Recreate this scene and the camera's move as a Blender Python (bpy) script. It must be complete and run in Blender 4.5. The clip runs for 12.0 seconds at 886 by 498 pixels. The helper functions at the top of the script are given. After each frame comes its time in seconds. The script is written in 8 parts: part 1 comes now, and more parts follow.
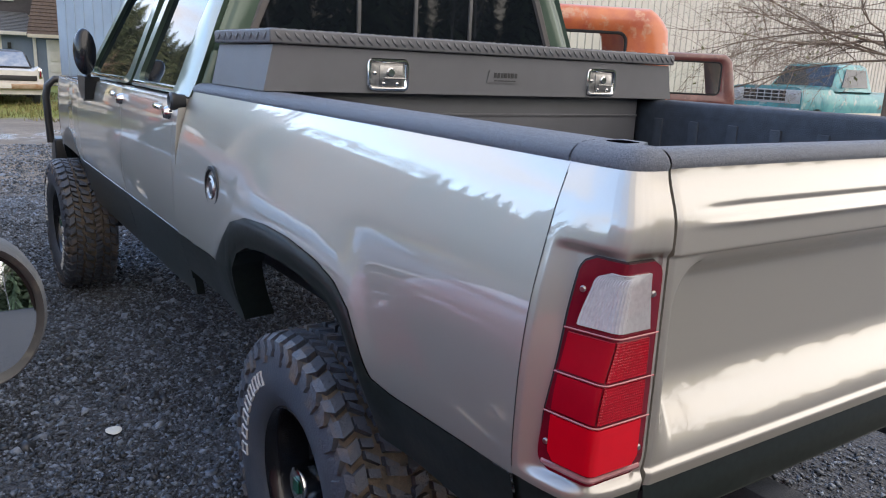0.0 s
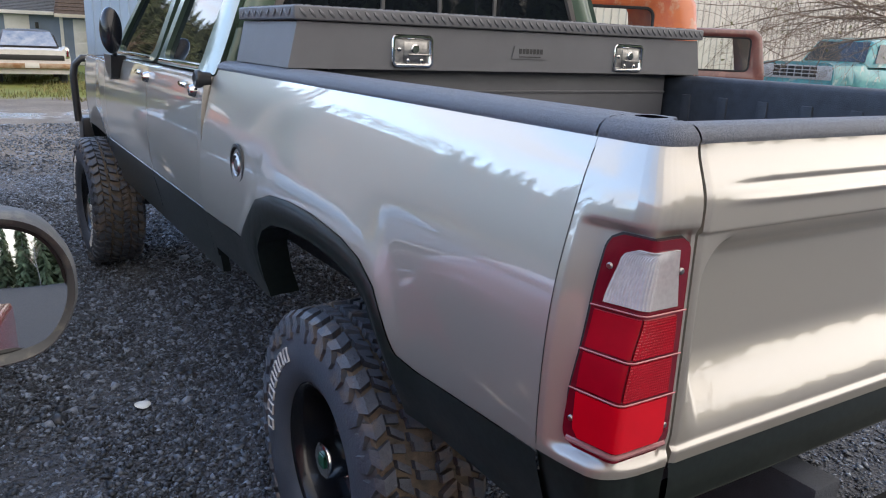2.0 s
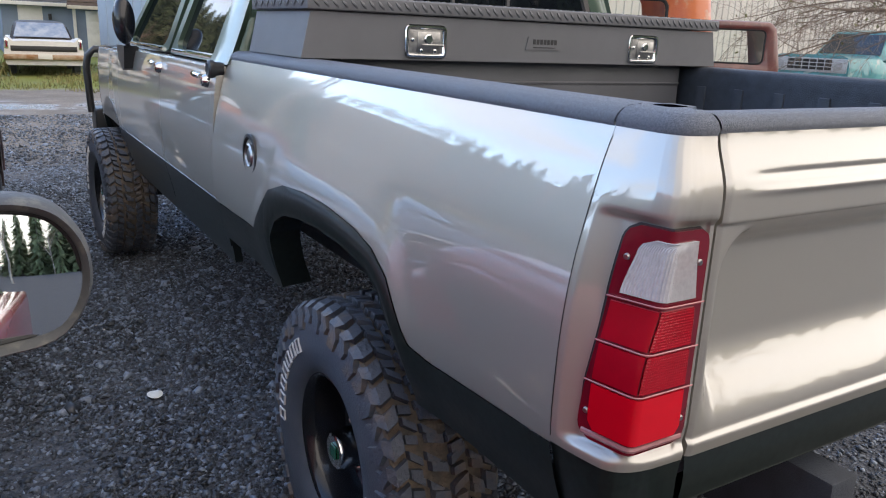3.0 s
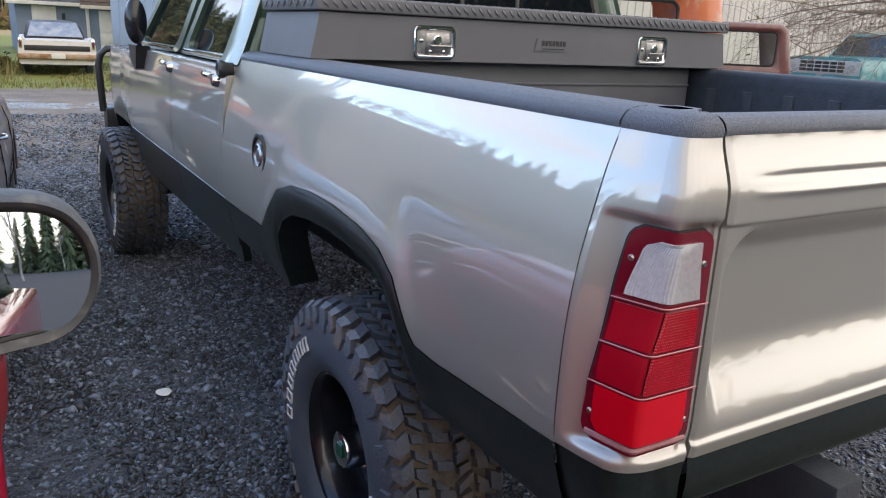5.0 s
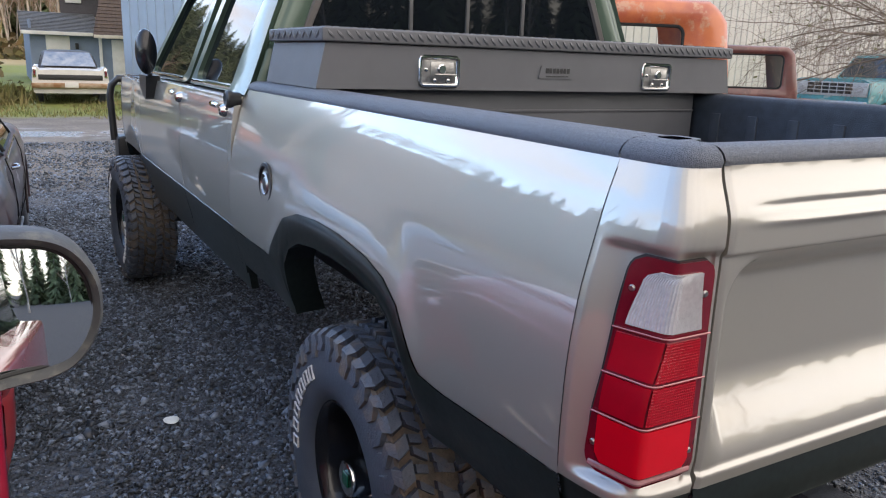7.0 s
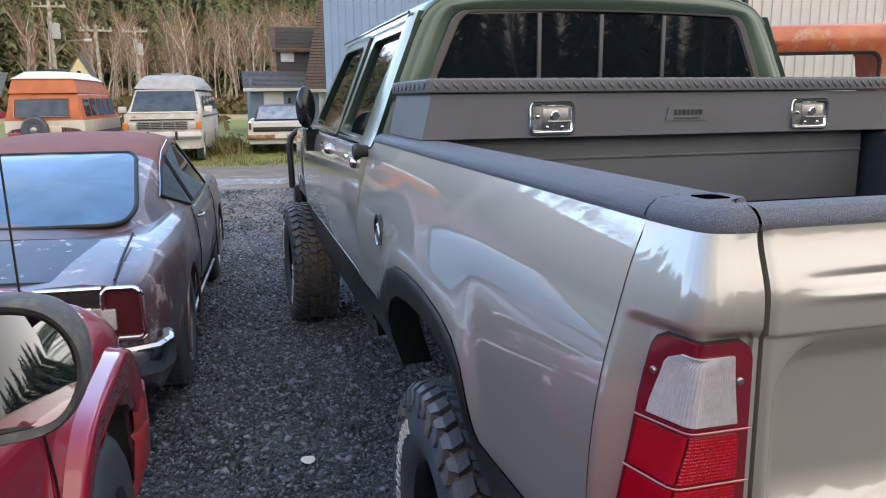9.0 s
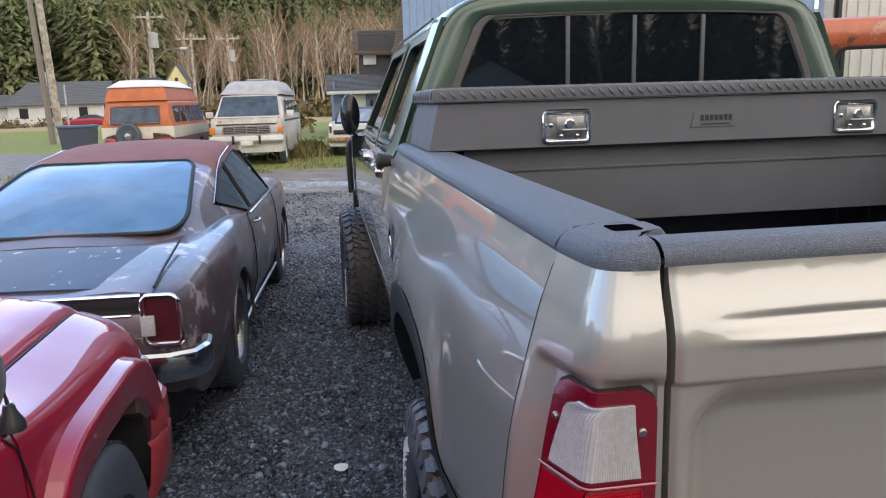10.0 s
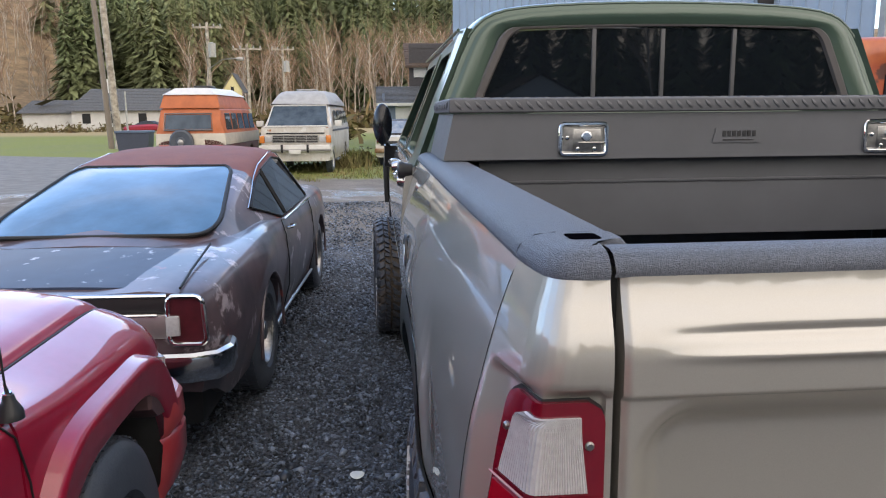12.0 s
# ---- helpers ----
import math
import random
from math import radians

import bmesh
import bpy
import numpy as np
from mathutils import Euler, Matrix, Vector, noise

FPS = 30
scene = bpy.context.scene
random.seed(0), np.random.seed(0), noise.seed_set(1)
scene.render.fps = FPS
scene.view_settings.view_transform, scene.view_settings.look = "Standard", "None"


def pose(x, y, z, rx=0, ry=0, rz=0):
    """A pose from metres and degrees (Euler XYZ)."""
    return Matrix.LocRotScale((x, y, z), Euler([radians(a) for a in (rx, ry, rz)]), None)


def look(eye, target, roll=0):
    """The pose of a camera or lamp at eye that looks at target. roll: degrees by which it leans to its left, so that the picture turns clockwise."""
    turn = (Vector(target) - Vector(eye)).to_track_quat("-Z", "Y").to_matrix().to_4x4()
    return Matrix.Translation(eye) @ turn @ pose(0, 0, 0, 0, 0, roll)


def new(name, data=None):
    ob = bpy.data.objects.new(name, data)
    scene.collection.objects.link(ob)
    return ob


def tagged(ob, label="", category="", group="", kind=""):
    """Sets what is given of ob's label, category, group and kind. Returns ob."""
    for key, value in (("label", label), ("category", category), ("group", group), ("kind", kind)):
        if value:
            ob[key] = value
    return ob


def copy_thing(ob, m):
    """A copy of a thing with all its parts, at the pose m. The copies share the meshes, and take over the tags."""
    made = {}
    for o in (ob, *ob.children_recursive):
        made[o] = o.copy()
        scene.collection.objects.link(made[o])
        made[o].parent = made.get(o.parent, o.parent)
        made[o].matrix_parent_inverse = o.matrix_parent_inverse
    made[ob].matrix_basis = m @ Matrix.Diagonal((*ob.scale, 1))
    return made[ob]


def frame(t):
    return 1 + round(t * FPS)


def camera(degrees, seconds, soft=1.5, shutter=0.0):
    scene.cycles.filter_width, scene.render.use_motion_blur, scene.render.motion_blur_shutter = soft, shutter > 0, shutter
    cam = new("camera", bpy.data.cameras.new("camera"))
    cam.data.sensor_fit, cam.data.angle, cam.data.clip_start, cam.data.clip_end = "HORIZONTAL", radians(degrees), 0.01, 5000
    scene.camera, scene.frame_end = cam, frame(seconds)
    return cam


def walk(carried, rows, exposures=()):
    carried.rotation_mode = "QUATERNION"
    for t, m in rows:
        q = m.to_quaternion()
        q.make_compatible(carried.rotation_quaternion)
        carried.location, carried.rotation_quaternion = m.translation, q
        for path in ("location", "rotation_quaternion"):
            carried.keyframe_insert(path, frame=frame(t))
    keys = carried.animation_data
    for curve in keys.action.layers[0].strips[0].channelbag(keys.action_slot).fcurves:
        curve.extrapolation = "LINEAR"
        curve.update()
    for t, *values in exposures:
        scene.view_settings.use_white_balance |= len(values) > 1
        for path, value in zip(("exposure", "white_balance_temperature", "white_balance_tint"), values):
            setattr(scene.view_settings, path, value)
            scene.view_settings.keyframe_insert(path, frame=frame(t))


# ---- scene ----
cam = camera(60.6, 12.0, soft=1.1)
PATH = [
    (0, (-1.709, -0.71, 1.558), (-0.623, 0.902, 1.088), 2.6),
    (0.5, (-1.706, -0.71, 1.555), (-0.636, 0.909, 1.071), 2.4),
    (1, (-1.705, -0.711, 1.555), (-0.649, 0.912, 1.056), 2.3),
    (1.5, (-1.71, -0.709, 1.553), (-0.668, 0.919, 1.04), 2.3),
    (2, (-1.71, -0.706, 1.553), (-0.681, 0.926, 1.027), 2.3),
    (2.5, (-1.709, -0.703, 1.551), (-0.693, 0.934, 1.015), 2.4),
    (3, (-1.712, -0.696, 1.546), (-0.708, 0.945, 1.001), 2.4),
    (5, (-1.71, -0.705, 1.547), (-0.727, 0.949, 1.003), 2.6),
    (5.5, (-1.711, -0.707, 1.55), (-0.726, 0.949, 1.013), 2.5),
    (6, (-1.711, -0.707, 1.548), (-0.724, 0.95, 1.021), 2.5),
    (6.5, (-1.703, -0.711, 1.551), (-0.717, 0.952, 1.039), 2.3),
    (7, (-1.7, -0.712, 1.559), (-0.733, 0.97, 1.074), 2.0),
    (7.2, (-1.702, -0.715, 1.558), (-0.752, 0.98, 1.084), 1.8),
    (8.8, (-1.489, -0.738, 1.58), (-0.919, 1.139, 1.188), -0.3),
    (9, (-1.432, -0.74, 1.584), (-0.921, 1.154, 1.195), -0.6),
    (9.5, (-1.295, -0.733, 1.611), (-0.912, 1.192, 1.223), -1.3),
    (10, (-1.196, -0.734, 1.61), (-0.903, 1.207, 1.224), -1.7),
    (10.5, (-1.125, -0.74, 1.607), (-0.884, 1.21, 1.229), -1.8),
    (11, (-1.109, -0.741, 1.601), (-0.9, 1.214, 1.233), -1.5),
    (11.5, (-1.094, -0.744, 1.599), (-0.906, 1.214, 1.241), -1.0),
    (12, (-1.094, -0.743, 1.597), (-0.92, 1.219, 1.247), -0.5),
]
walk(cam, [(t, look(eye, target, roll)) for t, eye, target, roll in PATH], exposures=[(0, 2.4, 6350, 16), (7.2, 2.4, 6350, 16), (12, 2.25, 6400, 16)])

# world: pale winter sky with thin cloud, one low hazy sun behind the camera
SUN_EL, SUN_AZ = 22.0, 150.0   # degrees: height, and compass turn from +y towards +x
world = bpy.data.worlds.new("sky")
scene.world = world
world.use_nodes = True
wt = world.node_tree
wt.nodes.clear()
w_out = wt.nodes.new("ShaderNodeOutputWorld")
w_bg = wt.nodes.new("ShaderNodeBackground")
w_sky = wt.nodes.new("ShaderNodeTexSky")
w_sky.sky_type = "NISHITA"
w_sky.sun_disc = False
w_sky.sun_elevation = radians(SUN_EL)
w_sky.sun_rotation = radians(SUN_AZ)
w_sky.air_density, w_sky.dust_density, w_sky.ozone_density = 1.0, 0.0, 1.2
w_tc = wt.nodes.new("ShaderNodeTexCoord")
w_map = wt.nodes.new("ShaderNodeMapping")
w_map.inputs["Scale"].default_value = (1.3, 1.3, 3.6)
w_noise = wt.nodes.new("ShaderNodeTexNoise")
w_noise.inputs["Scale"].default_value = 2.1
w_noise.inputs["Detail"].default_value = 6
w_noise.inputs["Roughness"].default_value = 0.55
w_ramp = wt.nodes.new("ShaderNodeValToRGB")
w_ramp.color_ramp.elements[0].position = 0.47
w_ramp.color_ramp.elements[1].position = 0.62
w_mix = wt.nodes.new("ShaderNodeMix")
w_mix.data_type = "RGBA"
w_mix.inputs["B"].default_value = (3.4, 3.4, 3.45, 1)
# the clouds lie low over the hills and thin out overhead
w_sep = wt.nodes.new("ShaderNodeSeparateXYZ")
w_low = wt.nodes.new("ShaderNodeMapRange")
w_low.inputs["From Min"].default_value, w_low.inputs["From Max"].default_value = 0.75, 0.35
w_fac = wt.nodes.new("ShaderNodeMath")
w_fac.operation = "MULTIPLY"
wt.links.new(w_tc.outputs["Generated"], w_sep.inputs["Vector"])
wt.links.new(w_sep.outputs["Z"], w_low.inputs["Value"])
wt.links.new(w_ramp.outputs["Color"], w_fac.inputs[0])
wt.links.new(w_low.outputs["Result"], w_fac.inputs[1])
wt.links.new(w_tc.outputs["Generated"], w_map.inputs["Vector"])
wt.links.new(w_map.outputs["Vector"], w_noise.inputs["Vector"])
wt.links.new(w_noise.outputs["Fac"], w_ramp.inputs["Fac"])
wt.links.new(w_fac.outputs[0], w_mix.inputs["Factor"])
wt.links.new(w_sky.outputs["Color"], w_mix.inputs["A"])
# unseen warm veil added round the sun: dims the sky that the tailgate mirrors
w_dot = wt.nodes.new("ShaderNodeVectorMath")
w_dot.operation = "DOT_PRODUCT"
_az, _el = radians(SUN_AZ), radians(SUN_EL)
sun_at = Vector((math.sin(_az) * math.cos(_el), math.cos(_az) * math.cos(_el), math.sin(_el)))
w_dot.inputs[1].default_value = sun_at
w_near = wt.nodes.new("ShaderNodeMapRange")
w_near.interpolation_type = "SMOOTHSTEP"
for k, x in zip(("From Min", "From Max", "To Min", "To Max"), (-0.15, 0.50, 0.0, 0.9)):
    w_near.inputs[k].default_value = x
w_sundim = wt.nodes.new("ShaderNodeMix")
w_sundim.data_type = "RGBA"
w_sundim.inputs["B"].default_value = (1.9, 1.78, 1.56, 1)
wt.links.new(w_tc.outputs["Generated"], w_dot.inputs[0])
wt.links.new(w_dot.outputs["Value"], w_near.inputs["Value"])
wt.links.new(w_near.outputs["Result"], w_sundim.inputs["Factor"])
wt.links.new(w_mix.outputs["Result"], w_sundim.inputs["A"])
wt.links.new(w_sundim.outputs["Result"], w_bg.inputs["Color"])
wt.links.new(w_bg.outputs["Background"], w_out.inputs["Surface"])
w_bg.inputs["Strength"].default_value = 0.15

sun_data = bpy.data.lights.new("sun", "SUN")
sun_data.energy, sun_data.angle, sun_data.color = 0.5, radians(110), (1.0, 0.86, 0.66)
sun = new("sun", sun_data)
sun.matrix_world = look(sun_at * 50, (0, 0, 0))

# ---- materials ----
def mat(name, color, rough=0.5, metal=0.0, var=0.12, scale=8.0, color2=None, bump=0.0, bump_scale=60.0,
        coat=0.0, coat_ior=1.5, spec=0.5, rand=0.0, rand_pow=1.0, rand_hi=None, lo=0.35, hi=0.65):
    """A Principled material: two scales of noise between two colours, fine relief."""
    m = bpy.data.materials.new(name)
    m.use_nodes = True
    t = m.node_tree
    b = t.nodes["Principled BSDF"]
    b.inputs["Roughness"].default_value = rough
    b.inputs["Metallic"].default_value = metal
    b.inputs["Coat Weight"].default_value = coat
    b.inputs["Coat Roughness"].default_value = 0.02
    b.inputs["Coat IOR"].default_value = coat_ior
    b.inputs["Specular IOR Level"].default_value = spec
    c2 = color2 or tuple(c * (1 - var) for c in color)
    tc = t.nodes.new("ShaderNodeTexCoord")
    n1 = t.nodes.new("ShaderNodeTexNoise")
    n1.inputs["Scale"].default_value = scale
    n1.inputs["Detail"].default_value = 8
    n1.inputs["Roughness"].default_value = 0.6
    ramp = t.nodes.new("ShaderNodeMapRange")
    ramp.inputs["From Min"].default_value, ramp.inputs["From Max"].default_value = lo, hi
    mix = t.nodes.new("ShaderNodeMix")
    mix.data_type = "RGBA"
    mix.inputs["A"].default_value = (*color, 1)
    mix.inputs["B"].default_value = (*c2, 1)
    t.links.new(tc.outputs["Object"], n1.inputs["Vector"])
    t.links.new(n1.outputs["Fac"], ramp.inputs["Value"])
    t.links.new(ramp.outputs["Result"], mix.inputs["Factor"])
    last = mix.outputs["Result"]
    if rand:
        g = t.nodes.new("ShaderNodeNewGeometry")
        mr = t.nodes.new("ShaderNodeMapRange")
        mr.inputs["To Min"].default_value, mr.inputs["To Max"].default_value = 1 - rand, rand_hi or 1 + rand
        pw = t.nodes.new("ShaderNodeMath")
        pw.operation = "POWER"
        pw.inputs[1].default_value = rand_pow
        t.links.new(g.outputs["Random Per Island"], pw.inputs[0])
        t.links.new(pw.outputs[0], mr.inputs["Value"])
        vm = t.nodes.new("ShaderNodeVectorMath")
        vm.operation = "SCALE"
        t.links.new(last, vm.inputs[0])
        t.links.new(mr.outputs["Result"], vm.inputs["Scale"])
        last = vm.outputs["Vector"]
    t.links.new(last, b.inputs["Base Color"])
    rr = t.nodes.new("ShaderNodeMapRange")
    rr.inputs["To Min"].default_value, rr.inputs["To Max"].default_value = rough * 0.9, min(1, rough * 1.15)
    t.links.new(n1.outputs["Fac"], rr.inputs["Value"])
    t.links.new(rr.outputs["Result"], b.inputs["Roughness"])
    if bump:
        n2 = t.nodes.new("ShaderNodeTexNoise")
        n2.inputs["Scale"].default_value = bump_scale
        n2.inputs["Detail"].default_value = 4
        bp = t.nodes.new("ShaderNodeBump")
        bp.inputs["Strength"].default_value = bump
        bp.inputs["Distance"].default_value = 0.005
        t.links.new(tc.outputs["Object"], n2.inputs["Vector"])
        t.links.new(n2.outputs["Fac"], bp.inputs["Height"])
        t.links.new(bp.outputs["Normal"], b.inputs["Normal"])
    return m


def glassy(name, color, rough=0.02, trans=1.0, ior=1.45):
    m = bpy.data.materials.new(name)
    m.use_nodes = True
    b = m.node_tree.nodes["Principled BSDF"]
    b.inputs["Base Color"].default_value = (*color, 1)
    b.inputs["Roughness"].default_value = rough
    b.inputs["Transmission Weight"].default_value = trans
    b.inputs["IOR"].default_value = ior
    return m


M_SILVER = mat("silver metallic paint", (0.375, 0.360, 0.322), rough=0.4, metal=0.5, var=0.06, scale=900, coat=1.0, coat_ior=1.95)


def orange_peel(m, scale, distance):
    """The faint waviness of sprayed lacquer, and a film of road dust that dulls it in places."""
    t = m.node_tree
    b = t.nodes["Principled BSDF"]
    tc = t.nodes.new("ShaderNodeTexCoord")
    n, d = t.nodes.new("ShaderNodeTexNoise"), t.nodes.new("ShaderNodeTexNoise")
    n.inputs["Scale"].default_value, n.inputs["Detail"].default_value = scale, 2
    d.inputs["Scale"].default_value, d.inputs["Detail"].default_value, d.inputs["Roughness"].default_value = 7.0, 8, 0.7
    bp = t.nodes.new("ShaderNodeBump")
    bp.inputs["Strength"].default_value, bp.inputs["Distance"].default_value = 0.5, distance
    r = t.nodes.new("ShaderNodeMapRange")
    for k, x in zip(("From Min", "From Max", "To Min", "To Max"), (0.45, 0.75, 0.004, 0.035)):
        r.inputs[k].default_value = x
    for q in (n, d):
        t.links.new(tc.outputs["Object"], q.inputs["Vector"])
    t.links.new(n.outputs["Fac"], bp.inputs["Height"])
    t.links.new(bp.outputs["Normal"], b.inputs["Coat Normal"])
    t.links.new(d.outputs["Fac"], r.inputs["Value"])
    t.links.new(r.outputs["Result"], b.inputs["Coat Roughness"])


orange_peel(M_SILVER, 95, 0.00004)
M_DARKGREEN = mat("dark green gloss paint", (0.010, 0.016, 0.015), rough=0.35, var=0.4, scale=60, coat=0.35, spec=0.3)
M_CABGREEN = mat("green metallic paint", (0.05, 0.085, 0.062), rough=0.3, metal=0.35, var=0.15, scale=500, coat=0.6)
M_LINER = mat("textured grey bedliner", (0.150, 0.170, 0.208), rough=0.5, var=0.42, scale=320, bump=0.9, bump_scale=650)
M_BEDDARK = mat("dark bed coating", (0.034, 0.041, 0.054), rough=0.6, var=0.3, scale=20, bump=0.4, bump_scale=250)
M_BOX = mat("charcoal powder coat", (0.100, 0.103, 0.112), rough=0.5, var=0.12, scale=5, bump=0.12, bump_scale=700)
M_CHROME = mat("chrome", (0.72, 0.72, 0.71), rough=0.09, metal=1.0, var=0.1, scale=15)
M_STEEL = mat("worn stainless steel", (0.40, 0.395, 0.385), rough=0.3, metal=1.0, var=0.3, scale=60)
M_RUBBER = mat("tyre rubber", (0.054, 0.066, 0.086), rough=0.48, var=0.3, scale=14, color2=(0.072, 0.083, 0.102), bump=0.3, bump_scale=160)
M_MUD = mat("muddy tyre tread", (0.058, 0.069, 0.090), rough=0.5, scale=9, color2=(0.15, 0.11, 0.075), bump=0.7, bump_scale=110, lo=0.52, hi=0.72)
M_BLACKPLASTIC = mat("black plastic", (0.018, 0.019, 0.021), rough=0.4, var=0.2, scale=30)
M_POCKETSHADE = mat("unlit cavity", (0.002, 0.002, 0.003), rough=1.0, spec=0.0)
M_BLACKGAP = mat("black seal", (0.006, 0.007, 0.008), rough=0.6)
M_WHITELETTER = mat("white rubber", (0.55, 0.56, 0.56), rough=0.6, scale=60)
M_RIM = mat("black steel wheel", (0.008, 0.010, 0.014), rough=0.22, coat=0.3, spec=0.35)
M_DARKGLASS = mat("dark tinted glass", (0.006, 0.008, 0.011), rough=0.02, var=0.1, spec=0.34)
M_REDLENS = mat("red lamp plastic", (0.34, 0.002, 0.012), rough=0.2, var=0.15, scale=20, coat=0.2)
M_REDLENS2 = mat("bright red lamp plastic", (0.56, 0.002, 0.012), rough=0.15, var=0.1, scale=10, coat=0.3)
M_BAR = mat("pink lamp divider plastic", (0.42, 0.13, 0.14), rough=0.25, coat=0.6)
M_REDDARK = mat("dark red lamp plastic", (0.15, 0.005, 0.014), rough=0.12, var=0.2, scale=20, coat=0.8)
M_WHITELENS = mat("clear white lamp plastic", (0.46, 0.46, 0.47), rough=0.15, var=0.16, scale=90, coat=0.8)
M_ROOF = mat("faded maroon vinyl roof", (0.155, 0.055, 0.048), rough=0.7, scale=6, color2=(0.20, 0.080, 0.064), bump=0.2, bump_scale=300)
M_RED = mat("red clear-coated paint", (0.30, 0.006, 0.030), rough=0.4, var=0.12, scale=12, coat=1.0, coat_ior=1.62, spec=0.3)
M_REDFADE = mat("sun-faded red paint", (0.36, 0.06, 0.06), rough=0.35, scale=6, color2=(0.30, 0.02, 0.03), coat=0.5)
M_ORANGE = mat("orange paint", (0.52, 0.14, 0.04), rough=0.45, var=0.25, scale=3)
M_CREAM = mat("cream paint", (0.62, 0.57, 0.48), rough=0.5, var=0.15, scale=4)
M_WHITE = mat("chalky white paint", (0.66, 0.65, 0.62), rough=0.5, var=0.12, scale=4)
M_GREYPLASTIC = mat("weathered grey plastic", (0.060, 0.064, 0.068), rough=0.65, scale=40, color2=(0.13, 0.13, 0.115), lo=0.5, hi=0.68, bump=0.2, bump_scale=90)

# ---- building helpers ----
def part(name, bm, material, parent=None, label="", smooth=True, sharp=35):
    """Links a bmesh as one mesh object, under parent if there is one."""
    me = bpy.data.meshes.new(name)
    bmesh.ops.remove_doubles(bm, verts=bm.verts, dist=0.00005)
    bmesh.ops.recalc_face_normals(bm, faces=bm.faces)
    bm.to_mesh(me)
    bm.free()
    me.materials.append(material)
    if smooth:
        me.polygons.foreach_set("use_smooth", [True] * len(me.polygons))
        me.set_sharp_from_angle(angle=radians(sharp))
    ob = new(name, me)
    if parent:
        ob.parent = parent
    if label:
        ob["label"] = label
    return ob


def thing(name, label, category, group="", at=(0, 0, 0), turn=0.0, kind=""):
    ob = new(name)
    ob.empty_display_size = 0.1
    ob.matrix_world = pose(*at, 0, 0, turn)
    return tagged(ob, label, category, group, kind)


def flipped(ob, name=None):
    """A copy of a part mirrored across its parent's middle plane."""
    me = ob.data.copy()
    me.transform(Matrix.Diagonal((-1, 1, 1, 1)))
    me.flip_normals()
    o = new(name or ob.name.split(".")[0], me)
    o.parent = ob.parent
    if "label" in ob:
        o["label"] = ob["label"]
    return o


def add_box(bm, x0, x1, y0, y1, z0, z1, bevel=0.0, seg=2, m=None):
    r = bmesh.ops.create_cube(bm, size=1)
    vs = r["verts"]
    for v in vs:
        v.co = Vector(((x0 + x1) / 2 + v.co.x * (x1 - x0), (y0 + y1) / 2 + v.co.y * (y1 - y0), (z0 + z1) / 2 + v.co.z * (z1 - z0)))
    if bevel:
        es = list({e for v in vs for e in v.link_edges})
        o = bmesh.ops.bevel(bm, geom=es, offset=bevel, segments=seg, profile=0.6, affect="EDGES", clamp_overlap=True)
        vs = list({v for f in o["faces"] for v in f.verts} | {v for v in vs if v.is_valid})
    if m is not None:
        for v in vs:
            v.co = m @ v.co
    return vs


def add_tube(bm, pts, r, n=10, cap=True):
    """A round bar along the points; r one number or one a point."""
    pts = [Vector(p) for p in pts]
    rs = r if isinstance(r, (list, tuple)) else [r] * len(pts)
    rings, up = [], None
    for i, p in enumerate(pts):
        d = (pts[min(i + 1, len(pts) - 1)] - pts[max(i - 1, 0)]).normalized()
        if up is None:
            up = d.orthogonal().normalized()
        up = (up - d * up.dot(d)).normalized()
        side = d.cross(up)
        rings.append([bm.verts.new(p + (up * math.cos(a) + side * math.sin(a)) * rs[i]) for a in (2 * math.pi * k / n for k in range(n))])
    for a, b in zip(rings, rings[1:]):
        for k in range(n):
            bm.faces.new((a[k], a[(k + 1) % n], b[(k + 1) % n], b[k]))
    if cap:
        bm.faces.new(rings[0][::-1])
        bm.faces.new(rings[-1])
    return rings


def add_grid(bm, rows, close=False):
    """Skins a list of rows of points."""
    vs = [[bm.verts.new(p) for p in row] for row in rows]
    n = len(rows[0])
    for a, b in zip(vs, vs[1:]):
        for k in range(n if close else n - 1):
            q = (a[k], a[(k + 1) % n], b[(k + 1) % n], b[k])
            if len({tuple(round(c, 6) for c in v.co) for v in q}) > 2:
                bm.faces.new(q)
    return vs


def add_lathe(bm, prof, centre, axis="x", n=32, a0=0.0, a1=360.0):
    """Turns a profile of (along, radius) round an axis through centre."""
    rows = []
    full = abs(a1 - a0) >= 360
    cnt = n if full else n + 1
    for h, r in prof:
        row = []
        for k in range(cnt):
            a = radians(a0 + (a1 - a0) * k / n)
            c, s = r * math.cos(a), r * math.sin(a)
            p = {"x": (h, c, s), "y": (c, h, s), "z": (c, s, h)}[axis]
            row.append(Vector(centre) + Vector(p))
        rows.append(row)
    add_grid(bm, rows, close=full)


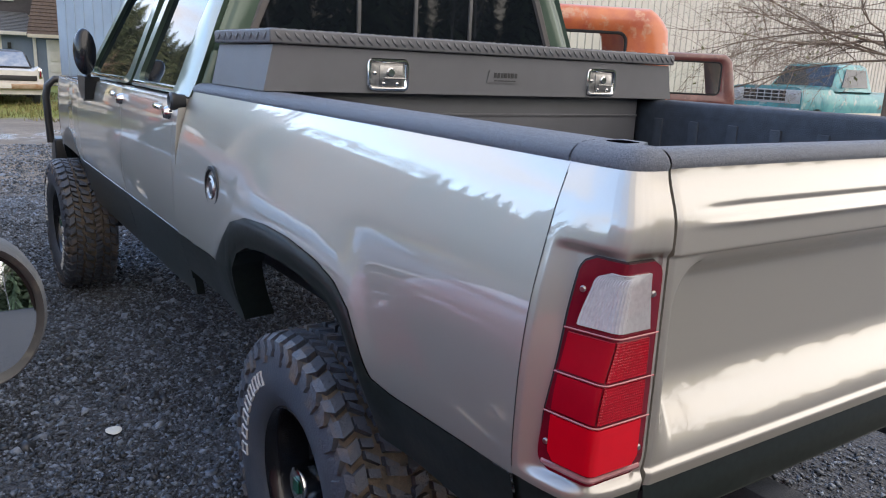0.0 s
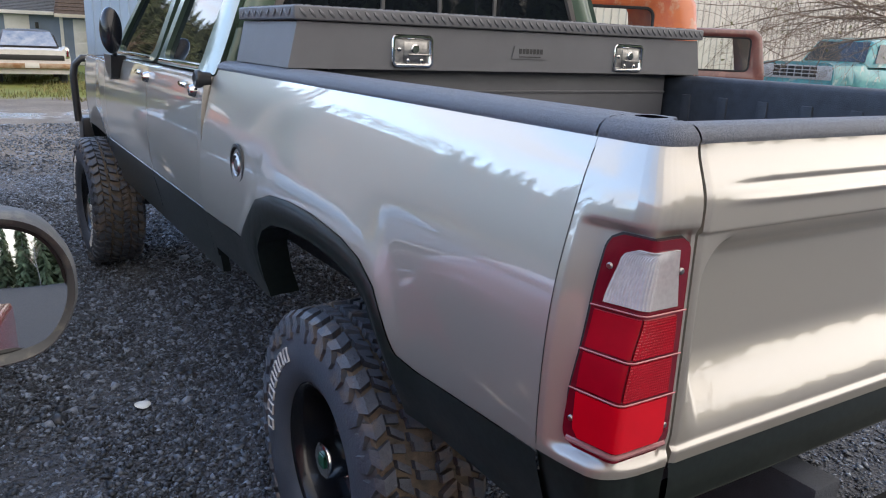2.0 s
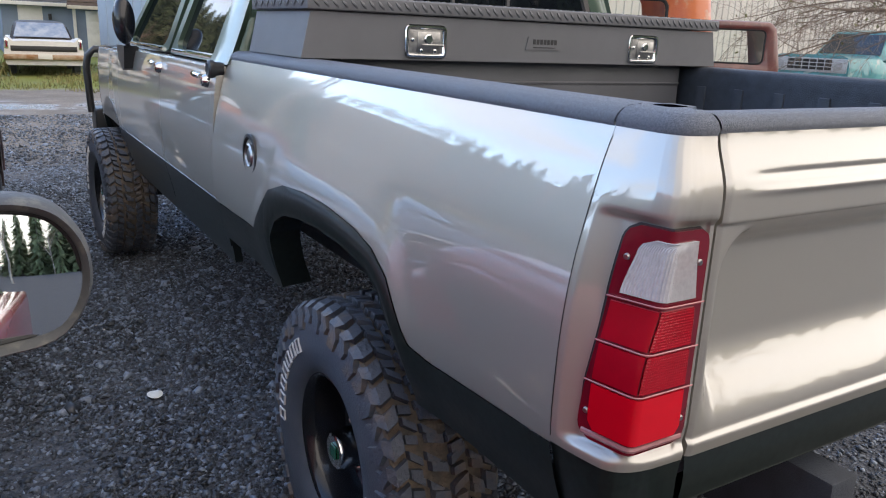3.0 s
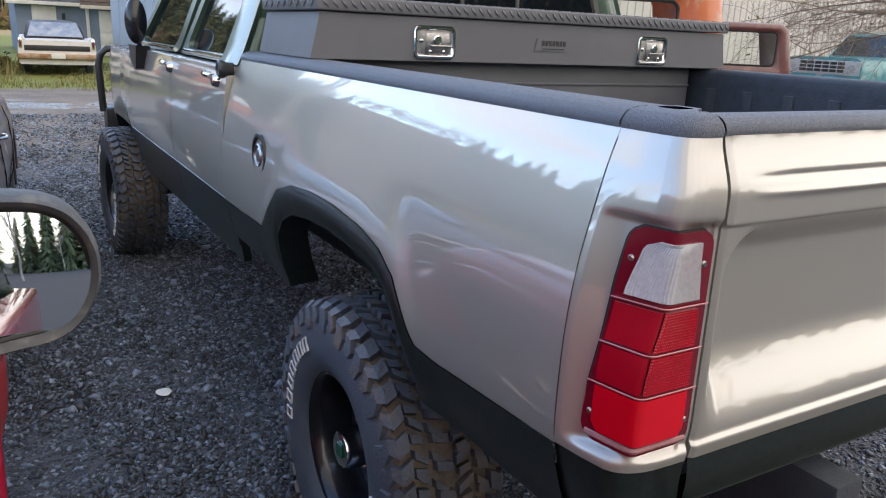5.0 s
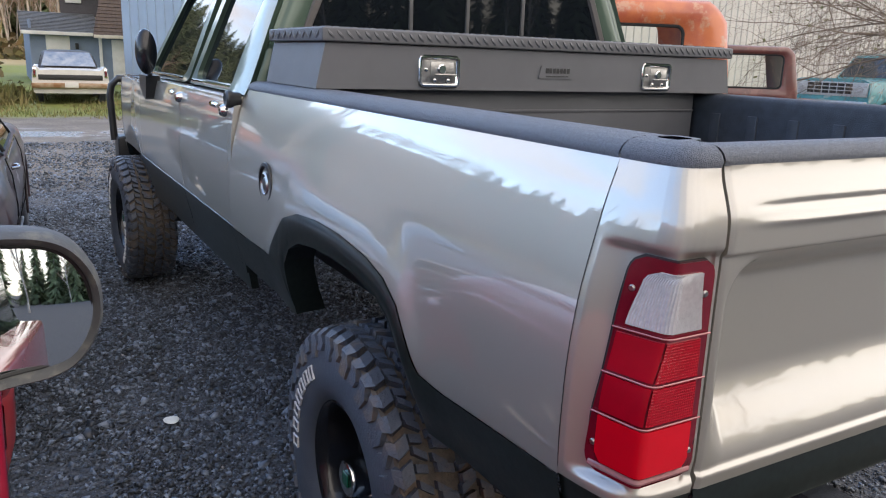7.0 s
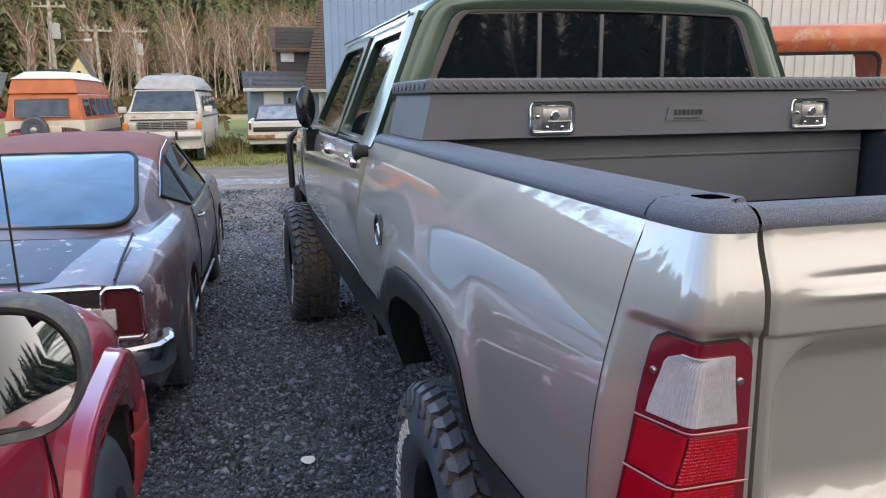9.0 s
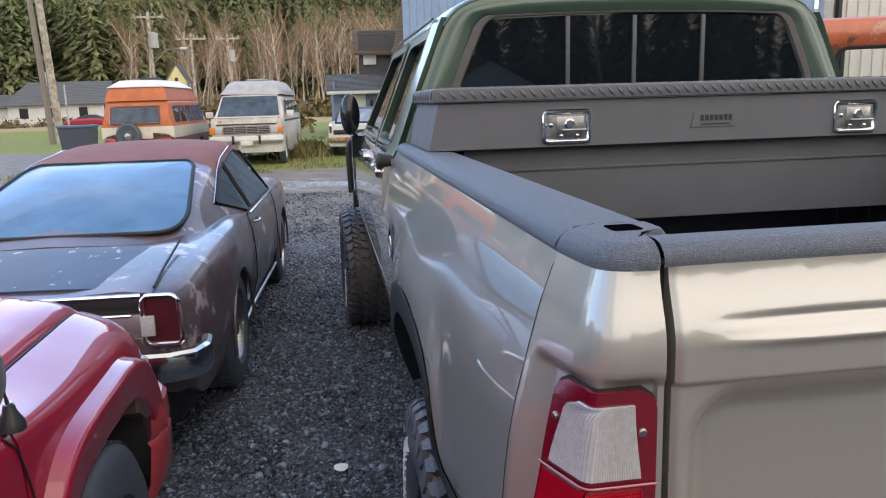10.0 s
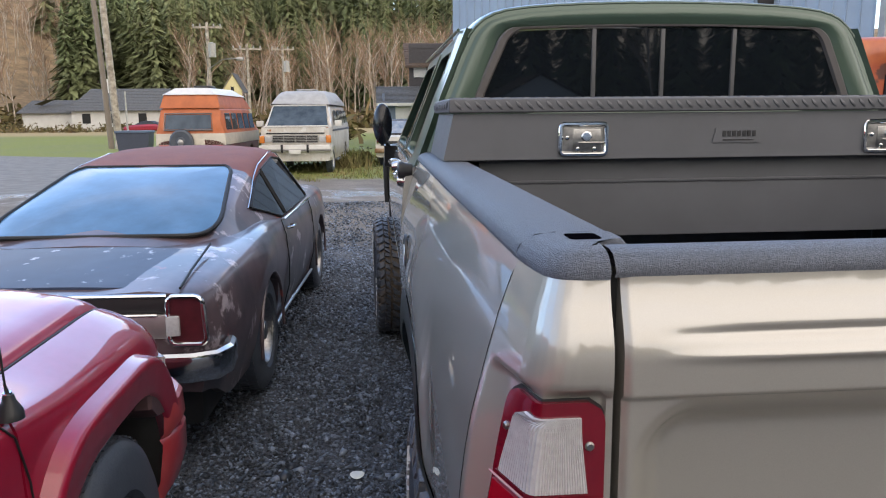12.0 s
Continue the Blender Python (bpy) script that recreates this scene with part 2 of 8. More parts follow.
def add_prism(bm, outline, depth, at=lambda u, v, w: (u, w, v), inset=0.0):
    """Extrudes a flat outline (u, v) from w = 0 to w = depth; the far face may be inset for a bevel."""
    cu = sum(p[0] for p in outline) / len(outline)
    cv = sum(p[1] for p in outline) / len(outline)
    def ring(w, k):
        return [bm.verts.new(at(cu + (u - cu) * k, cv + (v - cv) * k, w)) for u, v in outline]
    size = max(max(abs(u - cu), abs(v - cv)) for u, v in outline)
    rings = [ring(0, 1)]
    if inset:
        rings += [ring(depth - math.copysign(min(abs(depth) * 0.6, inset), depth), 1), ring(depth, 1 - inset / size)]
    else:
        rings += [ring(depth, 1)]
    n = len(outline)
    for a, b in zip(rings, rings[1:]):
        for k in range(n):
            bm.faces.new((a[k], a[(k + 1) % n], b[(k + 1) % n], b[k]))
    bm.faces.new(rings[0][::-1])
    bm.faces.new(rings[-1])


def rounded(u0, u1, v0, v1, r, n=5):
    pts = []
    for cu, cv, a in ((u1 - r, v1 - r, 0), (u0 + r, v1 - r, 90), (u0 + r, v0 + r, 180), (u1 - r, v0 + r, 270)):
        for k in range(n + 1):
            t = radians(a + 90 * k / n)
            pts.append((cu + r * math.cos(t), cv + r * math.sin(t)))
    return pts


def lerp_table(table, x):
    """Smooth look-up in a table of (x, value)."""
    if x <= table[0][0]:
        return table[0][1]
    for (a, va), (b, vb) in zip(table, table[1:]):
        if x <= b:
            t = (x - a) / (b - a)
            return va + (vb - va) * t
    return table[-1][1]


def smooth_table(table, x):
    n = len(table)
    xs = [p[0] for p in table]
    if x <= xs[0]:
        return table[0][1]
    if x >= xs[-1]:
        return table[-1][1]
    i = max(k for k in range(n) if xs[k] <= x)
    i = min(i, n - 2)
    def slope(k):
        if k == 0 or k == n - 1:
            j = 0 if k == 0 else n - 2
            return (table[j + 1][1] - table[j][1]) / (xs[j + 1] - xs[j])
        return (table[k + 1][1] - table[k - 1][1]) / (xs[k + 1] - xs[k - 1])
    h = xs[i + 1] - xs[i]
    t = (x - xs[i]) / h
    a, b = table[i][1], table[i + 1][1]
    return ((2 * t**3 - 3 * t**2 + 1) * a + (t**3 - 2 * t**2 + t) * h * slope(i)
            + (-2 * t**3 + 3 * t**2) * b + (t**3 - t**2) * h * slope(i + 1))


def step(a, b, x):
    t = min(1, max(0, (x - a) / (b - a)))
    return t * t * (3 - 2 * t)


def spread(a, b, n):
    return [a + (b - a) * k / (n - 1) for k in range(n)]

# ---- ground ----
def undulation(x, y):
    return 0.006 * np.sin(1.3 * x + 0.7 * np.sin(1.9 * y)) + 0.004 * np.sin(3.1 * y + 2.0 * np.sin(2.3 * x + 1)) + 0.002 * np.sin(7.3 * x + 5.1 * y)


def ground_height(x, y):
    h = undulation(x, y)
    r = math.hypot(x, y - 5)
    far = max(0.0, r - 95)
    north = step(-0.5, 0.6, (y - 5) / max(r, 1))
    return h + (4 + 17 * north) * step(0, 120, far) + 8 * step(120, 600, far) + 14 * step(-38, -80, x) * step(0, 110, far) * north


def graded(a, b, n):
    """Coordinates that lie close together near 0 and wide apart far off."""
    out = []
    for k in range(n + 1):
        t = -1 + 2 * k / n
        out.append((a if t < 0 else b) * (abs(t) ** 3.2))
    return out


def make_ground():
    m = bpy.data.materials.new("gravel, wet track and grass")
    m.use_nodes = True
    t = m.node_tree
    b = t.nodes["Principled BSDF"]
    b.inputs["Roughness"].default_value = 0.85
    b.inputs["Specular IOR Level"].default_value = 0.2
    N, L = t.nodes.new, t.links.new
    tc = N("ShaderNodeTexCoord")
    sep = N("ShaderNodeSeparateXYZ")
    L(tc.outputs["Object"], sep.inputs["Vector"])
    def nz(scale, detail=6, rough=0.6):
        n = N("ShaderNodeTexNoise")
        n.inputs["Scale"].default_value, n.inputs["Detail"].default_value, n.inputs["Roughness"].default_value = scale, detail, rough
        L(tc.outputs["Object"], n.inputs["Vector"])
        return n.outputs["Fac"]
    def rng(v, a, b_, lo=0.0, hi=1.0):
        r = N("ShaderNodeMapRange")
        for k, x in zip(("From Min", "From Max", "To Min", "To Max"), (a, b_, lo, hi)):
            r.inputs[k].default_value = x
        L(v, r.inputs["Value"])
        return r.outputs["Result"]
    def mth(op, a, b_):
        n = N("ShaderNodeMath")
        n.operation = op
        for i, x in enumerate((a, b_)):
            if isinstance(x, (int, float)):
                n.inputs[i].default_value = x
            else:
                L(x, n.inputs[i])
        return n.outputs[0]
    def mix(f, a, b_):
        n = N("ShaderNodeMix")
        n.data_type = "RGBA"
        L(f, n.inputs["Factor"])
        for k, x in (("A", a), ("B", b_)):
            if isinstance(x, tuple):
                n.inputs[k].default_value = (*x, 1)
            else:
                L(x, n.inputs[k])
        return n.outputs["Result"]
    vor = N("ShaderNodeTexVoronoi")
    vor.inputs["Scale"].default_value = 62
    L(tc.outputs["Object"], vor.inputs["Vector"])
    stone = mix(rng(vor.outputs["Color"], 0, 1), (0.022, 0.026, 0.033), (0.11, 0.118, 0.137))
    fine = mix(rng(nz(400, 2), 0.45, 0.8), stone, (0.13, 0.135, 0.14))
    # packed pale track beyond the dark gravel, with wet streaks
    y_edge = mth("ADD", sep.outputs["Y"], mth("MULTIPLY", nz(0.35), 3.0))
    track = mix(rng(nz(1.4), 0.4, 0.65), (0.19, 0.165, 0.135), (0.28, 0.245, 0.205))
    track2 = mix(rng(nz(45, 3), 0.4, 0.7), track, (0.11, 0.103, 0.095))
    f_track = rng(y_edge, 8.5, 12.5)
    c = mix(f_track, fine, track2)
    grass = mix(rng(nz(3.0), 0.35, 0.7), (0.17, 0.20, 0.05), (0.27, 0.24, 0.10))
    grass2 = mix(rng(nz(30, 4), 0.4, 0.7), grass, (0.12, 0.16, 0.04))
    y_g = mth("ADD", sep.outputs["Y"], mth("MULTIPLY", nz(0.8), 3.5))
    f_g = rng(y_g, 20.0, 20.9)
    # the asphalt lane on the left breaks the grass
    lane = mth("ADD", mth("MULTIPLY", sep.outputs["X"], 0.55), sep.outputs["Y"])
    f_lane = mth("MULTIPLY", rng(lane, 10.5, 11.2), rng(lane, 24.6, 23.8))
    f_left = rng(sep.outputs["X"], -6.5, -7.5)
    grass2 = mix(rng(nz(0.12, 5), 0.42, 0.62), grass2, (0.19, 0.215, 0.045))
    grass2 = mix(rng(y_g, 66.0, 76.0), grass2, (0.34, 0.27, 0.14))
    grass2 = mix(rng(y_g, 96.0, 104.0), grass2, mix(rng(nz(0.35, 8, 0.75), 0.40, 0.62), (0.33, 0.235, 0.135), (0.15, 0.115, 0.07)))
    c = mix(f_g, c, grass2)
    c = mix(mth("MULTIPLY", f_lane, f_left), c, mix(rng(nz(2.5, 6), 0.4, 0.65), (0.17, 0.168, 0.165), (0.23, 0.225, 0.215)))
    L(c, b.inputs["Base Color"])
    wet = mth("MULTIPLY", mth("MULTIPLY", rng(sep.outputs["Y"], 13.6, 14.6), rng(sep.outputs["Y"], 16.6, 15.6)), rng(nz(0.9, 3), 0.47, 0.56))
    L(rng(wet, 0, 1, 0.85, 0.12), b.inputs["Roughness"])
    bp = N("ShaderNodeBump")
    bp.inputs["Strength"].default_value = 0.9
    bp.inputs["Distance"].default_value = 0.012
    L(mth("MULTIPLY", vor.outputs["Distance"], rng(f_track, 0, 1, 1.0, 0.3)), bp.inputs["Height"])
    L(bp.outputs["Normal"], b.inputs["Normal"])
    bm = bmesh.new()
    xs = graded(-900, 900, 150)
    ys = graded(-900, 1500, 150)
    add_grid(bm, [[(x, y + 3, ground_height(x, y + 3)) for x in xs] for y in ys])
    g = part("ground", bm, m)
    return tagged(g, "dark crushed gravel yard running into a pale wet track and grass", "ground", kind="structure")


ground = make_ground()

# ---- the silver crew-cab pickup ----
truck = thing("pickup_truck", "lifted silver crew-cab pickup truck with dark green lower body on gravel", "pickup truck", at=(0, 1.0, 0))
T0 = Matrix.Translation((0, -1.0, 0))   # the truck's parts are written with y = 0 at the tailgate


def tpart(name, bm, material, parent=None, label="", **kw):
    """A part of the truck: its mesh is moved so that it fits under the truck's own origin."""
    if parent is None:
        bmesh.ops.transform(bm, matrix=T0, verts=bm.verts)
        return part(name, bm, material, truck, label, **kw)
    bmesh.ops.transform(bm, matrix=T0, verts=bm.verts)
    return part(name, bm, material, parent, label, **kw)


HUB_Y, FRONT_Y, HUB_Z = 1.03, 4.80, 0.43
RAIL_Z = 1.434
SIDE = [(0.60, 0.93), (0.77, 0.955), (0.86, 0.985), (0.94, 1.006), (0.98, 1.009), (1.07, 1.008), (1.117, 1.006), (1.161, 1.002), (1.206, 0.996),
        (1.249, 0.988), (1.292, 0.977), (1.334, 0.966), (1.376, 0.954), (1.417, 0.939), (1.434, 0.932)]
# lower edge of the bright paint, and of the panel, along the bed
TWO_TONE = [(0.12, 0.935), (0.50, 0.912), (0.575, 0.925), (0.615, 0.985), (0.66, 1.05), (0.73, 1.093), (0.83, 1.118), (1.0, 1.135),
            (1.15, 1.136), (1.30, 1.125), (1.42, 1.09), (1.50, 1.02), (1.56, 0.965), (1.605, 0.930), (1.66, 0.926), (2.10, 0.918)]
OPENING = [(0.12, 0.77), (0.602, 0.77), (0.604, 0.78), (0.612, 0.84), (0.64, 0.94), (0.69, 1.005), (0.76, 1.040), (0.9, 1.062), (1.03, 1.066), (1.16, 1.060), (1.28, 1.045),
           (1.36, 1.01), (1.41, 0.95), (1.442, 0.84), (1.450, 0.78), (1.452, 0.77), (2.10, 0.77)]


def side_x(z, y=0.118):
    """The bed's outer face: it draws in a little towards the tailgate."""
    return -smooth_table(SIDE, z) + 0.005 * (1 - step(0.0, 1.2, y))


def rear_y(z):
    """The rear face of the corner post and of the tailgate's frame."""
    return -0.024 * step(1.436, 1.345, z) + 0.012 * step(1.0, 0.90, z)


# the vertical edge where the rear face turns into the side, and the lamp's own edge
POST_EDGE = [(0.93, -0.976), (1.07, -0.973), (1.19, -0.950), (1.31, -0.938), (1.36, -0.930), (1.43, -0.912)]
LAMP_EDGE = [(0.95, -0.967), (1.07, -0.966), (1.13, -0.956), (1.194, -0.939), (1.31, -0.931)]
POST_X, GATE_X = -0.8560, 0.8440   # the two sides of the tailgate gap


def lamp_face(w, z):
    """A place on the lamp's two flat faces: w = 0 at the tailgate gap, 1 at the vertical edge, 2 on the side."""
    yr = -0.014 + 0.010 * step(1.0, 0.93, z)
    xv = smooth_table(LAMP_EDGE, z)
    a, v, d = Vector((POST_X, yr)), Vector((xv, yr)), Vector((side_x(z) + 0.010, 0.112))
    def at(w):
        return a.lerp(v, w) if w < 1 else v.lerp(d, w - 1)
    p = (at(w - 0.05) + at(w - 0.02) + at(w + 0.02) + at(w + 0.05)) / 4
    return Vector((p.x, p.y, z))


def corner(u, z, recess=True):
    """A point of the rear corner's outline: u = 0 at the tailgate gap, 1 at the side seam."""
    xs, yr = side_x(z), rear_y(z)
    bx = smooth_table(POST_EDGE, z)
    a, b, d = Vector((POST_X, yr)), Vector((bx, yr + 0.004)), Vector((xs, 0.1193))
    c = Vector((bx + (xs - bx) * 0.70, 0.057))
    # three straight runs with soft bends between them
    pts = [a, a.lerp(b, 0.33), a.lerp(b, 0.67), b, b.lerp(c, 0.33), b.lerp(c, 0.67), c, c.lerp(d, 0.33), c.lerp(d, 0.67), d]
    s = u * (len(pts) - 1)
    def at(s):
        i = min(int(s), len(pts) - 2)
        return pts[i].lerp(pts[i + 1], s - i)
    p = sum((at(min(len(pts) - 1, max(0, s + o))) for o in (-1.5, -1.0, -0.5, 0, 0.5, 1.0, 1.5)), Vector((0, 0))) / 7
    if u <= 0:
        p = a
    if u >= 1:
        p = d
    if recess:
        # the seat of the lamp, sunk below the post
        k = step(1.322, 1.303, z) * step(0.950, 0.968, z) * step(0.98, 0.72, u) * (0.55 + 0.45 * step(0.0, 0.06, u))
        w = u * 3 if u < 1 / 3 else 1 + (u - 1 / 3) * 1.5
        f = lamp_face(w, z)
        p = p.lerp(Vector((f.x + 0.004, f.y + 0.007)), k)
    return Vector((p.x, p.y, z))


def skin_x(y, z):
    """The bed's outer skin, which flares out towards the wheel arch's edge."""
    arch = step(0.46, 0.66, y) * step(1.72, 1.48, y)
    over = z - lerp_table(TWO_TONE, y)
    return side_x(z, y) - 0.014 * arch * math.exp(-(max(over, 0) / 0.085) ** 2)


def make_bed_side():
    ys = sorted(set([round(0.12 + 1.97 * k / 70, 4) for k in range(71)]
                    + [round(0.56 + 0.20 * k / 30, 4) for k in range(31)] + [round(1.34 + 0.30 * k / 36, 4) for k in range(37)]
                    + [0.6015, 0.6035, 0.6055, 0.609, 1.4515, 1.4495, 1.447, 1.444]))
    bm = bmesh.new()
    rows = []
    for y in ys:
        z0 = lerp_table(TWO_TONE, y)
        rows.append([(skin_x(y, z), y, z) for z in spread(z0, RAIL_Z, 18)])
    add_grid(bm, rows)
    upper = tpart("bed_side", bm, M_SILVER, label="silver bed side with a sharp two-tone edge", sharp=60)
    bm = bmesh.new()
    rows = []
    for y in ys:
        z1, z0 = lerp_table(TWO_TONE, y), lerp_table(OPENING, y)
        arch = step(0.5, 0.62, y) * step(1.65, 1.46, y)
        row = []
        for k in range(11):
            f = k / 10
            z = z1 + (z0 - z1) * f
            row.append((skin_x(y, z) - 0.003 - arch * 0.004 * math.sin(math.pi * min(1, f * 1.15)) ** 0.7 * (f < 0.99), y, z))
        zi = z0 + 0.004
        row += [(skin_x(y, z0) + 0.02, y, zi), (skin_x(y, z0) + 0.09, y, zi + 0.004)]
        rows.append(row)
    add_grid(bm, rows)
    lower = tpart("lower_bed_side", bm, M_DARKGREEN, label="dark green lower side with a wheel arch flare", sharp=50)
    return upper, lower


def make_corner():
    # the recess for the lamp is left by lifting the lamp proud of the post
    bm = bmesh.new()
    zs = sorted([0.938, 0.944, 0.950, 0.953, 0.956, 0.959, 0.962, 0.965, 0.968, 0.972, 1.301, 1.304, 1.306, 1.308, 1.310, 1.312, 1.314, 1.316, 1.319] + spread(0.98, RAIL_Z, 26))
    us = spread(0, 1, 81)
    add_grid(bm, [[corner(u, z) + Vector((0, 0, 0)) for u in us] for z in zs])
    # return into the gap
    add_grid(bm, [[corner(0, z) + Vector((0, d, 0)) for z in zs] for d in (0, 0.02, 0.06)])
    top = tpart("corner_post", bm, M_SILVER, label="silver rear corner post", sharp=50)
    bm = bmesh.new()
    add_grid(bm, [[corner(u, z) + Vector((0.004, 0.004, 0)) for u in us] for z in spread(0.66, 0.938, 8)])
    low = tpart("lower_corner", bm, M_DARKGREEN, label="dark green lower corner", sharp=50)
    return top, low


def make_rail_cap():
    bm = bmesh.new()
    prof_top = 1.458
    rows = []
    for y in spread(0.122, 2.10, 26):
        xo = side_x(RAIL_Z, y) - 0.002
        rows.append([(xo, y, 1.428), (xo - 0.003, y, 1.436), (xo + 0.002, y, 1.446), (xo + 0.012, y, 1.454), (xo + 0.03, y, prof_top + 0.001),
                     (-0.85, y, prof_top + 0.002), (-0.822, y, prof_top), (-0.81, y, 1.452), (-0.806, y, 1.44), (-0.808, y, 1.40)])
    add_grid(bm, rows)
    cap = tpart("rail_cap", bm, M_LINER, label="textured grey bedliner coat on the rail", sharp=60)
    bm = bmesh.new()
    rows = []
    us = spread(0, 1, 25)
    outer = [corner(u, RAIL_Z) for u in us]
    inner_pts = [Vector((-0.858 + 0.036 * step(0.0, 0.4, u), 0.045 + 0.073 * u, 0)) for u in us]
    for p, q in zip(outer, inner_pts):
        d = (Vector((q.x, q.y)) - Vector((p.x, p.y)))
        d.normalize()
        row = [(p.x - d.x * 0.002, p.y - d.y * 0.002, 1.428), (p.x - d.x * 0.004, p.y - d.y * 0.004, 1.437), (p.x + d.x * 0.001, p.y + d.y * 0.001, 1.447),
               (p.x + d.x * 0.012, p.y + d.y * 0.012, 1.456), (p.x + d.x * 0.03, p.y + d.y * 0.03, 1.460), (q.x, q.y, 1.460), (q.x + 0.01, q.y + 0.004, 1.45), (q.x + 0.012, q.y + 0.004, 1.40)]
        rows.append(row)
    add_grid(bm, rows)
    end = tpart("rail_cap_end", bm, M_LINER, label="bedliner-coated rail end with a stake pocket", sharp=60)
    # no opening is cut: a flat near-black patch paints the shade inside the pocket
    bm = bmesh.new()
    add_prism(bm, rounded(-0.881, -0.845, 0.064, 0.102, 0.006), 0.0012, at=lambda u, v, w: (u, v, 1.4597 + w))
    tpart("stake_pocket", bm, M_POCKETSHADE, end, label="stake pocket, its dark hollow painted as a flat patch")
    bm = bmesh.new()
    add_tube(bm, [(-0.885, 0.118, 1.4605), (-0.91, 0.118, 1.458), (-0.924, 0.118, 1.445), (-0.9265, 0.118, 1.43)] + [(side_x(z) - 0.0005, 0.118, z) for z in spread(1.41, 0.95, 12)], 0.0005, n=6)
    tpart("seam", bm, M_BLACKGAP, cap)
    return cap, end


def gate_y(x, z):
    ax = abs(x)
    y = rear_y(z)
    # pressed groove and rib across the upper band
    ends = min(1.0, max(0.0, (0.812 - ax) / 0.13))
    y += 0.006 * ends * math.exp(-((z - 1.372) / 0.0055) ** 2)
    y -= 0.0055 * ends * math.exp(-((z - 1.350) / 0.006) ** 2)
    # the wide recess: sharp on top, rounded at the sides, sweeping out below
    r = 0.06
    qu, qv = ax - (0.809 - r), z - (1.281 - r)
    dist = math.hypot(max(qu, 0), max(qv, 0)) - r + min(max(qu, qv), 0)
    y += 0.052 * step(0.027, -0.030, dist) * step(0.955, 1.10, z)
    # a crease across the whole width, and rolled side edges
    y += 0.008 * step(1.309, 1.302, z) + 0.005 * step(GATE_X - 0.008, GATE_X, ax)
    # the lower flange
    y -= 0.008 * step(0.968, 0.958, z)
    return y


def make_tailgate():
    gate = new("tailgate")
    gate.parent = truck
    gate["label"] = "closed silver tailgate with a pressed centre panel"
    xs = sorted(set([round(v, 4) for v in spread(-GATE_X, -0.70, 46) + spread(-0.70, 0.70, 29) + spread(0.70, GATE_X, 46)]))
    zs = sorted(set(round(v, 4) for v in spread(0.938, 0.975, 12) + spread(0.975, 1.27, 42) + spread(1.27, 1.32, 26) + spread(1.32, 1.40, 34) + spread(1.40, 1.436, 6)))
    bm = bmesh.new()
    add_grid(bm, [[(x, gate_y(x, z), z) for x in xs] for z in zs])
    for sx in (-GATE_X, GATE_X):
        add_grid(bm, [[(sx, gate_y(sx, z) + d, z) for z in zs] for d in (0, 0.02, 0.05)])
    tpart("panel", bm, M_SILVER, gate, label="silver pressed outer panel", sharp=45)
    bm = bmesh.new()
    add_grid(bm, [[(x, rear_y(0.93) + 0.004 - 0.004 * math.sin((z - 0.86) / 0.08 * 3.1), z) for x in spread(-GATE_X, GATE_X, 20)] for z in spread(0.855, 0.938, 6)])
    add_grid(bm, [[(x, y, 0.855) for x in spread(-GATE_X, GATE_X, 4)] for y in (-0.012, 0.05)])
    tpart("lower_band", bm, M_DARKGREEN, gate, label="dark green lower band")
    bm = bmesh.new()
    rows = []
    for x in spread(-GATE_X - 0.007, GATE_X + 0.007, 40):
        rows.append([(x, 0.0, 1.430), (x, -0.003, 1.437), (x, 0.001, 1.446), (x, 0.010, 1.454), (x, 0.022, 1.457), (x, 0.045, 1.457), (x, 0.053, 1.45), (x, 0.055, 1.40), (x, 0.055, 0.87)])
    add_grid(bm, rows)
    tpart("top_cap", bm, M_LINER, gate, label="textured bedliner coat along the top edge", sharp=60)
    return gate


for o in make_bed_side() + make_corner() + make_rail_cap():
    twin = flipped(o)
    # the far cap's duller light is put into its colour: a darker material
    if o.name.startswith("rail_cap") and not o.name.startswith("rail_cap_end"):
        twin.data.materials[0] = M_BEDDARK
        twin["label"] = "far rail in a darker colour for its duller light"
gate = make_tailgate()

# black seal strip in the gaps beside the tailgate, and the bed's inside
bm = bmesh.new()
add_box(bm, -0.860, -0.836, 0.014, 0.05, 0.86, 1.43)
seal = tpart("seal", bm, M_BLACKGAP)
flipped(seal)
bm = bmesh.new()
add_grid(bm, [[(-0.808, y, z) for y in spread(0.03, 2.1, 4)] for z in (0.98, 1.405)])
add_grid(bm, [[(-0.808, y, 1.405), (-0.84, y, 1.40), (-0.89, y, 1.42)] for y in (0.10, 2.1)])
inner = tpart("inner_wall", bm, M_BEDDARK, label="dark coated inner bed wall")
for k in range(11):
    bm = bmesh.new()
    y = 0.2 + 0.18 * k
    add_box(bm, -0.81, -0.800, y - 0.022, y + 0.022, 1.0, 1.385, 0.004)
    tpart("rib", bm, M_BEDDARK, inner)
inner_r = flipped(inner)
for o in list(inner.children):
    r = flipped(o)
    r.parent = inner_r
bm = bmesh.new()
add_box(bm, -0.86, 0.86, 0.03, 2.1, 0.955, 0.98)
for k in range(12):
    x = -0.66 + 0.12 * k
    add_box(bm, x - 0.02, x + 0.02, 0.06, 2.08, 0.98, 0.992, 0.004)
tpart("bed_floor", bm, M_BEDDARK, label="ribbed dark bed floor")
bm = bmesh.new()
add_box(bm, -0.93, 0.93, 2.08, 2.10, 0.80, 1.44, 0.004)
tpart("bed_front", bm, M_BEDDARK)


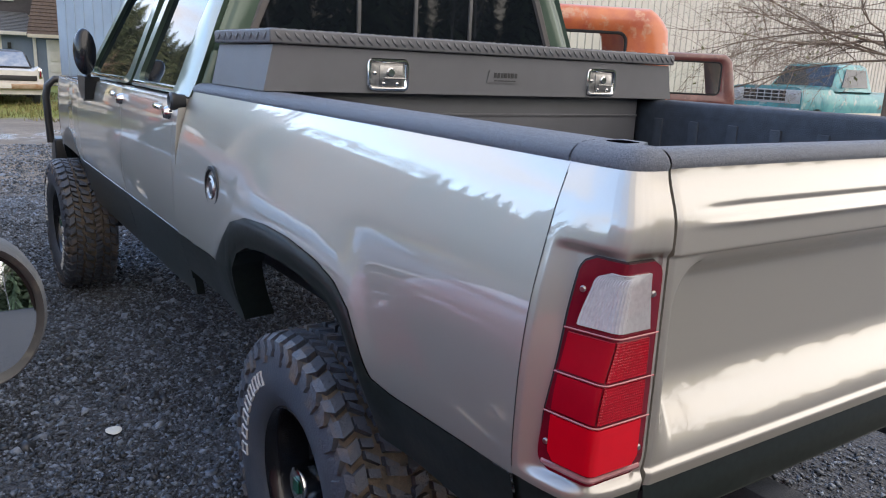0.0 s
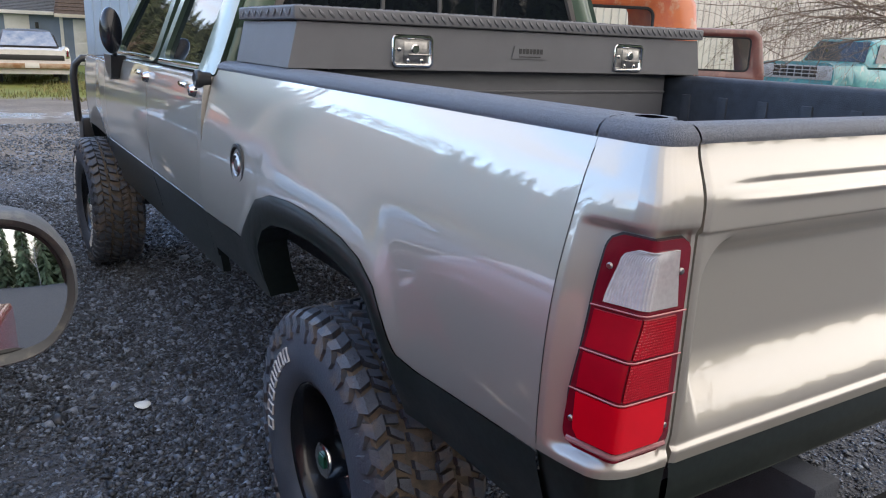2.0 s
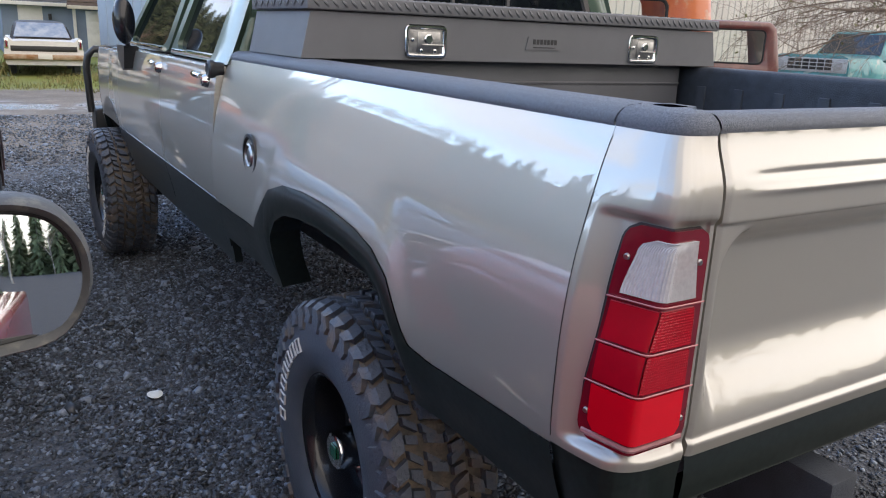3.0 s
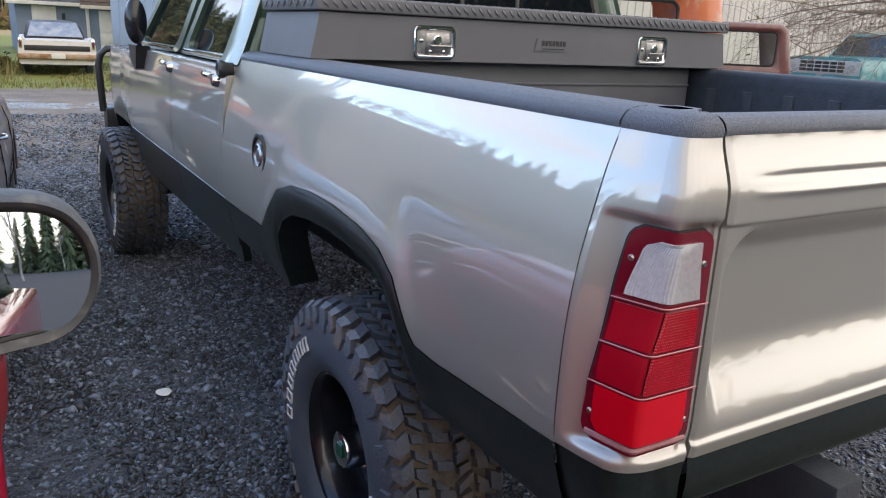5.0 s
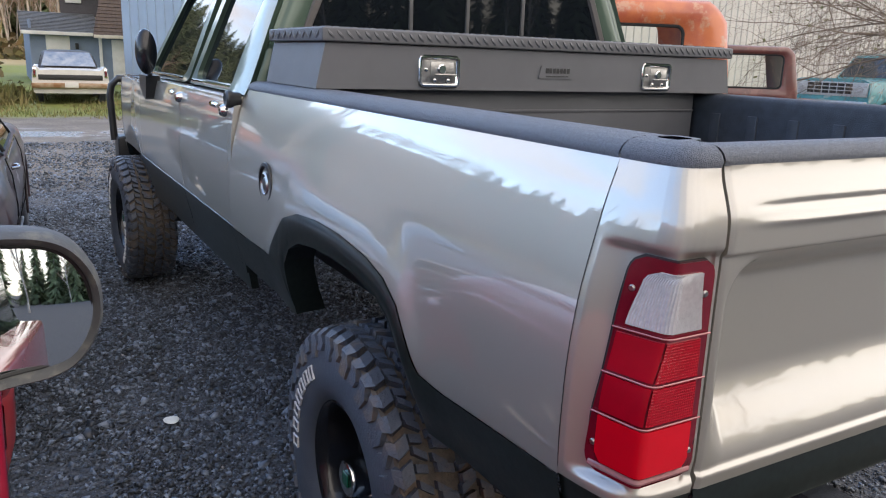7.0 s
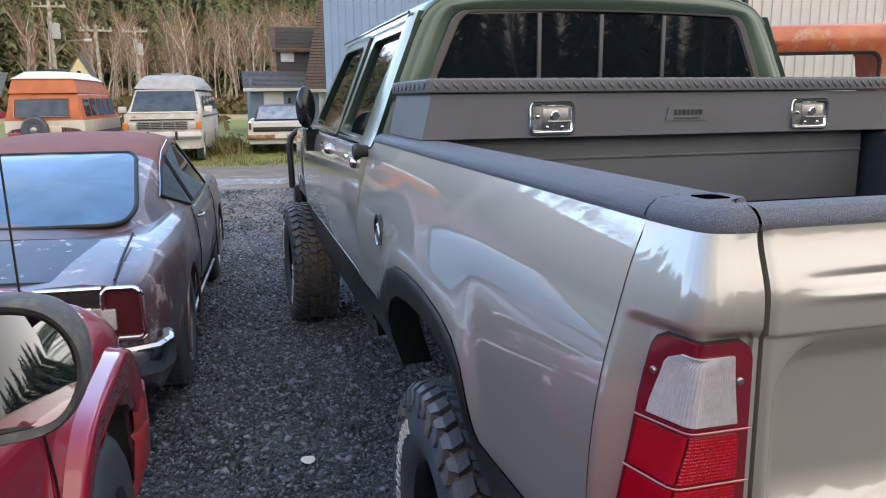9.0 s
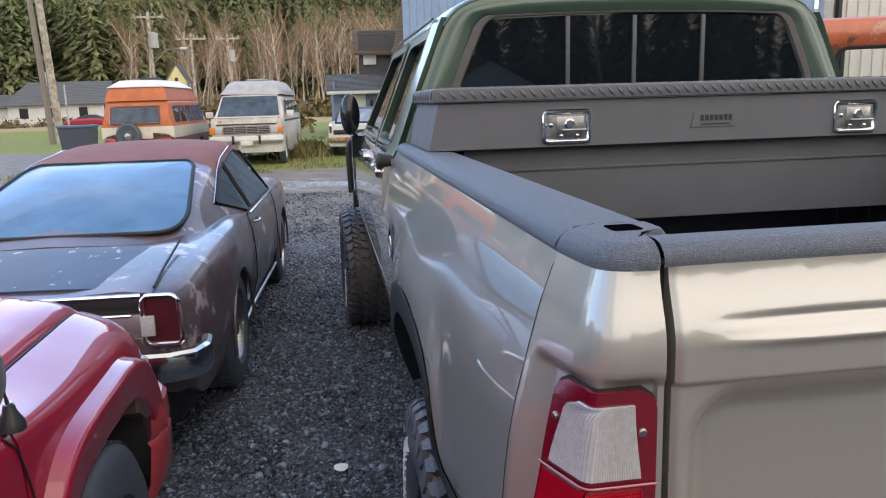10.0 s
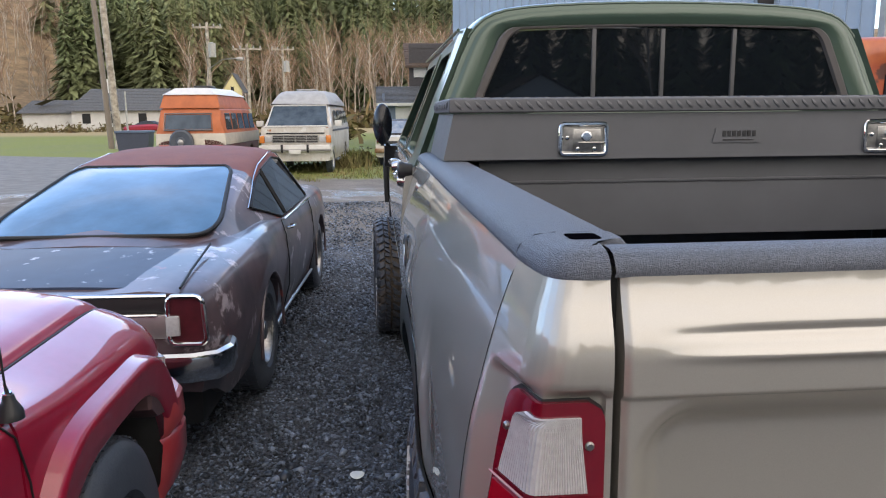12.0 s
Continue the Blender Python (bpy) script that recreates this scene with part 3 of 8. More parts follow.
# wheel housings, frame rails, axles
def make_housing(y0, flare):
    bm = bmesh.new()
    rows = []
    for k in range(25):
        a = radians(64 + 94 * k / 24)
        rows.append([(x, y0 + 0.54 * math.cos(a), 0.50 + 0.60 * math.sin(a) * (0.98 if flare else 1)) for x in (-0.935, -0.75, -0.56)])
    add_grid(bm, rows)
    return tpart("wheel_housing", bm, M_BEDDARK, label="dark inner wheel housing")


flipped(make_housing(HUB_Y, True))
bm = bmesh.new()
add_box(bm, -0.48, -0.40, -0.05, 5.5, 0.62, 0.80, 0.01)
fr = tpart("frame_rail", bm, M_BEDDARK, label="black steel frame rail")
flipped(fr)
for y in (HUB_Y, FRONT_Y):
    bm = bmesh.new()
    add_tube(bm, [(-0.8, y, HUB_Z), (0.8, y, HUB_Z)], 0.05, n=12)
    add_lathe(bm, [(-0.16, 0.05), (-0.12, 0.13), (0, 0.16), (0.12, 0.13), (0.16, 0.05)], (0.0, y, HUB_Z), "x", 16)
    tpart("axle", bm, M_BEDDARK, label="black live axle")
bm = bmesh.new()
add_tube(bm, [(-0.62, HUB_Y + 0.10, 0.50), (-0.66, HUB_Y + 0.42, 1.0)], 0.028, n=10)
flipped(tpart("shock_absorber", bm, M_BEDDARK, label="dark shock absorber"))


# ---- wheels ----
M_DRYMUD = mat("dried brown mud", (0.13, 0.100, 0.072), rough=0.9, scale=30, color2=(0.06, 0.052, 0.045), bump=0.6, bump_scale=140)
def make_wheel(name, cx, cy, turn=0.0):
    """A mud-terrain tyre on a deep black rim; the outer face looks towards -x."""
    R, W = 0.425, 0.30
    whl = new(name)
    whl.parent = truck
    whl["label"] = "muddy black mud-terrain tyre on a black steel rim"
    tyre_bm = bmesh.new()
    prof = [(0.10, 0.215), (0.135, 0.225), (0.152, 0.262), (0.158, 0.31), (0.152, 0.352), (0.146, 0.382), (0.130, 0.400), (0.08, 0.402), (0, 0.403),
            (-0.08, 0.402), (-0.130, 0.400), (-0.146, 0.382), (-0.152, 0.352), (-0.158, 0.31), (-0.152, 0.262), (-0.135, 0.225), (-0.115, 0.212), (-0.10, 0.216)]
    add_lathe(tyre_bm, prof, (0, 0, 0), "x", 72)
    tyre = part("tyre", tyre_bm, M_RUBBER, whl, sharp=50)
    mud = bmesh.new()
    add_lathe(mud, [(x, r) for x, r in ((0.136, 0.397), (0.128, 0.404), (0.08, 0.4065), (0, 0.407), (-0.08, 0.4065), (-0.128, 0.404), (-0.136, 0.397))], (0, 0, 0), "x", 72)
    part("tread_base", mud, M_DRYMUD, tyre, "brown dried mud between the lugs")
    # tread: staggered centre blocks and long shoulder lugs that run down the sidewall
    tr = bmesh.new()
    count = 42
    rng = random.Random(4)
    def lug(a0, a1, x0, x1, r0, r1, skew=0.0, taper=0.85):
        ring = []
        for r, k in ((r0, 1.0), (r1, taper)):
            quad = []
            for (x, a) in ((x0, a0), (x1, a0 + skew), (x1, a1 + skew), (x0, a1)):
                am = (a0 + a1) / 2 + skew / 2
                xm = (x0 + x1) / 2
                aa, xx = am + (a - am) * k, xm + (x - xm) * k
                quad.append(tr.verts.new((xx, r * math.cos(aa), r * math.sin(aa))))
            ring.append(quad)
        a, b = ring
        tr.faces.new(b)
        for k in range(4):
            tr.faces.new((a[k], a[(k + 1) % 4], b[(k + 1) % 4], b[k]))
    st = 2 * math.pi / count
    for k in range(count):
        a = k * st
        j1, j2 = rng.gauss(0, 0.010), rng.gauss(0, 0.010)
        lug(a + j1, a + st * 0.36 + j1, -0.052, -0.012, 0.39, 0.425 + rng.gauss(0, 0.0012), 0.07)
        lug(a + st * 0.40 + j1, a + st * 0.80 + j1, -0.046, 0.003, 0.39, 0.426 + rng.gauss(0, 0.0012), 0.03)
        lug(a + st * 0.5 + j2, a + st * 0.88 + j2, 0.008, 0.056, 0.39, 0.426 + rng.gauss(0, 0.0012), -0.07)
        lug(a + st * 0.92 + j2, a + st * 1.28 + j2, 0.014, 0.050, 0.39, 0.425 + rng.gauss(0, 0.0012), -0.02)
        for s in (-1, 1):
            o = 0.25 * st if s > 0 else 0
            j3 = rng.gauss(0, 0.012)
            lug(a + o + j3, a + o + st * 0.34 + j3, s * 0.060, s * 0.096, 0.39, 0.4255, 0.06 * s)
            lug(a + o + st * 0.40 + j3, a + o + st * 0.78 + j3, s * 0.064, s * 0.099, 0.39, 0.4245, 0.02 * s)
            # shoulder lug, from the tread over the shoulder down the sidewall
            wide = 0.84 if k % 2 else 0.74
            ln = 0.345 if k % 2 else 0.364
            secs = [(0.102, 0.425, 0.400), (0.132, 0.421, 0.395), (0.1495, 0.405, 0.380), (0.1555, 0.385, 0.37), (0.1600, ln, ln - 0.002)]
            prev = None
            for i, (x, r, _) in enumerate(secs):
                wave = 0.014 * (1 if i % 2 else -1) + rng.gauss(0, 0.003)
                aa0 = a + o + st * (0.5 - wide / 2) + 0.012 * i + wave
                aa1 = a + o + st * (0.5 + wide / 2) + 0.012 * i + wave - (0.02 if i == 2 else 0)
                inn = 0.016 if i else 0.026
                top = [Vector((s * x, r * math.cos(t), r * math.sin(t))) for t in (aa0 + 0.01, aa1 - 0.01)]
                low = [Vector((s * (x - inn * (0.9 if i > 1 else 0.2)), (r - inn * (0.3 if i > 1 else 1)) * math.cos(t), (r - inn * (0.3 if i > 1 else 1)) * math.sin(t))) for t in (aa0, aa1)]
                cur = [tr.verts.new(p) for p in (low[0], top[0], top[1], low[1])]
                if prev:
                    for q in range(3):
                        tr.faces.new((prev[q], prev[q + 1], cur[q + 1], cur[q]))
                else:
                    tr.faces.new(cur)
                prev = cur
            tr.faces.new(prev)
    tread = part("tread", tr, M_MUD, tyre, "chunky tread lugs with dried brown mud", sharp=30)
    # raised sidewall marks: outlined blocks in an arc
    for group_a, n in ((27, 7), (207, 7)):
        for k in range(n):
            lt = bmesh.new()
            a = radians(group_a + (k - (n - 1) / 2) * 10.2)
            half_w = 0.0165
            c, s = math.cos(a), math.sin(a)
            # local frame: along the arc (t) and outward (r)
            def pt(t, r):
                return (-0.1615 + 0.0, (0.304 + r) * c - t * s, (0.304 + r) * s + t * c)
            for t0, t1, r0, r1 in ((-half_w, half_w, 0.0175, 0.0205), (-half_w, half_w, -0.0205, -0.0175), (-half_w, -half_w + 0.003, -0.0175, 0.0175), (half_w - 0.003, half_w, -0.0175, 0.0175)):
                q = [lt.verts.new(pt(t, r)) for t, r in ((t0, r0), (t1, r0), (t1, r1), (t0, r1))]
                lt.faces.new(q)
                q2 = [lt.verts.new(v.co + Vector((0.006, 0, 0))) for v in q]
                for j in range(4):
                    lt.faces.new((q[j], q[(j + 1) % 4], q2[(j + 1) % 4], q2[j]))
            part("sidewall_mark", lt, M_WHITELETTER, tyre, "raised white outlined block", smooth=False)
    rim_bm = bmesh.new()
    add_lathe(rim_bm, [(-0.118, 0.214), (-0.126, 0.222), (-0.130, 0.214), (-0.122, 0.204), (-0.095, 0.196), (-0.04, 0.186), (-0.005, 0.182), (0.012, 0.165),
                       (0.006, 0.14), (-0.012, 0.115), (-0.018, 0.075), (-0.018, 0.03)], (0, 0, 0), "x", 56)
    rim = part("rim", rim_bm, M_RIM, whl, "deep gloss black steel rim")
    for k in range(8):
        a = radians(45 * k + 20)
        bm2 = bmesh.new()
        add_lathe(bm2, [(-0.012, 0.0125), (-0.030, 0.012), (-0.036, 0.008), (-0.037, 0.0)], (0, 0.093 * math.cos(a), 0.093 * math.sin(a)), "x", 6)
        part("wheel_nut", bm2, M_CHROME, rim, "chrome wheel nut", smooth=False)
    cap_bm = bmesh.new()
    add_lathe(cap_bm, [(-0.018, 0.060), (-0.055, 0.058), (-0.105, 0.054), (-0.118, 0.050), (-0.121, 0.044), (-0.119, 0.036), (-0.119, 0.0)], (0, 0, 0), "x", 32)
    cap = part("hub_cap", cap_bm, M_CHROME, rim, "tall chrome hub cap")
    bm2 = bmesh.new()
    add_prism(bm2, rounded(-0.019, 0.019, -0.019, 0.019, 0.006), -0.003, at=lambda u, v, w: (-0.120 + w, u, v))
    part("badge", bm2, mat("green badge enamel", (0.01, 0.10, 0.055), rough=0.2), rim, "small green badge")
    whl.matrix_basis = pose(cx, cy - 1.0, HUB_Z, 0, 0, turn)
    return whl


wheel_rear = make_wheel("wheel", -0.862, HUB_Y)
wheel_front = copy_thing(wheel_rear, pose(-0.955, FRONT_Y - 1.0, HUB_Z, 0, 0, 2))
copy_thing(wheel_rear, pose(0.862, HUB_Y - 1.0, HUB_Z, 0, 0, 180))
copy_thing(wheel_rear, pose(0.955, FRONT_Y - 1.0, HUB_Z, 0, 0, 180))

# ---- tail lamps ----
def lamp_point(w, z, out=0.0):
    """A place on the lamp's face, pushed outwards."""
    p = lamp_face(w, z)
    d = lamp_face(w + 0.03, z) - lamp_face(w - 0.03, z)
    n = Vector((d.y, -d.x, 0)).normalized()
    if n.y > 0.2 or n.x > 0.5:
        n = -n
    return p + n * (out - 0.006)


LAMP_TOP, LAMP_BOT = 1.303, 0.971


def lamp_w(x, z):
    """The w at which the rear face has this x."""
    return (POST_X - x) / (POST_X - smooth_table(LAMP_EDGE, z))


def lamp_edge(side, z):
    """The w of the lamp's edges at a height, with rounded ends."""
    r = 0.026
    c = 0.0
    if z > LAMP_TOP - r:
        c = r - math.sqrt(max(0, r * r - (z - LAMP_TOP + r) ** 2))
    if z < LAMP_BOT + r:
        c = r - math.sqrt(max(0, r * r - (LAMP_BOT + r - z) ** 2))
    if side == 0:
        return lamp_w(-0.8615 - c * 0.7, z)
    return 1.715 - 0.115 * step(0.99, 1.15, z) - 0.04 * step(1.2, 1.3, z) - c * 7.0


def make_lamp():
    lamp = new("tail_lamp")
    lamp.parent = truck
    lamp["label"] = "red tail lamp with a clear reversing window and pale dividers"
    def lamp_patch(name, u0, u1, z0, z1, out, material, label="", nz=10, nu=30, ribs=0, ribz=0, depth=0.0012):
        bm = bmesh.new()
        rows = []
        zs = spread(z0, z1, max(nz, ribz * 4 + 1 if ribz else nz))
        us = spread(0, 1, max(nu, ribs * 4 + 1 if ribs else nu))
        for i, z in enumerate(zs):
            a, b = u0(z), u1(z)
            row = []
            for j, f in enumerate(us):
                o = out
                if ribs:
                    o += depth * math.sin(j * math.pi / 2)
                if ribz:
                    o += depth * math.sin(i * math.pi / 2)
                row.append(lamp_point(a + (b - a) * f, z, o))
            rows.append(row)
        # sides back to the post
        base = [[lamp_point(u0(z), z, 0.0)] + row + [lamp_point(u1(z), z, 0.0)] for z, row in zip(zs, rows)]
        low = [lamp_point(u0(z0) + (u1(z0) - u0(z0)) * f, z0, 0.0) for f in [0] + us + [1]]
        high = [lamp_point(u0(z1) + (u1(z1) - u0(z1)) * f, z1, 0.0) for f in [0] + us + [1]]
        add_grid(bm, [low] + base + [high])
        return tpart(name, bm, material, lamp, label, sharp=40)
    left = lambda z: lamp_edge(1, z)
    right = lambda z: lamp_edge(0, z)
    lamp_patch("gasket", lambda z: right(z) - 0.035, lambda z: left(z) + 0.05, LAMP_BOT - 0.003, LAMP_TOP + 0.002, 0.003, M_BLACKGAP, nz=40)
    lamp_patch("lens_base", right, left, LAMP_BOT, LAMP_TOP, 0.009, M_REDDARK, "dark red outer lens", nz=44)
    in_right = lambda z: lamp_w(-0.888 + 0.011 * step(1.29, 1.16, z), z)
    in_left = lambda z: 1.565 - 0.02 * step(1.05, 1.2, z)
    white_left = lambda z: 1.465 - 0.13 * step(1.20, 1.29, z) - 0.18 * step(1.276, 1.289, z)
    lamp_patch("reversing_lens", in_right, white_left, 1.204, 1.287, 0.0130, M_WHITELENS, "clear ribbed reversing lens", nz=12, ribs=34, depth=0.0005)
    for z0, z1 in ((1.1335, 1.190), (1.0705, 1.1255)):
        lamp_patch("red_lens", in_right, lambda z: 0.98, z0, z1, 0.0125, M_REDLENS, "red prismatic lens", ribs=20, ribz=13, depth=0.00035)
        lamp_patch("side_lens", lambda z: 1.0, in_left, z0, z1, 0.0125, M_REDLENS, "smooth red side lens")
    cut = lambda z: step(1.006, 0.985, z)
    lamp_patch("stop_lens", lambda z: in_right(z) + 0.10 * cut(z), lambda z: in_left(z) - 0.10 * cut(z), 0.990, 1.062, 0.0125, M_REDLENS2, "smooth bright red stop lens", nz=12)
    for z in (1.1965, 1.1295, 1.0662):
        bm = bmesh.new()
        add_tube(bm, [lamp_point(right(z) + (left(z) - right(z)) * f, z, 0.0130) for f in spread(0, 1, 40)], 0.0014, n=6)
        tpart("divider", bm, M_BAR, lamp, "thin pale divider")
    bm = bmesh.new()
    add_tube(bm, [lamp_point(right(0.985) + 0.03 + (left(0.985) - right(0.985) - 0.08) * f, 0.9815, 0.0075) for f in spread(0, 1, 30)], 0.0055, n=8)
    tpart("lower_rim", bm, mat("pale pink lamp rim", (0.34, 0.16, 0.17), rough=0.2, var=0.2, scale=40, coat=0.7), lamp, "pale lower rim")
    for w, z in ((lamp_w(-0.878, 1.255), 1.255), (1.475, 1.2555), (lamp_w(-0.874, 1.014), 1.014), (1.610, 1.016)):
        bm = bmesh.new()
        p, q = lamp_point(w, z, 0.006), lamp_point(w, z, 0.0125)
        add_tube(bm, [p, p.lerp(q, 0.7), q], [0.005, 0.005, 0.0035], n=12)
        tpart("screw", bm, M_STEEL, lamp, "small steel screw")
    return lamp


lamp_left = make_lamp()
lamp_right = new("tail_lamp")
lamp_right.parent = truck
lamp_right["label"] = lamp_left["label"]
for o in list(lamp_left.children):
    flipped(o).parent = lamp_right

# ---- fuel filler, clearance lamp at the bed front ----
bm = bmesh.new()
fx = skin_x(1.655, 1.153)
add_lathe(bm, [(fx + 0.004, 0.068), (fx - 0.003, 0.068), (fx - 0.004, 0.058), (fx + 0.012, 0.052), (fx + 0.020, 0.048), (fx + 0.022, 0.0)], (0, 1.655, 1.153), "x", 32)
filler = tpart("fuel_filler", bm, M_BLACKPLASTIC, label="round black fuel filler recess")
bm = bmesh.new()
add_lathe(bm, [(fx + 0.02, 0.038), (fx - 0.002, 0.038), (fx - 0.006, 0.033), (fx + 0.002, 0.027), (fx - 0.004, 0.020), (fx - 0.006, 0.0)], (0, 1.655, 1.153), "x", 28)
tpart("fuel_cap", bm, M_STEEL, filler, label="steel locking fuel cap")
bm = bmesh.new()
add_lathe(bm, [(-0.955, 0.024), (-0.980, 0.026), (-0.990, 0.032), (-1.004, 0.032), (-1.010, 0.025), (-1.006, 0.016), (-1.003, 0.0)], (0, 2.112, 1.392), "x", 24)
flipped(tpart("rubber_stop", bm, M_BLACKPLASTIC, label="round black rubber knob behind the rear door"))

# ---- cab ----
BELT = 1.395
CAB = [(0.60, 0.93), (0.77, 0.955), (0.9, 0.985), (1.0, 0.996), (1.15, 1.0), (1.3, 0.992), (1.395, 0.975), (1.41, 0.962), (1.44, 0.945), (1.66, 0.862), (1.80, 0.805), (1.90, 0.765), (1.945, 0.735),
       (1.975, 0.690), (1.992, 0.62), (2.0, 0.5)]


def cab_x(z):
    return -smooth_table(CAB, z)


def rear_lean(z):
    return 2.068 + 0.10 * step(1.5, 2.0, z) * 0.25


BACK = [(1.38, 0.93), (1.44, 0.912), (1.65, 0.836), (1.80, 0.776), (1.88, 0.736), (1.91, 0.712), (1.935, 0.684), (1.953, 0.650), (1.966, 0.605), (1.976, 0.54), (1.985, 0.43), (1.992, 0.28), (1.9955, 0.12), (1.996, 0.0)]


def make_cab():
    # back wall with a real opening for the window
    bm = bmesh.new()
    win = rounded(-0.735, 0.735, 1.62, 1.905, 0.050, 22)
    dense = []
    for p, q in zip(win, win[1:] + win[:1]):
        cnt = max(1, int(math.hypot(q[0] - p[0], q[1] - p[1]) / 0.03))
        dense += [(p[0] + (q[0] - p[0]) * k / cnt, p[1] + (q[1] - p[1]) * k / cnt) for k in range(cnt)]
    win = dense
    win = [(u * (1 - 0.17 * (v - 1.62) / 0.285), v + 0.012 * (1 - (u / 0.7) ** 2) * (v > 1.80)) for u, v in win]
    cu, cv = 0.0, 1.76
    out = []
    for u, v in win:
        # cast from the centre to the cab's outline
        d = Vector((u - cu, v - cv)).normalized()
        s = 0.0
        while s < 1.6:
            s += 0.002
            uu, vv = cu + d.x * s, cv + d.y * s
            if vv < 1.38 or vv > 1.9955 or abs(uu) > lerp_table(BACK, vv):
                break
        out.append((uu, vv))
    def ring(f, y):
        return [(a[0] + (b[0] - a[0]) * f, rear_lean(b[1]) + y, a[1] + (b[1] - a[1]) * f) for a, b in zip(win, out)]
    add_grid(bm, [ring(0, 0.05), ring(0, 0.012), ring(0.05, 0.0), ring(0.30, -0.006), ring(0.55, -0.010), ring(0.72, -0.006), ring(0.78, 0.002), ring(0.86, 0.004), ring(0.96, 0.006), ring(1.0, 0.018), ring(1.04, 0.05)], close=True)
    add_box(bm, -0.93, 0.93, 2.104, 2.13, 0.85, 1.40)
    wall = tpart("cab_back", bm, M_CABGREEN, label="green metallic cab back around the rear window", sharp=50)
    M_BARGREY = mat("dull grey window bar", (0.075, 0.075, 0.078), rough=0.5, scale=30)
    # sliding rear window: rubber seal, four panes, bars
    bm = bmesh.new()
    def wring(f, y):
        return [(u * f, y, 1.76 + (v - 1.76) * f) for u, v in win]
    yy = rear_lean(1.76)
    add_grid(bm, [wring(1.012, yy - 0.002), wring(1.0, yy - 0.010), wring(0.965, yy - 0.008), wring(0.955, yy + 0.004)], close=True)
    window = tpart("rear_window", bm, mat("grey window rubber", (0.085, 0.078, 0.076), rough=0.55, scale=40), label="dark tinted sliding rear window in a rubber seal")
    bars = (-0.715, -0.278, -0.017, 0.258, 0.715)
    for a, b in zip(bars, bars[1:]):
        bm = bmesh.new()
        def top_at(x):
            return 1.892 + (0.012 if abs(x) < 0.5 else 0)
        lo = 1.628
        xa0, xb0 = a, b
        xa1, xb1 = a * (0.85 if abs(a) > 0.6 else 1), b * (0.85 if abs(b) > 0.6 else 1)
        q = [bm.verts.new(p) for p in ((xa0, yy + 0.004, lo), (xb0, yy + 0.004, lo), (xb1, yy + 0.004, top_at(b)), (xa1, yy + 0.004, top_at(a)))]
        bm.faces.new(q)
        q2 = [bm.verts.new(v.co + Vector((0, 0.005, 0))) for v in q]
        bm.faces.new(q2[::-1])
        for k in range(4):
            bm.faces.new((q[k], q[(k + 1) % 4], q2[(k + 1) % 4], q2[k]))
        tpart("pane", bm, M_DARKGLASS, window, smooth=False)
    for x in bars[1:-1]:
        bm = bmesh.new()
        add_box(bm, x - 0.008, x + 0.008, yy - 0.006, yy + 0.008, 1.63, 1.902, 0.003)
        tpart("bar", bm, M_BARGREY, window, "slim grey divider bar")
    # roof: the top of the back wall's outline, carried forward
    bm = bmesh.new()
    top_pts = sorted((q for q in out if q[1] > 1.865), key=lambda q: q[0])
    rows = []
    for dy, grow in ((0.016, 0.0), (0.022, 0.006), (0.034, 0.012), (0.06, 0.018), (0.12, 0.022), (0.3, 0.024), (0.8, 0.026), (1.2, 0.024), (1.5, 0.014), (1.7, -0.008), (1.84, -0.05)):
        row = []
        for u, v in top_pts:
            d = Vector((u * 0.25, v - 1.80)).normalized()
            row.append((u + d.x * grow * 0.6, rear_lean(v) + dy, v + d.y * grow))
        rows.append(row)
    add_grid(bm, rows)
    roof = tpart("roof", bm, M_CABGREEN, label="green metallic roof")
    bm = bmesh.new()
    add_tube(bm, [(u, rear_lean(v) + 0.012, v + 0.001) for u, v in top_pts], 0.0065, n=8)
    tpart("drip_rail", bm, M_CABGREEN, roof, "thin drip rail over the rear window")
    for s in (-1, 1):
        bm = bmesh.new()
        add_tube(bm, [(s * 0.772, y, 1.905) for y in spread(2.16, 3.9, 8)], 0.006, n=8)
        tpart("drip_rail", bm, M_CABGREEN, roof, "thin drip rail")
    # pillar and door frames, left
    sides = []
    bm = bmesh.new()
    rows = []
    for z in spread(1.41, 1.905, 14):
        x = cab_x(z)
        rows.append([(x + 0.045, 2.105 + rear_lean(z) - 2.115 + 0.03, z), (x + 0.012, 2.116 + rear_lean(z) - 2.115, z), (x, 2.15, z), (x - 0.002, 2.20, z), (x, 2.27 - 0.06 * step(1.45, 1.9, z), z), (x + 0.02, 2.275 - 0.06 * step(1.45, 1.9, z), z)])
    add_grid(bm, rows)
    sides.append(tpart("rear_pillar", bm, M_CABGREEN, label="green metallic rear pillar"))
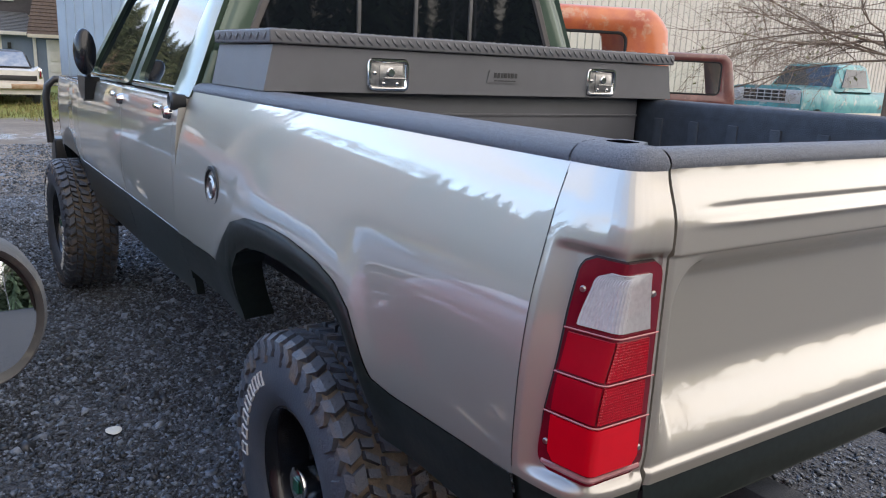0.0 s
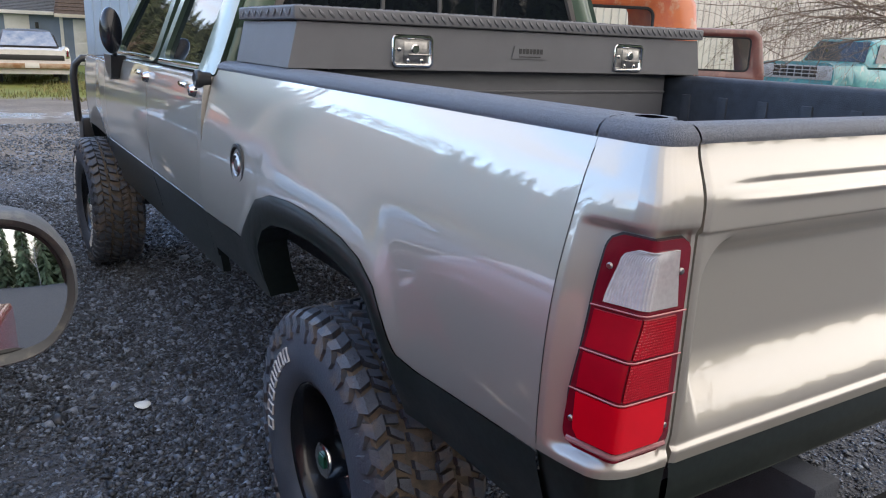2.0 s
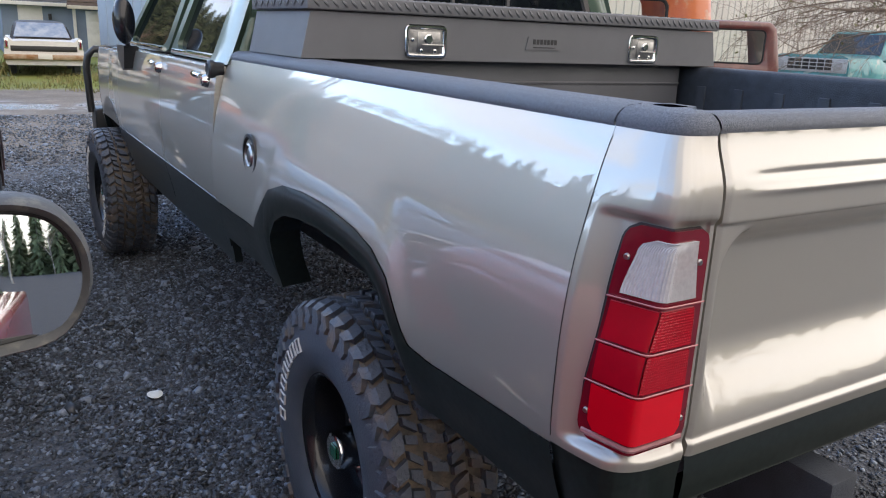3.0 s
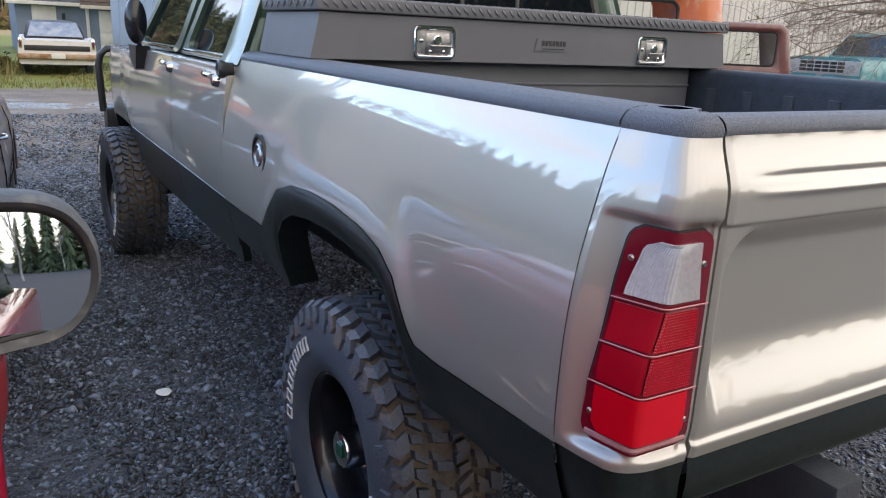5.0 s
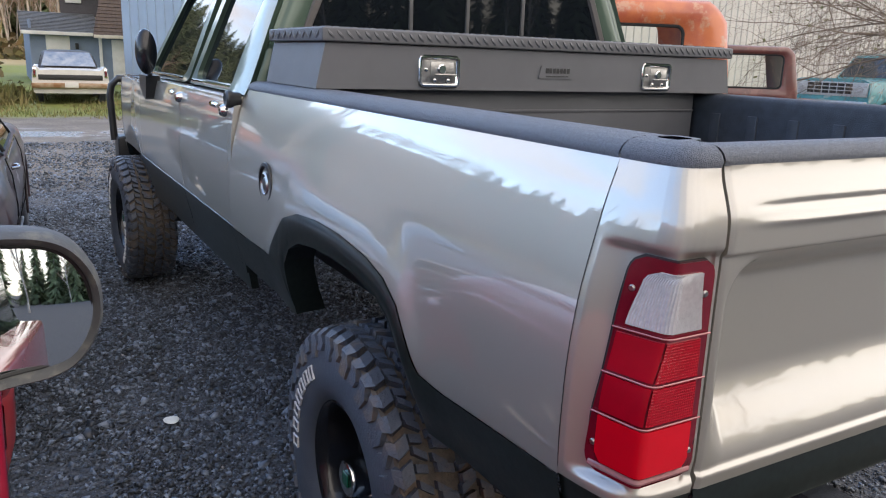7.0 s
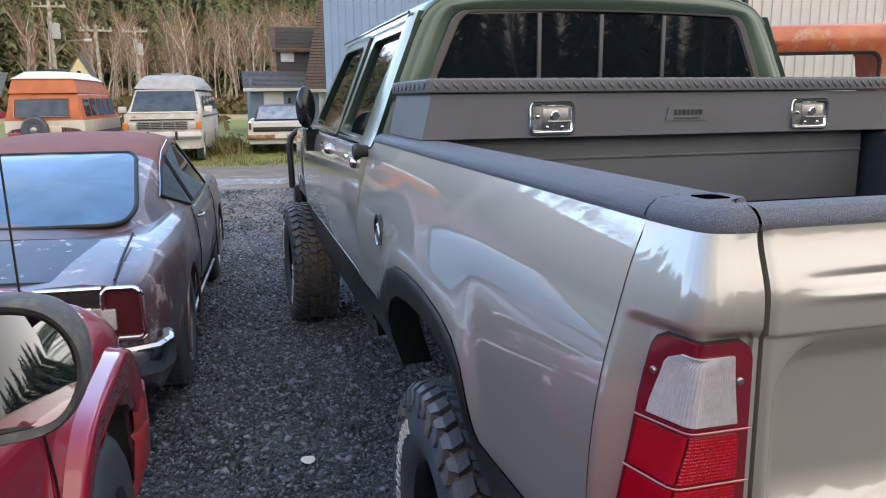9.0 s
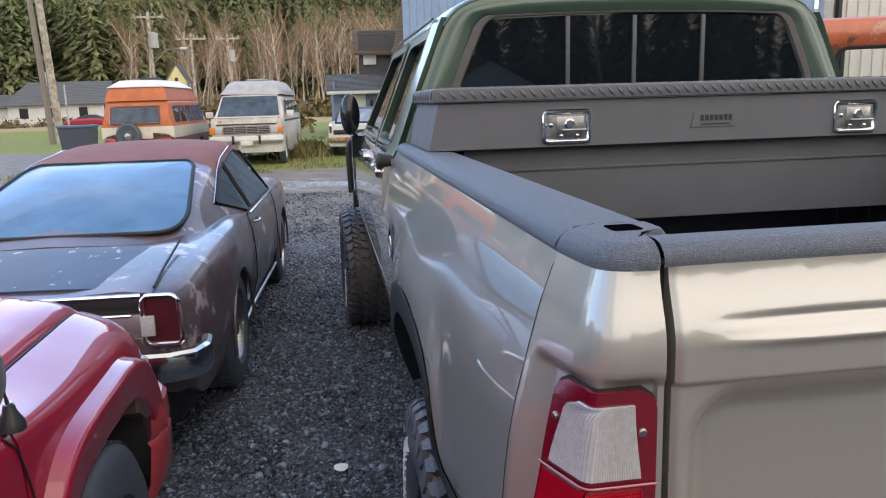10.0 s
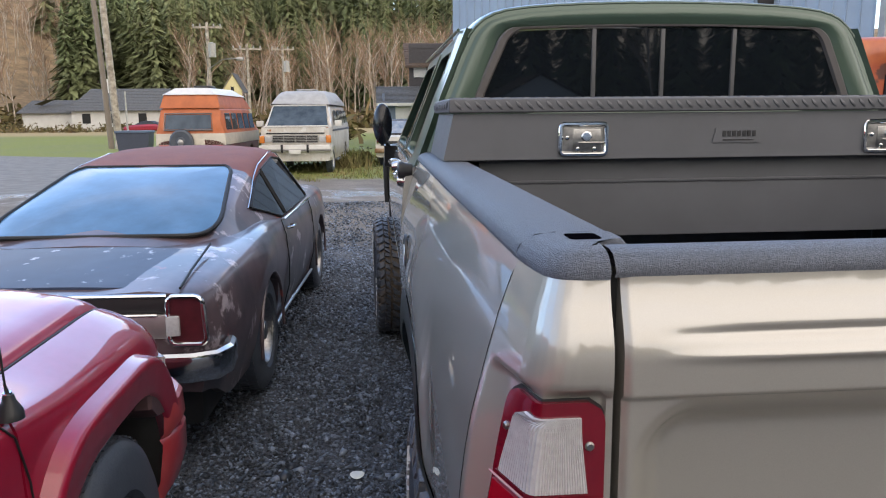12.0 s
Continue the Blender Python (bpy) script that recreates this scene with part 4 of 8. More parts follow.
    # lower cab skin: sill, doors and front wing as separate pieces
    def skin(name, y0, y1, z0, z1, material, label, parent=None, dx=0.0, arch=False, gap=0.004):
        bm = bmesh.new()
        rows = []
        ys = sorted(set(spread(y0 + gap, y1 - gap, 18) + ([round(FRONT_Y + 0.56 * math.cos(radians(a)), 4) for a in range(0, 181, 6)] if arch else [])))
        ys = [y for y in ys if y0 <= y <= y1]
        for y in ys:
            lo = z0
            if arch:
                d = abs(y - FRONT_Y)
                lo = max(z0, 0.50 + 0.56 * math.sqrt(max(0, 1 - (d / 0.56) ** 2))) if d < 0.56 else z0
            front_in = 0.05 * step(5.2, 5.62, y) + 0.015 * step(4.3, 4.9, y)
            row = [(cab_x(z) + dx + front_in, y, z) for z in spread(lo, z1, 16)]
            e = row[-1]
            rows.append([(row[0][0] + 0.03, y, row[0][2])] + row + [(e[0] + 0.012, y, e[2] + 0.006), (e[0] + 0.05, y, e[2] + 0.010)])
        add_grid(bm, rows)
        for row in (rows[0], rows[-1]):
            add_grid(bm, [row, [(p[0] + 0.03, p[1], p[2]) for p in row]])
        return tpart(name, bm, material, parent, label, sharp=50)
    return sides, skin


cab_sides, cab_skin = make_cab()


def make_door(y0, y1, slant, handle_y):
    door = new("door")
    door.parent = truck
    door["label"] = "closed silver cab door with a green window frame"
    cab_skin("door_panel", y0, y1, 0.915, BELT, M_SILVER, "silver door skin", parent=door)
    cab_skin("door_base", y0, y1, 0.735, 0.912, M_DARKGREEN, "dark green lower door", parent=door, dx=-0.002)
    # window frame with rounded corners, then the glass
    bm = bmesh.new()
    z0, z1 = 1.412, 1.895
    def fp(u, v, w):
        y = y0 + 0.02 + u * (y1 - y0 - 0.04)
        z = z0 + v * (z1 - z0)
        y -= slant * v * u
        return (cab_x(z) + 0.012 + w, y, z)
    o = rounded(0, 1, 0, 1, 0.06, 6)
    i = rounded(0.09, 0.91, 0.05, 0.90, 0.08, 6)
    add_grid(bm, [[fp(u, v, 0.03) for u, v in o], [fp(u, v, 0.0) for u, v in o], [fp(u, v, 0.0) for u, v in i], [fp(u, v, 0.03) for u, v in i]], close=True)
    tpart("window_frame", bm, M_CABGREEN, door, "green window frame")
    bm = bmesh.new()
    for w in (0.022, 0.026):
        bm.faces.new([bm.verts.new(fp(u, v, w)) for u, v in i])
    tpart("window_glass", bm, M_DARKGLASS, door, "dark window glass", smooth=False)
    bm = bmesh.new()
    add_tube(bm, [fp(0.07 + 0.86 * f, 0.03, -0.004) for f in spread(0, 1, 10)], 0.008, n=8)
    tpart("belt_trim", bm, M_CHROME, door, "bright belt trim")
    bm = bmesh.new()
    hx = cab_x(1.355)
    add_tube(bm, [(hx + 0.005, handle_y + 0.13, 1.362), (hx - 0.026, handle_y + 0.115, 1.364), (hx - 0.032, handle_y + 0.05, 1.364), (hx - 0.030, handle_y, 1.362)], [0.012, 0.012, 0.011, 0.009], n=10)
    add_lathe(bm, [(hx + 0.005, 0.026), (hx - 0.012, 0.024), (hx - 0.026, 0.018), (hx - 0.028, 0.0)], (0, handle_y, 1.345), "x", 18)
    tpart("door_handle", bm, M_CHROME, door, "chrome door handle with push button")
    return door


def mirror_group(grp):
    g = new(grp.name.split(".")[0])
    g.parent = grp.parent
    g["label"] = grp["label"]
    for o in grp.children:
        flipped(o).parent = g
    return g


for d in (make_door(2.145, 3.06, 0.10, 2.20), make_door(3.06, 4.28, 0.42, 3.05)):
    mirror_group(d)
flipped(cab_sides[0])
fender = cab_skin("front_wing", 4.28, 5.60, 0.915, 1.36, M_SILVER, "silver front wing", arch=True)
fender_low = cab_skin("lower_wing", 4.28, 5.60, 0.72, 0.912, M_DARKGREEN, "dark green lower wing", arch=True, dx=-0.002)
sill = cab_skin("sill", 2.12, 4.30, 0.66, 0.73, M_DARKGREEN, "dark green sill", dx=0.01)
cab_corner = cab_skin("cab_corner", 2.096, 2.149, 0.915, BELT, M_SILVER, "silver cab corner behind the rear door", gap=0.002)
corner_low = cab_skin("lower_cab_corner", 2.096, 2.149, 0.735, 0.912, M_DARKGREEN, "dark green foot of the cab corner", dx=-0.002, gap=0.002)
for o in (fender, fender_low, sill, cab_corner, corner_low):
    flipped(o)
flipped(make_housing(FRONT_Y, False))
bm = bmesh.new()
add_grid(bm, [[(x, y, 1.365 + 0.03 * math.cos(x * 1.4) - 0.06 * step(5.0, 5.65, y)) for x in spread(-0.93, 0.93, 15)] for y in spread(4.25, 5.65, 10)])
tpart("bonnet", bm, M_SILVER, label="silver bonnet")
bm = bmesh.new()
add_box(bm, -0.92, 0.92, 5.58, 5.64, 0.88, 1.32, 0.02)
tpart("grille", bm, M_BLACKPLASTIC, label="black front grille")
bm = bmesh.new()
add_grid(bm, [[(x * (1 - 0.14 * f), 4.28 - 0.42 * f, 1.40 + 0.50 * f) for x in spread(-0.86, 0.86, 9)] for f in (0, 0.5, 1)])
tpart("windscreen", bm, M_DARKGLASS, label="dark windscreen")
bm = bmesh.new()
add_box(bm, -0.98, 0.98, 5.62, 5.86, 0.66, 0.90, 0.03, 3)
bumper = tpart("front_bumper", bm, M_BLACKPLASTIC, label="heavy black front bumper")
bm = bmesh.new()
for s in (-1, 1):
    add_tube(bm, [(s * 0.99, 5.74, 0.86), (s * 1.0, 5.76, 1.20), (s * 0.985, 5.75, 1.28), (s * 0.94, 5.74, 1.33), (s * 0.6, 5.74, 1.34), (0, 5.74, 1.34)], 0.027, n=12)
tpart("bull_bar", bm, M_BLACKPLASTIC, bumper, "black tube bull bar")
# door mirrors
bm = bmesh.new()
rows = []
for k in range(13):
    a = math.pi * k / 12
    rows.append([(-1.045 + 0.055 * math.sin(a) * math.cos(b) , 3.60 + 0.05 * math.sin(a) * math.sin(b), 1.545 - 0.115 * math.cos(a)) for b in [2 * math.pi * j / 20 for j in range(20)]])
add_grid(bm, rows, close=True)
mir = tpart("door_mirror", bm, M_RIM, label="oval gloss black door mirror on a bracket")
bm = bmesh.new()
add_prism(bm, [(3.72, 1.42), (3.96, 1.42), (3.93, 1.34), (3.80, 1.29), (3.76, 1.30)], 0.075, at=lambda u, v, w: (-1.035 + w, u, v), inset=0.01)
add_tube(bm, [(-1.0, 3.78, 1.40), (-1.04, 3.62, 1.47)], 0.013)
arm = tpart("mirror_bracket", bm, M_BLACKPLASTIC, mir, "black wedge-shaped bracket")
mir_r = flipped(mir)
flipped(arm).parent = mir_r
# rear bumper beam below the tailgate
bm = bmesh.new()
add_box(bm, -0.70, 0.70, -0.20, -0.06, 0.62, 0.74, 0.012)
tpart("rear_bumper", bm, M_BLACKGAP, label="dark worn rear bumper")

# ---- cross-bed toolbox ----
BOXY = 1.487
toolbox = thing("toolbox", "charcoal steel toolbox with a diamond-plate lid across the truck bed", "toolbox", at=(0, BOXY, 1.236))
BM0 = Matrix.Translation((0, -BOXY, -1.236))


def bpart(name, bm, material, parent=None, label="", **kw):
    bmesh.ops.transform(bm, matrix=BM0, verts=bm.verts)
    return part(name, bm, material, parent or toolbox, label, **kw)


bm = bmesh.new()
add_prism(bm, [(-0.893, 1.462), (0.893, 1.462), (0.862, 1.597), (-0.862, 1.597)], 0.50, at=lambda u, v, w: (u, BOXY + w, v))
body = bpart("body", bm, M_BOX, label="charcoal upper body", smooth=False)
bm = bmesh.new()
add_box(bm, -0.778, 0.778, 1.56, 1.98, 1.215, 1.47, 0.006)
add_box(bm, -0.776, 0.776, 1.552, 1.57, 1.385, 1.393, 0.003)
bpart("chest", bm, M_BOX, label="charcoal lower chest")
for s in (-1, 1):
    bm = bmesh.new()
    add_box(bm, s * 0.82 - 0.06, s * 0.82 + 0.06, 1.50, 1.97, 1.457, 1.466, 0.002)
    bpart("foam_pad", bm, M_BLACKGAP)
bm = bmesh.new()
add_box(bm, -0.878, 0.878, BOXY - 0.016, BOXY + 0.51, 1.600, 1.641, 0.008, 3)
lid = bpart("lid", bm, M_BOX, label="charcoal diamond-plate lid")
bm = bmesh.new()
def tread_bar(cx, cy, cz, ang, face, end=0):
    L_, W_, H_ = 0.0185, 0.0052, 0.0036
    c, s = math.cos(ang), math.sin(ang)
    ring = []
    for k in range(8):
        a = 2 * math.pi * k / 8
        u, v = L_ * math.cos(a), W_ * math.sin(a)
        ring.append((u * c - v * s, u * s + v * c))
    def P(u, v, w):
        if end:
            return (cx + end * w, cy + u, cz + v)
        return (cx + u, cy - w, cz + v) if face else (cx + u, cy + v, cz + w)
    lowv = [bm.verts.new(P(u, v, -0.0005)) for u, v in ring]
    topv = [bm.verts.new(P(u * 0.8, v * 0.5, H_)) for u, v in ring]
    bm.faces.new(topv)
    for k in range(8):
        bm.faces.new((lowv[k], lowv[(k + 1) % 8], topv[(k + 1) % 8], topv[k]))
for k in range(16):
    for e in (-1, 1):
        tread_bar(e * 0.878, BOXY + 0.02 + 0.031 * k, 1.6205, radians(52 if k % 2 else 128), False, e)
for k in range(58):
    x = -0.85 + 0.030 * k
    tread_bar(x, BOXY - 0.016, 1.6205, radians(128), True)
    for j in range(14):
        tread_bar(x, BOXY + 0.02 + 0.034 * j, 1.641, radians(45 if (k + j) % 2 else 135), False)
tagged(bpart("tread_pattern", bm, M_BOX, lid, "raised diamond tread"), kind="stuff")
for x0 in (-0.552, 0.400):
    latch = new("latch")
    latch.parent = toolbox
    latch["label"] = "bright steel recessed paddle latch"
    yb = BOXY
    bm = bmesh.new()
    def loop(d, y, r=0.020):
        return [(u, yb + y, v) for u, v in rounded(x0 + d, x0 + 0.155 - d, 1.468 + d, 1.573 - d, max(0.004, r - d), 4)]
    add_grid(bm, [loop(0, 0.001), loop(0.001, -0.006), loop(0.004, -0.009), loop(0.010, -0.009), loop(0.014, -0.006), loop(0.017, -0.001)], close=True)
    bpart("rim", bm, M_CHROME, latch, "bright rounded rim")
    bm = bmesh.new()
    add_grid(bm, [loop(0.0165, -0.0012), loop(0.030, -0.0020), loop(0.045, -0.0028)], close=True)
    bm.faces.new([bm.verts.new(q) for q in loop(0.045, -0.0028)])
    bpart("plate", bm, M_STEEL, latch, "stamped steel dish")
    bm = bmesh.new()
    add_box(bm, x0 + 0.060, x0 + 0.138, yb - 0.011, yb - 0.003, 1.507, 1.513, 0.002)
    add_box(bm, x0 + 0.045, x0 + 0.130, yb - 0.005, yb - 0.001, 1.489, 1.550, 0.002)
    bpart("paddle", bm, M_STEEL, latch, "paddle")
    bm = bmesh.new()
    add_lathe(bm, [(yb - 0.002, 0.017), (yb - 0.009, 0.016), (yb - 0.012, 0.012), (yb - 0.012, 0.0)], (x0 + 0.085, 0, 1.528), "y", 20)
    bpart("lock", bm, M_CHROME, latch, "round key lock")
    for dx, dz in ((0.028, 1.525), (0.06, 1.492), (0.11, 1.492)):
        bm = bmesh.new()
        add_lathe(bm, [(yb, 0.0075), (yb - 0.006, 0.006), (yb - 0.0075, 0.0)], (x0 + dx, 0, dz), "y", 12)
        bpart("rivet", bm, M_CHROME, latch)
bm = bmesh.new()
add_prism(bm, [(-0.078, 1.506), (0.076, 1.506), (0.082, 1.549), (-0.068, 1.549)], -0.004, at=lambda u, v, w: (u, BOXY + w, v))
plate = bpart("name_plate", bm, M_BOX, label="small charcoal maker's plate")
bm = bmesh.new()
for k in range(7):
    add_box(bm, -0.048 + 0.0155 * k, -0.037 + 0.0155 * k, BOXY - 0.0055, BOXY - 0.003, 1.524, 1.541)
add_box(bm, -0.046, 0.050, BOXY - 0.0055, BOXY - 0.003, 1.512, 1.5155)
bpart("plate_marks", bm, M_BLACKPLASTIC, plate, "plain raised bars", smooth=False)

# ---- parked cars ----
def loft(bm, stations, close_ends=True):
    """Skins open half-sections (x, z) given at (y, points), mirrored to both sides."""
    rows = []
    for y, pts in stations:
        right = [(x, y, z) for x, z in pts]
        left = [(-x, y, z) for x, z in pts]
        rows.append(left[::-1] + right if pts[0][0] > 1e-6 else left[::-1] + right[1:])
    vs = add_grid(bm, rows)
    if close_ends:
        for r in (vs[0], vs[-1]):
            bm.faces.new(r)
    return rows


def simple_wheel(parent, x, y, r=0.32, w=0.20, rim_mat=None, rim_r=0.2, out=1, name="wheel"):
    """A road tyre with a dished rim; out = +1 for a wheel that faces +x."""
    whl = new(name)
    whl.parent = parent
    bm = bmesh.new()
    h = w / 2
    add_lathe(bm, [(-h + 0.02, rim_r), (-h, rim_r + 0.02), (-h, r - 0.05), (-h + 0.02, r - 0.012), (-h + 0.04, r), (h - 0.04, r), (h - 0.02, r - 0.012), (h, r - 0.05), (h, rim_r + 0.02), (h - 0.02, rim_r)], (0, 0, 0), "x", 40)
    tyre = part("tyre", bm, M_RUBBER, whl)
    bm = bmesh.new()
    for k in range(44):
        a = 2 * math.pi * k / 44
        for q, xo in ((0, -0.055), (0.5, 0.0), (0, 0.055)):
            aa = a + q * 0.14
            c, s = math.cos(aa), math.sin(aa)
            m = Matrix(((1, 0, 0, xo), (0, c, -s, r * c), (0, s, c, r * s), (0, 0, 0, 1)))
            add_box(bm, -0.022, 0.022, -0.002, 0.004, -0.014, 0.014, m=m)
    tagged(part("tread", bm, M_RUBBER, tyre, smooth=False), kind="stuff")
    bm = bmesh.new()
    add_lathe(bm, [(h - 0.02, rim_r), (h - 0.012, rim_r - 0.008), (h - 0.03, rim_r - 0.02), (h - 0.07, rim_r - 0.03), (h - 0.075, rim_r * 0.55), (h - 0.045, rim_r * 0.45), (h - 0.04, rim_r * 0.3), (h - 0.02, rim_r * 0.26), (h - 0.015, 0)], (0, 0, 0), "x", 36)
    part("rim", bm, rim_mat or M_STEEL, whl)
    whl.matrix_basis = pose(x, y, r, 0, 0, 0 if out > 0 else 180)
    return whl


def arch_bottom(y, base, wheels, r):
    z = base
    for wy, wz in wheels:
        d = abs(y - wy)
        if d < r:
            z = max(z, wz + math.sqrt(r * r - d * d))
    return z


def ys_for(y0, y1, n, wheels, r):
    ys = spread(y0, y1, n)
    for wy, _ in wheels:
        ys += [wy + r * math.cos(radians(a)) for a in range(0, 181, 9)] + [wy - r - 0.002, wy + r + 0.002]
    return sorted({round(y, 4) for y in ys if y0 <= y <= y1})


# ---- the weathered fastback coupe ----
cuda = thing("fastback_coupe", "weathered maroon fastback coupe with a chrome rear bumper on gravel", "car", at=(-2.585, 3.72, 0), turn=-2.35)



def patchy(name, base, dark, pale, rust, scales=(3.1, 2.3), cuts=((0.575, 0.62), (0.615, 0.655)), coat=0.55):
    """Old paint: dark stains, chalky pale edges and rusty red primer showing through."""
    m = mat(name, base, rough=0.42, scale=2.6, color2=dark, coat=coat, lo=0.42, hi=0.6)
    t = m.node_tree
    b = t.nodes["Principled BSDF"]
    src = b.inputs["Base Color"].links[0].from_socket
    tc = t.nodes.new("ShaderNodeTexCoord")
    for scale, colour, (lo, hi), off in ((scales[0], pale, cuts[0], 4.0), (scales[1], rust, cuts[1], 9.0)):
        mp = t.nodes.new("ShaderNodeMapping")
        mp.inputs["Location"].default_value = (off, off * 0.7, off * 1.3)
        n = t.nodes.new("ShaderNodeTexNoise")
        n.inputs["Scale"].default_value, n.inputs["Detail"].default_value, n.inputs["Roughness"].default_value = scale, 9, 0.68
        r = t.nodes.new("ShaderNodeMapRange")
        r.inputs["From Min"].default_value, r.inputs["From Max"].default_value = lo, hi
        mx = t.nodes.new("ShaderNodeMix")
        mx.data_type = "RGBA"
        mx.inputs["B"].default_value = (*colour, 1)
        t.links.new(tc.outputs["Object"], mp.inputs["Vector"])
        t.links.new(mp.outputs["Vector"], n.inputs["Vector"])
        t.links.new(n.outputs["Fac"], r.inputs["Value"])
        t.links.new(r.outputs["Result"], mx.inputs["Factor"])
        t.links.new(src, mx.inputs["A"])
        src = mx.outputs["Result"]
    t.links.new(src, b.inputs["Base Color"])
    return m


M_CUDA = patchy("old maroon paint", (0.105, 0.072, 0.080), (0.046, 0.038, 0.043), (0.40, 0.34, 0.36), (0.25, 0.06, 0.05))
M_DECK = patchy("faded blue-black paint with scuffs", (0.026, 0.038, 0.072), (0.045, 0.062, 0.105), (0.36, 0.37, 0.42), (0.10, 0.05, 0.06), scales=(11.0, 4.0), cuts=((0.635, 0.66), (0.68, 0.72)), coat=0.08)
M_DECK.node_tree.nodes["Principled BSDF"].inputs["Specular IOR Level"].default_value = 0.22
CUDA_ROOF = [(-0.45, 0.942), (-0.32, 0.978), (0.2, 1.135), (0.85, 1.285), (1.3, 1.355), (1.7, 1.375), (2.1, 1.345), (2.25, 1.29), (2.75, 0.98)]


def make_cuda():
    wheels = [(0.0, 0.33), (2.66, 0.33)]
    shoulder = [(-1.17, 0.835), (-0.8, 0.87), (-0.2, 0.90), (0.3, 0.925), (0.9, 0.905), (1.6, 0.90), (2.6, 0.905), (3.5, 0.875), (3.78, 0.80)]
    width = [(-1.17, 0.78), (-1.0, 0.83), (-0.5, 0.865), (0.0, 0.88), (0.6, 0.855), (1.4, 0.86), (2.4, 0.87), (3.2, 0.85), (3.78, 0.76)]
    centre = [(-1.17, 0.85), (-0.8, 0.900), (-0.45, 0.935), (-0.2, 0.925), (0.3, 0.90), (2.6, 0.96), (3.2, 0.93), (3.78, 0.83)]
    bm = bmesh.new()
    st = []
    for y in ys_for(-1.17, 3.78, 70, wheels, 0.38):
        w, zs, zc = smooth_table(width, y), smooth_table(shoulder, y), smooth_table(centre, y)
        zb = arch_bottom(y, 0.24 + 0.16 * step(-0.7, -1.17, y), wheels, 0.36)
        zm = zs - 0.22
        pts = [(0, zc), (w * 0.4, zc - 0.004), (w * 0.72, (zc + zs) / 2 + 0.018), (w * 0.86, zs + 0.012), (w * 0.925, zs - 0.008), (w * 0.955, zs - 0.035), (w * 0.975, zs - 0.09)]
        lo = max(zb, 0.0)
        for f in (0.25, 0.5, 0.75, 0.92, 1.0):
            z = (zs - 0.09) + (lo - (zs - 0.09)) * f
            bulge = w * (0.975 + 0.025 * math.sin(math.pi * min(1, max(0, (zs - z) / 0.45))) - 0.07 * step(0.45, 0.2, z))
            pts.append((bulge, z))
        pts.append((pts[-1][0] - 0.05, lo + 0.004))
        st.append((y, pts))
    loft(bm, st)
    part("body", bm, M_CUDA, cuda, "maroon and grey body with flaking paint", sharp=40)
    # underside and inner arches
    bm = bmesh.new()
    add_box(bm, -0.74, 0.74, -1.08, 3.6, 0.20, 0.60, 0.05)
    part("underbody", bm, M_BLACKGAP, cuda)
    # greenhouse
    def top_w(y):
        return lerp_table([(-0.45, 0.60), (0.2, 0.63), (0.85, 0.62), (1.7, 0.60), (2.25, 0.58), (2.75, 0.64)], y)
    def section(y):
        zr = smooth_table(CUDA_ROOF, y)
        wt_, wb = top_w(y), lerp_table([(-0.45, 0.64), (0.0, 0.74), (0.9, 0.80), (2.3, 0.80), (2.75, 0.76)], y)
        zb = 0.90
        pts = [(0, zr), (wt_ * 0.5, zr - 0.008), (wt_ * 0.8, zr - 0.025), (wt_ * 0.94, zr - 0.05), (wt_, zr - 0.085)]
        e = max(zb, zr - 0.085)
        for f in (0.3, 0.6, 1.0):
            pts.append((wt_ + (max(wb, wt_ + 0.01) - wt_) * f, e + (zb - 0.02 - e) * f))
        return pts
    bm = bmesh.new()
    loft(bm, [(y, section(y)) for y in spread(0.80, 2.28, 24)])
    part("roof", bm, M_ROOF, cuda, "matt faded maroon roof", sharp=50)
    bm = bmesh.new()
    loft(bm, [(y, section(y)) for y in spread(-0.45, 0.80, 22)])
    part("rear_pillar", bm, M_CUDA, cuda, "maroon sail panels round the back window", sharp=50)
    # back window: a curved pane with rounded corners and a black seal
    def surf(u, v, out):
        # u across -1..1, v along the slope 0..1
        y = -0.36 + 1.20 * v
        x = u * (0.60 + 0.0 * v)
        zr = smooth_table(CUDA_ROOF, y)
        wt_ = top_w(y)
        f = min(1, abs(x) / wt_)
        drop = 0.008 * min(1, f / 0.5) + 0.018 * step(0.45, 0.85, f) + 0.022 * step(0.8, 1.0, f)
        return Vector((x, y - 0.22 * out, zr - drop + out))
    outl = []
    for cu, cv, r, a0 in ((0.985, 0.94, 0.13, 0), (-0.985, 0.94, 0.13, 90), (-0.985, 0.03, 0.28, 180), (0.985, 0.03, 0.28, 270)):
        for k in range(13):
            a = radians(a0 + 7.5 * k)
            outl.append((cu - math.copysign(r, cu) + r * math.cos(a), (cv - r if cv > 0.5 else cv + r) + r * math.sin(a)))
    outl = [(u * (1.08 - 0.20 * step(0.0, 0.95, v)), v + 0.09 * (1 - u * u) * step(0.4, 0.7, v)) for u, v in outl]
    bm = bmesh.new()
    for k0 in range(0, 1):
        rows = []
        for f in (1.0, 0.93, 0.85, 0.75, 0.65, 0.55, 0.45, 0.35, 0.25, 0.15, 0.05):
            rows.append([surf(u * f, 0.5 + (v - 0.5) * f, 0.016) for u, v in outl])
        vs = add_grid(bm, rows, close=True)
        bm.faces.new(vs[-1])
    bw = part("back_window", bm, M_SKYGLASS, cuda, "large curved back window")
    bm = bmesh.new()
    loop = [surf(u, v, 0.015) for u, v in outl]
    add_tube(bm, loop + [loop[0]], 0.013, n=8, cap=False)
    part("window_seal", bm, M_BLACKGAP, bw, "black rubber seal")
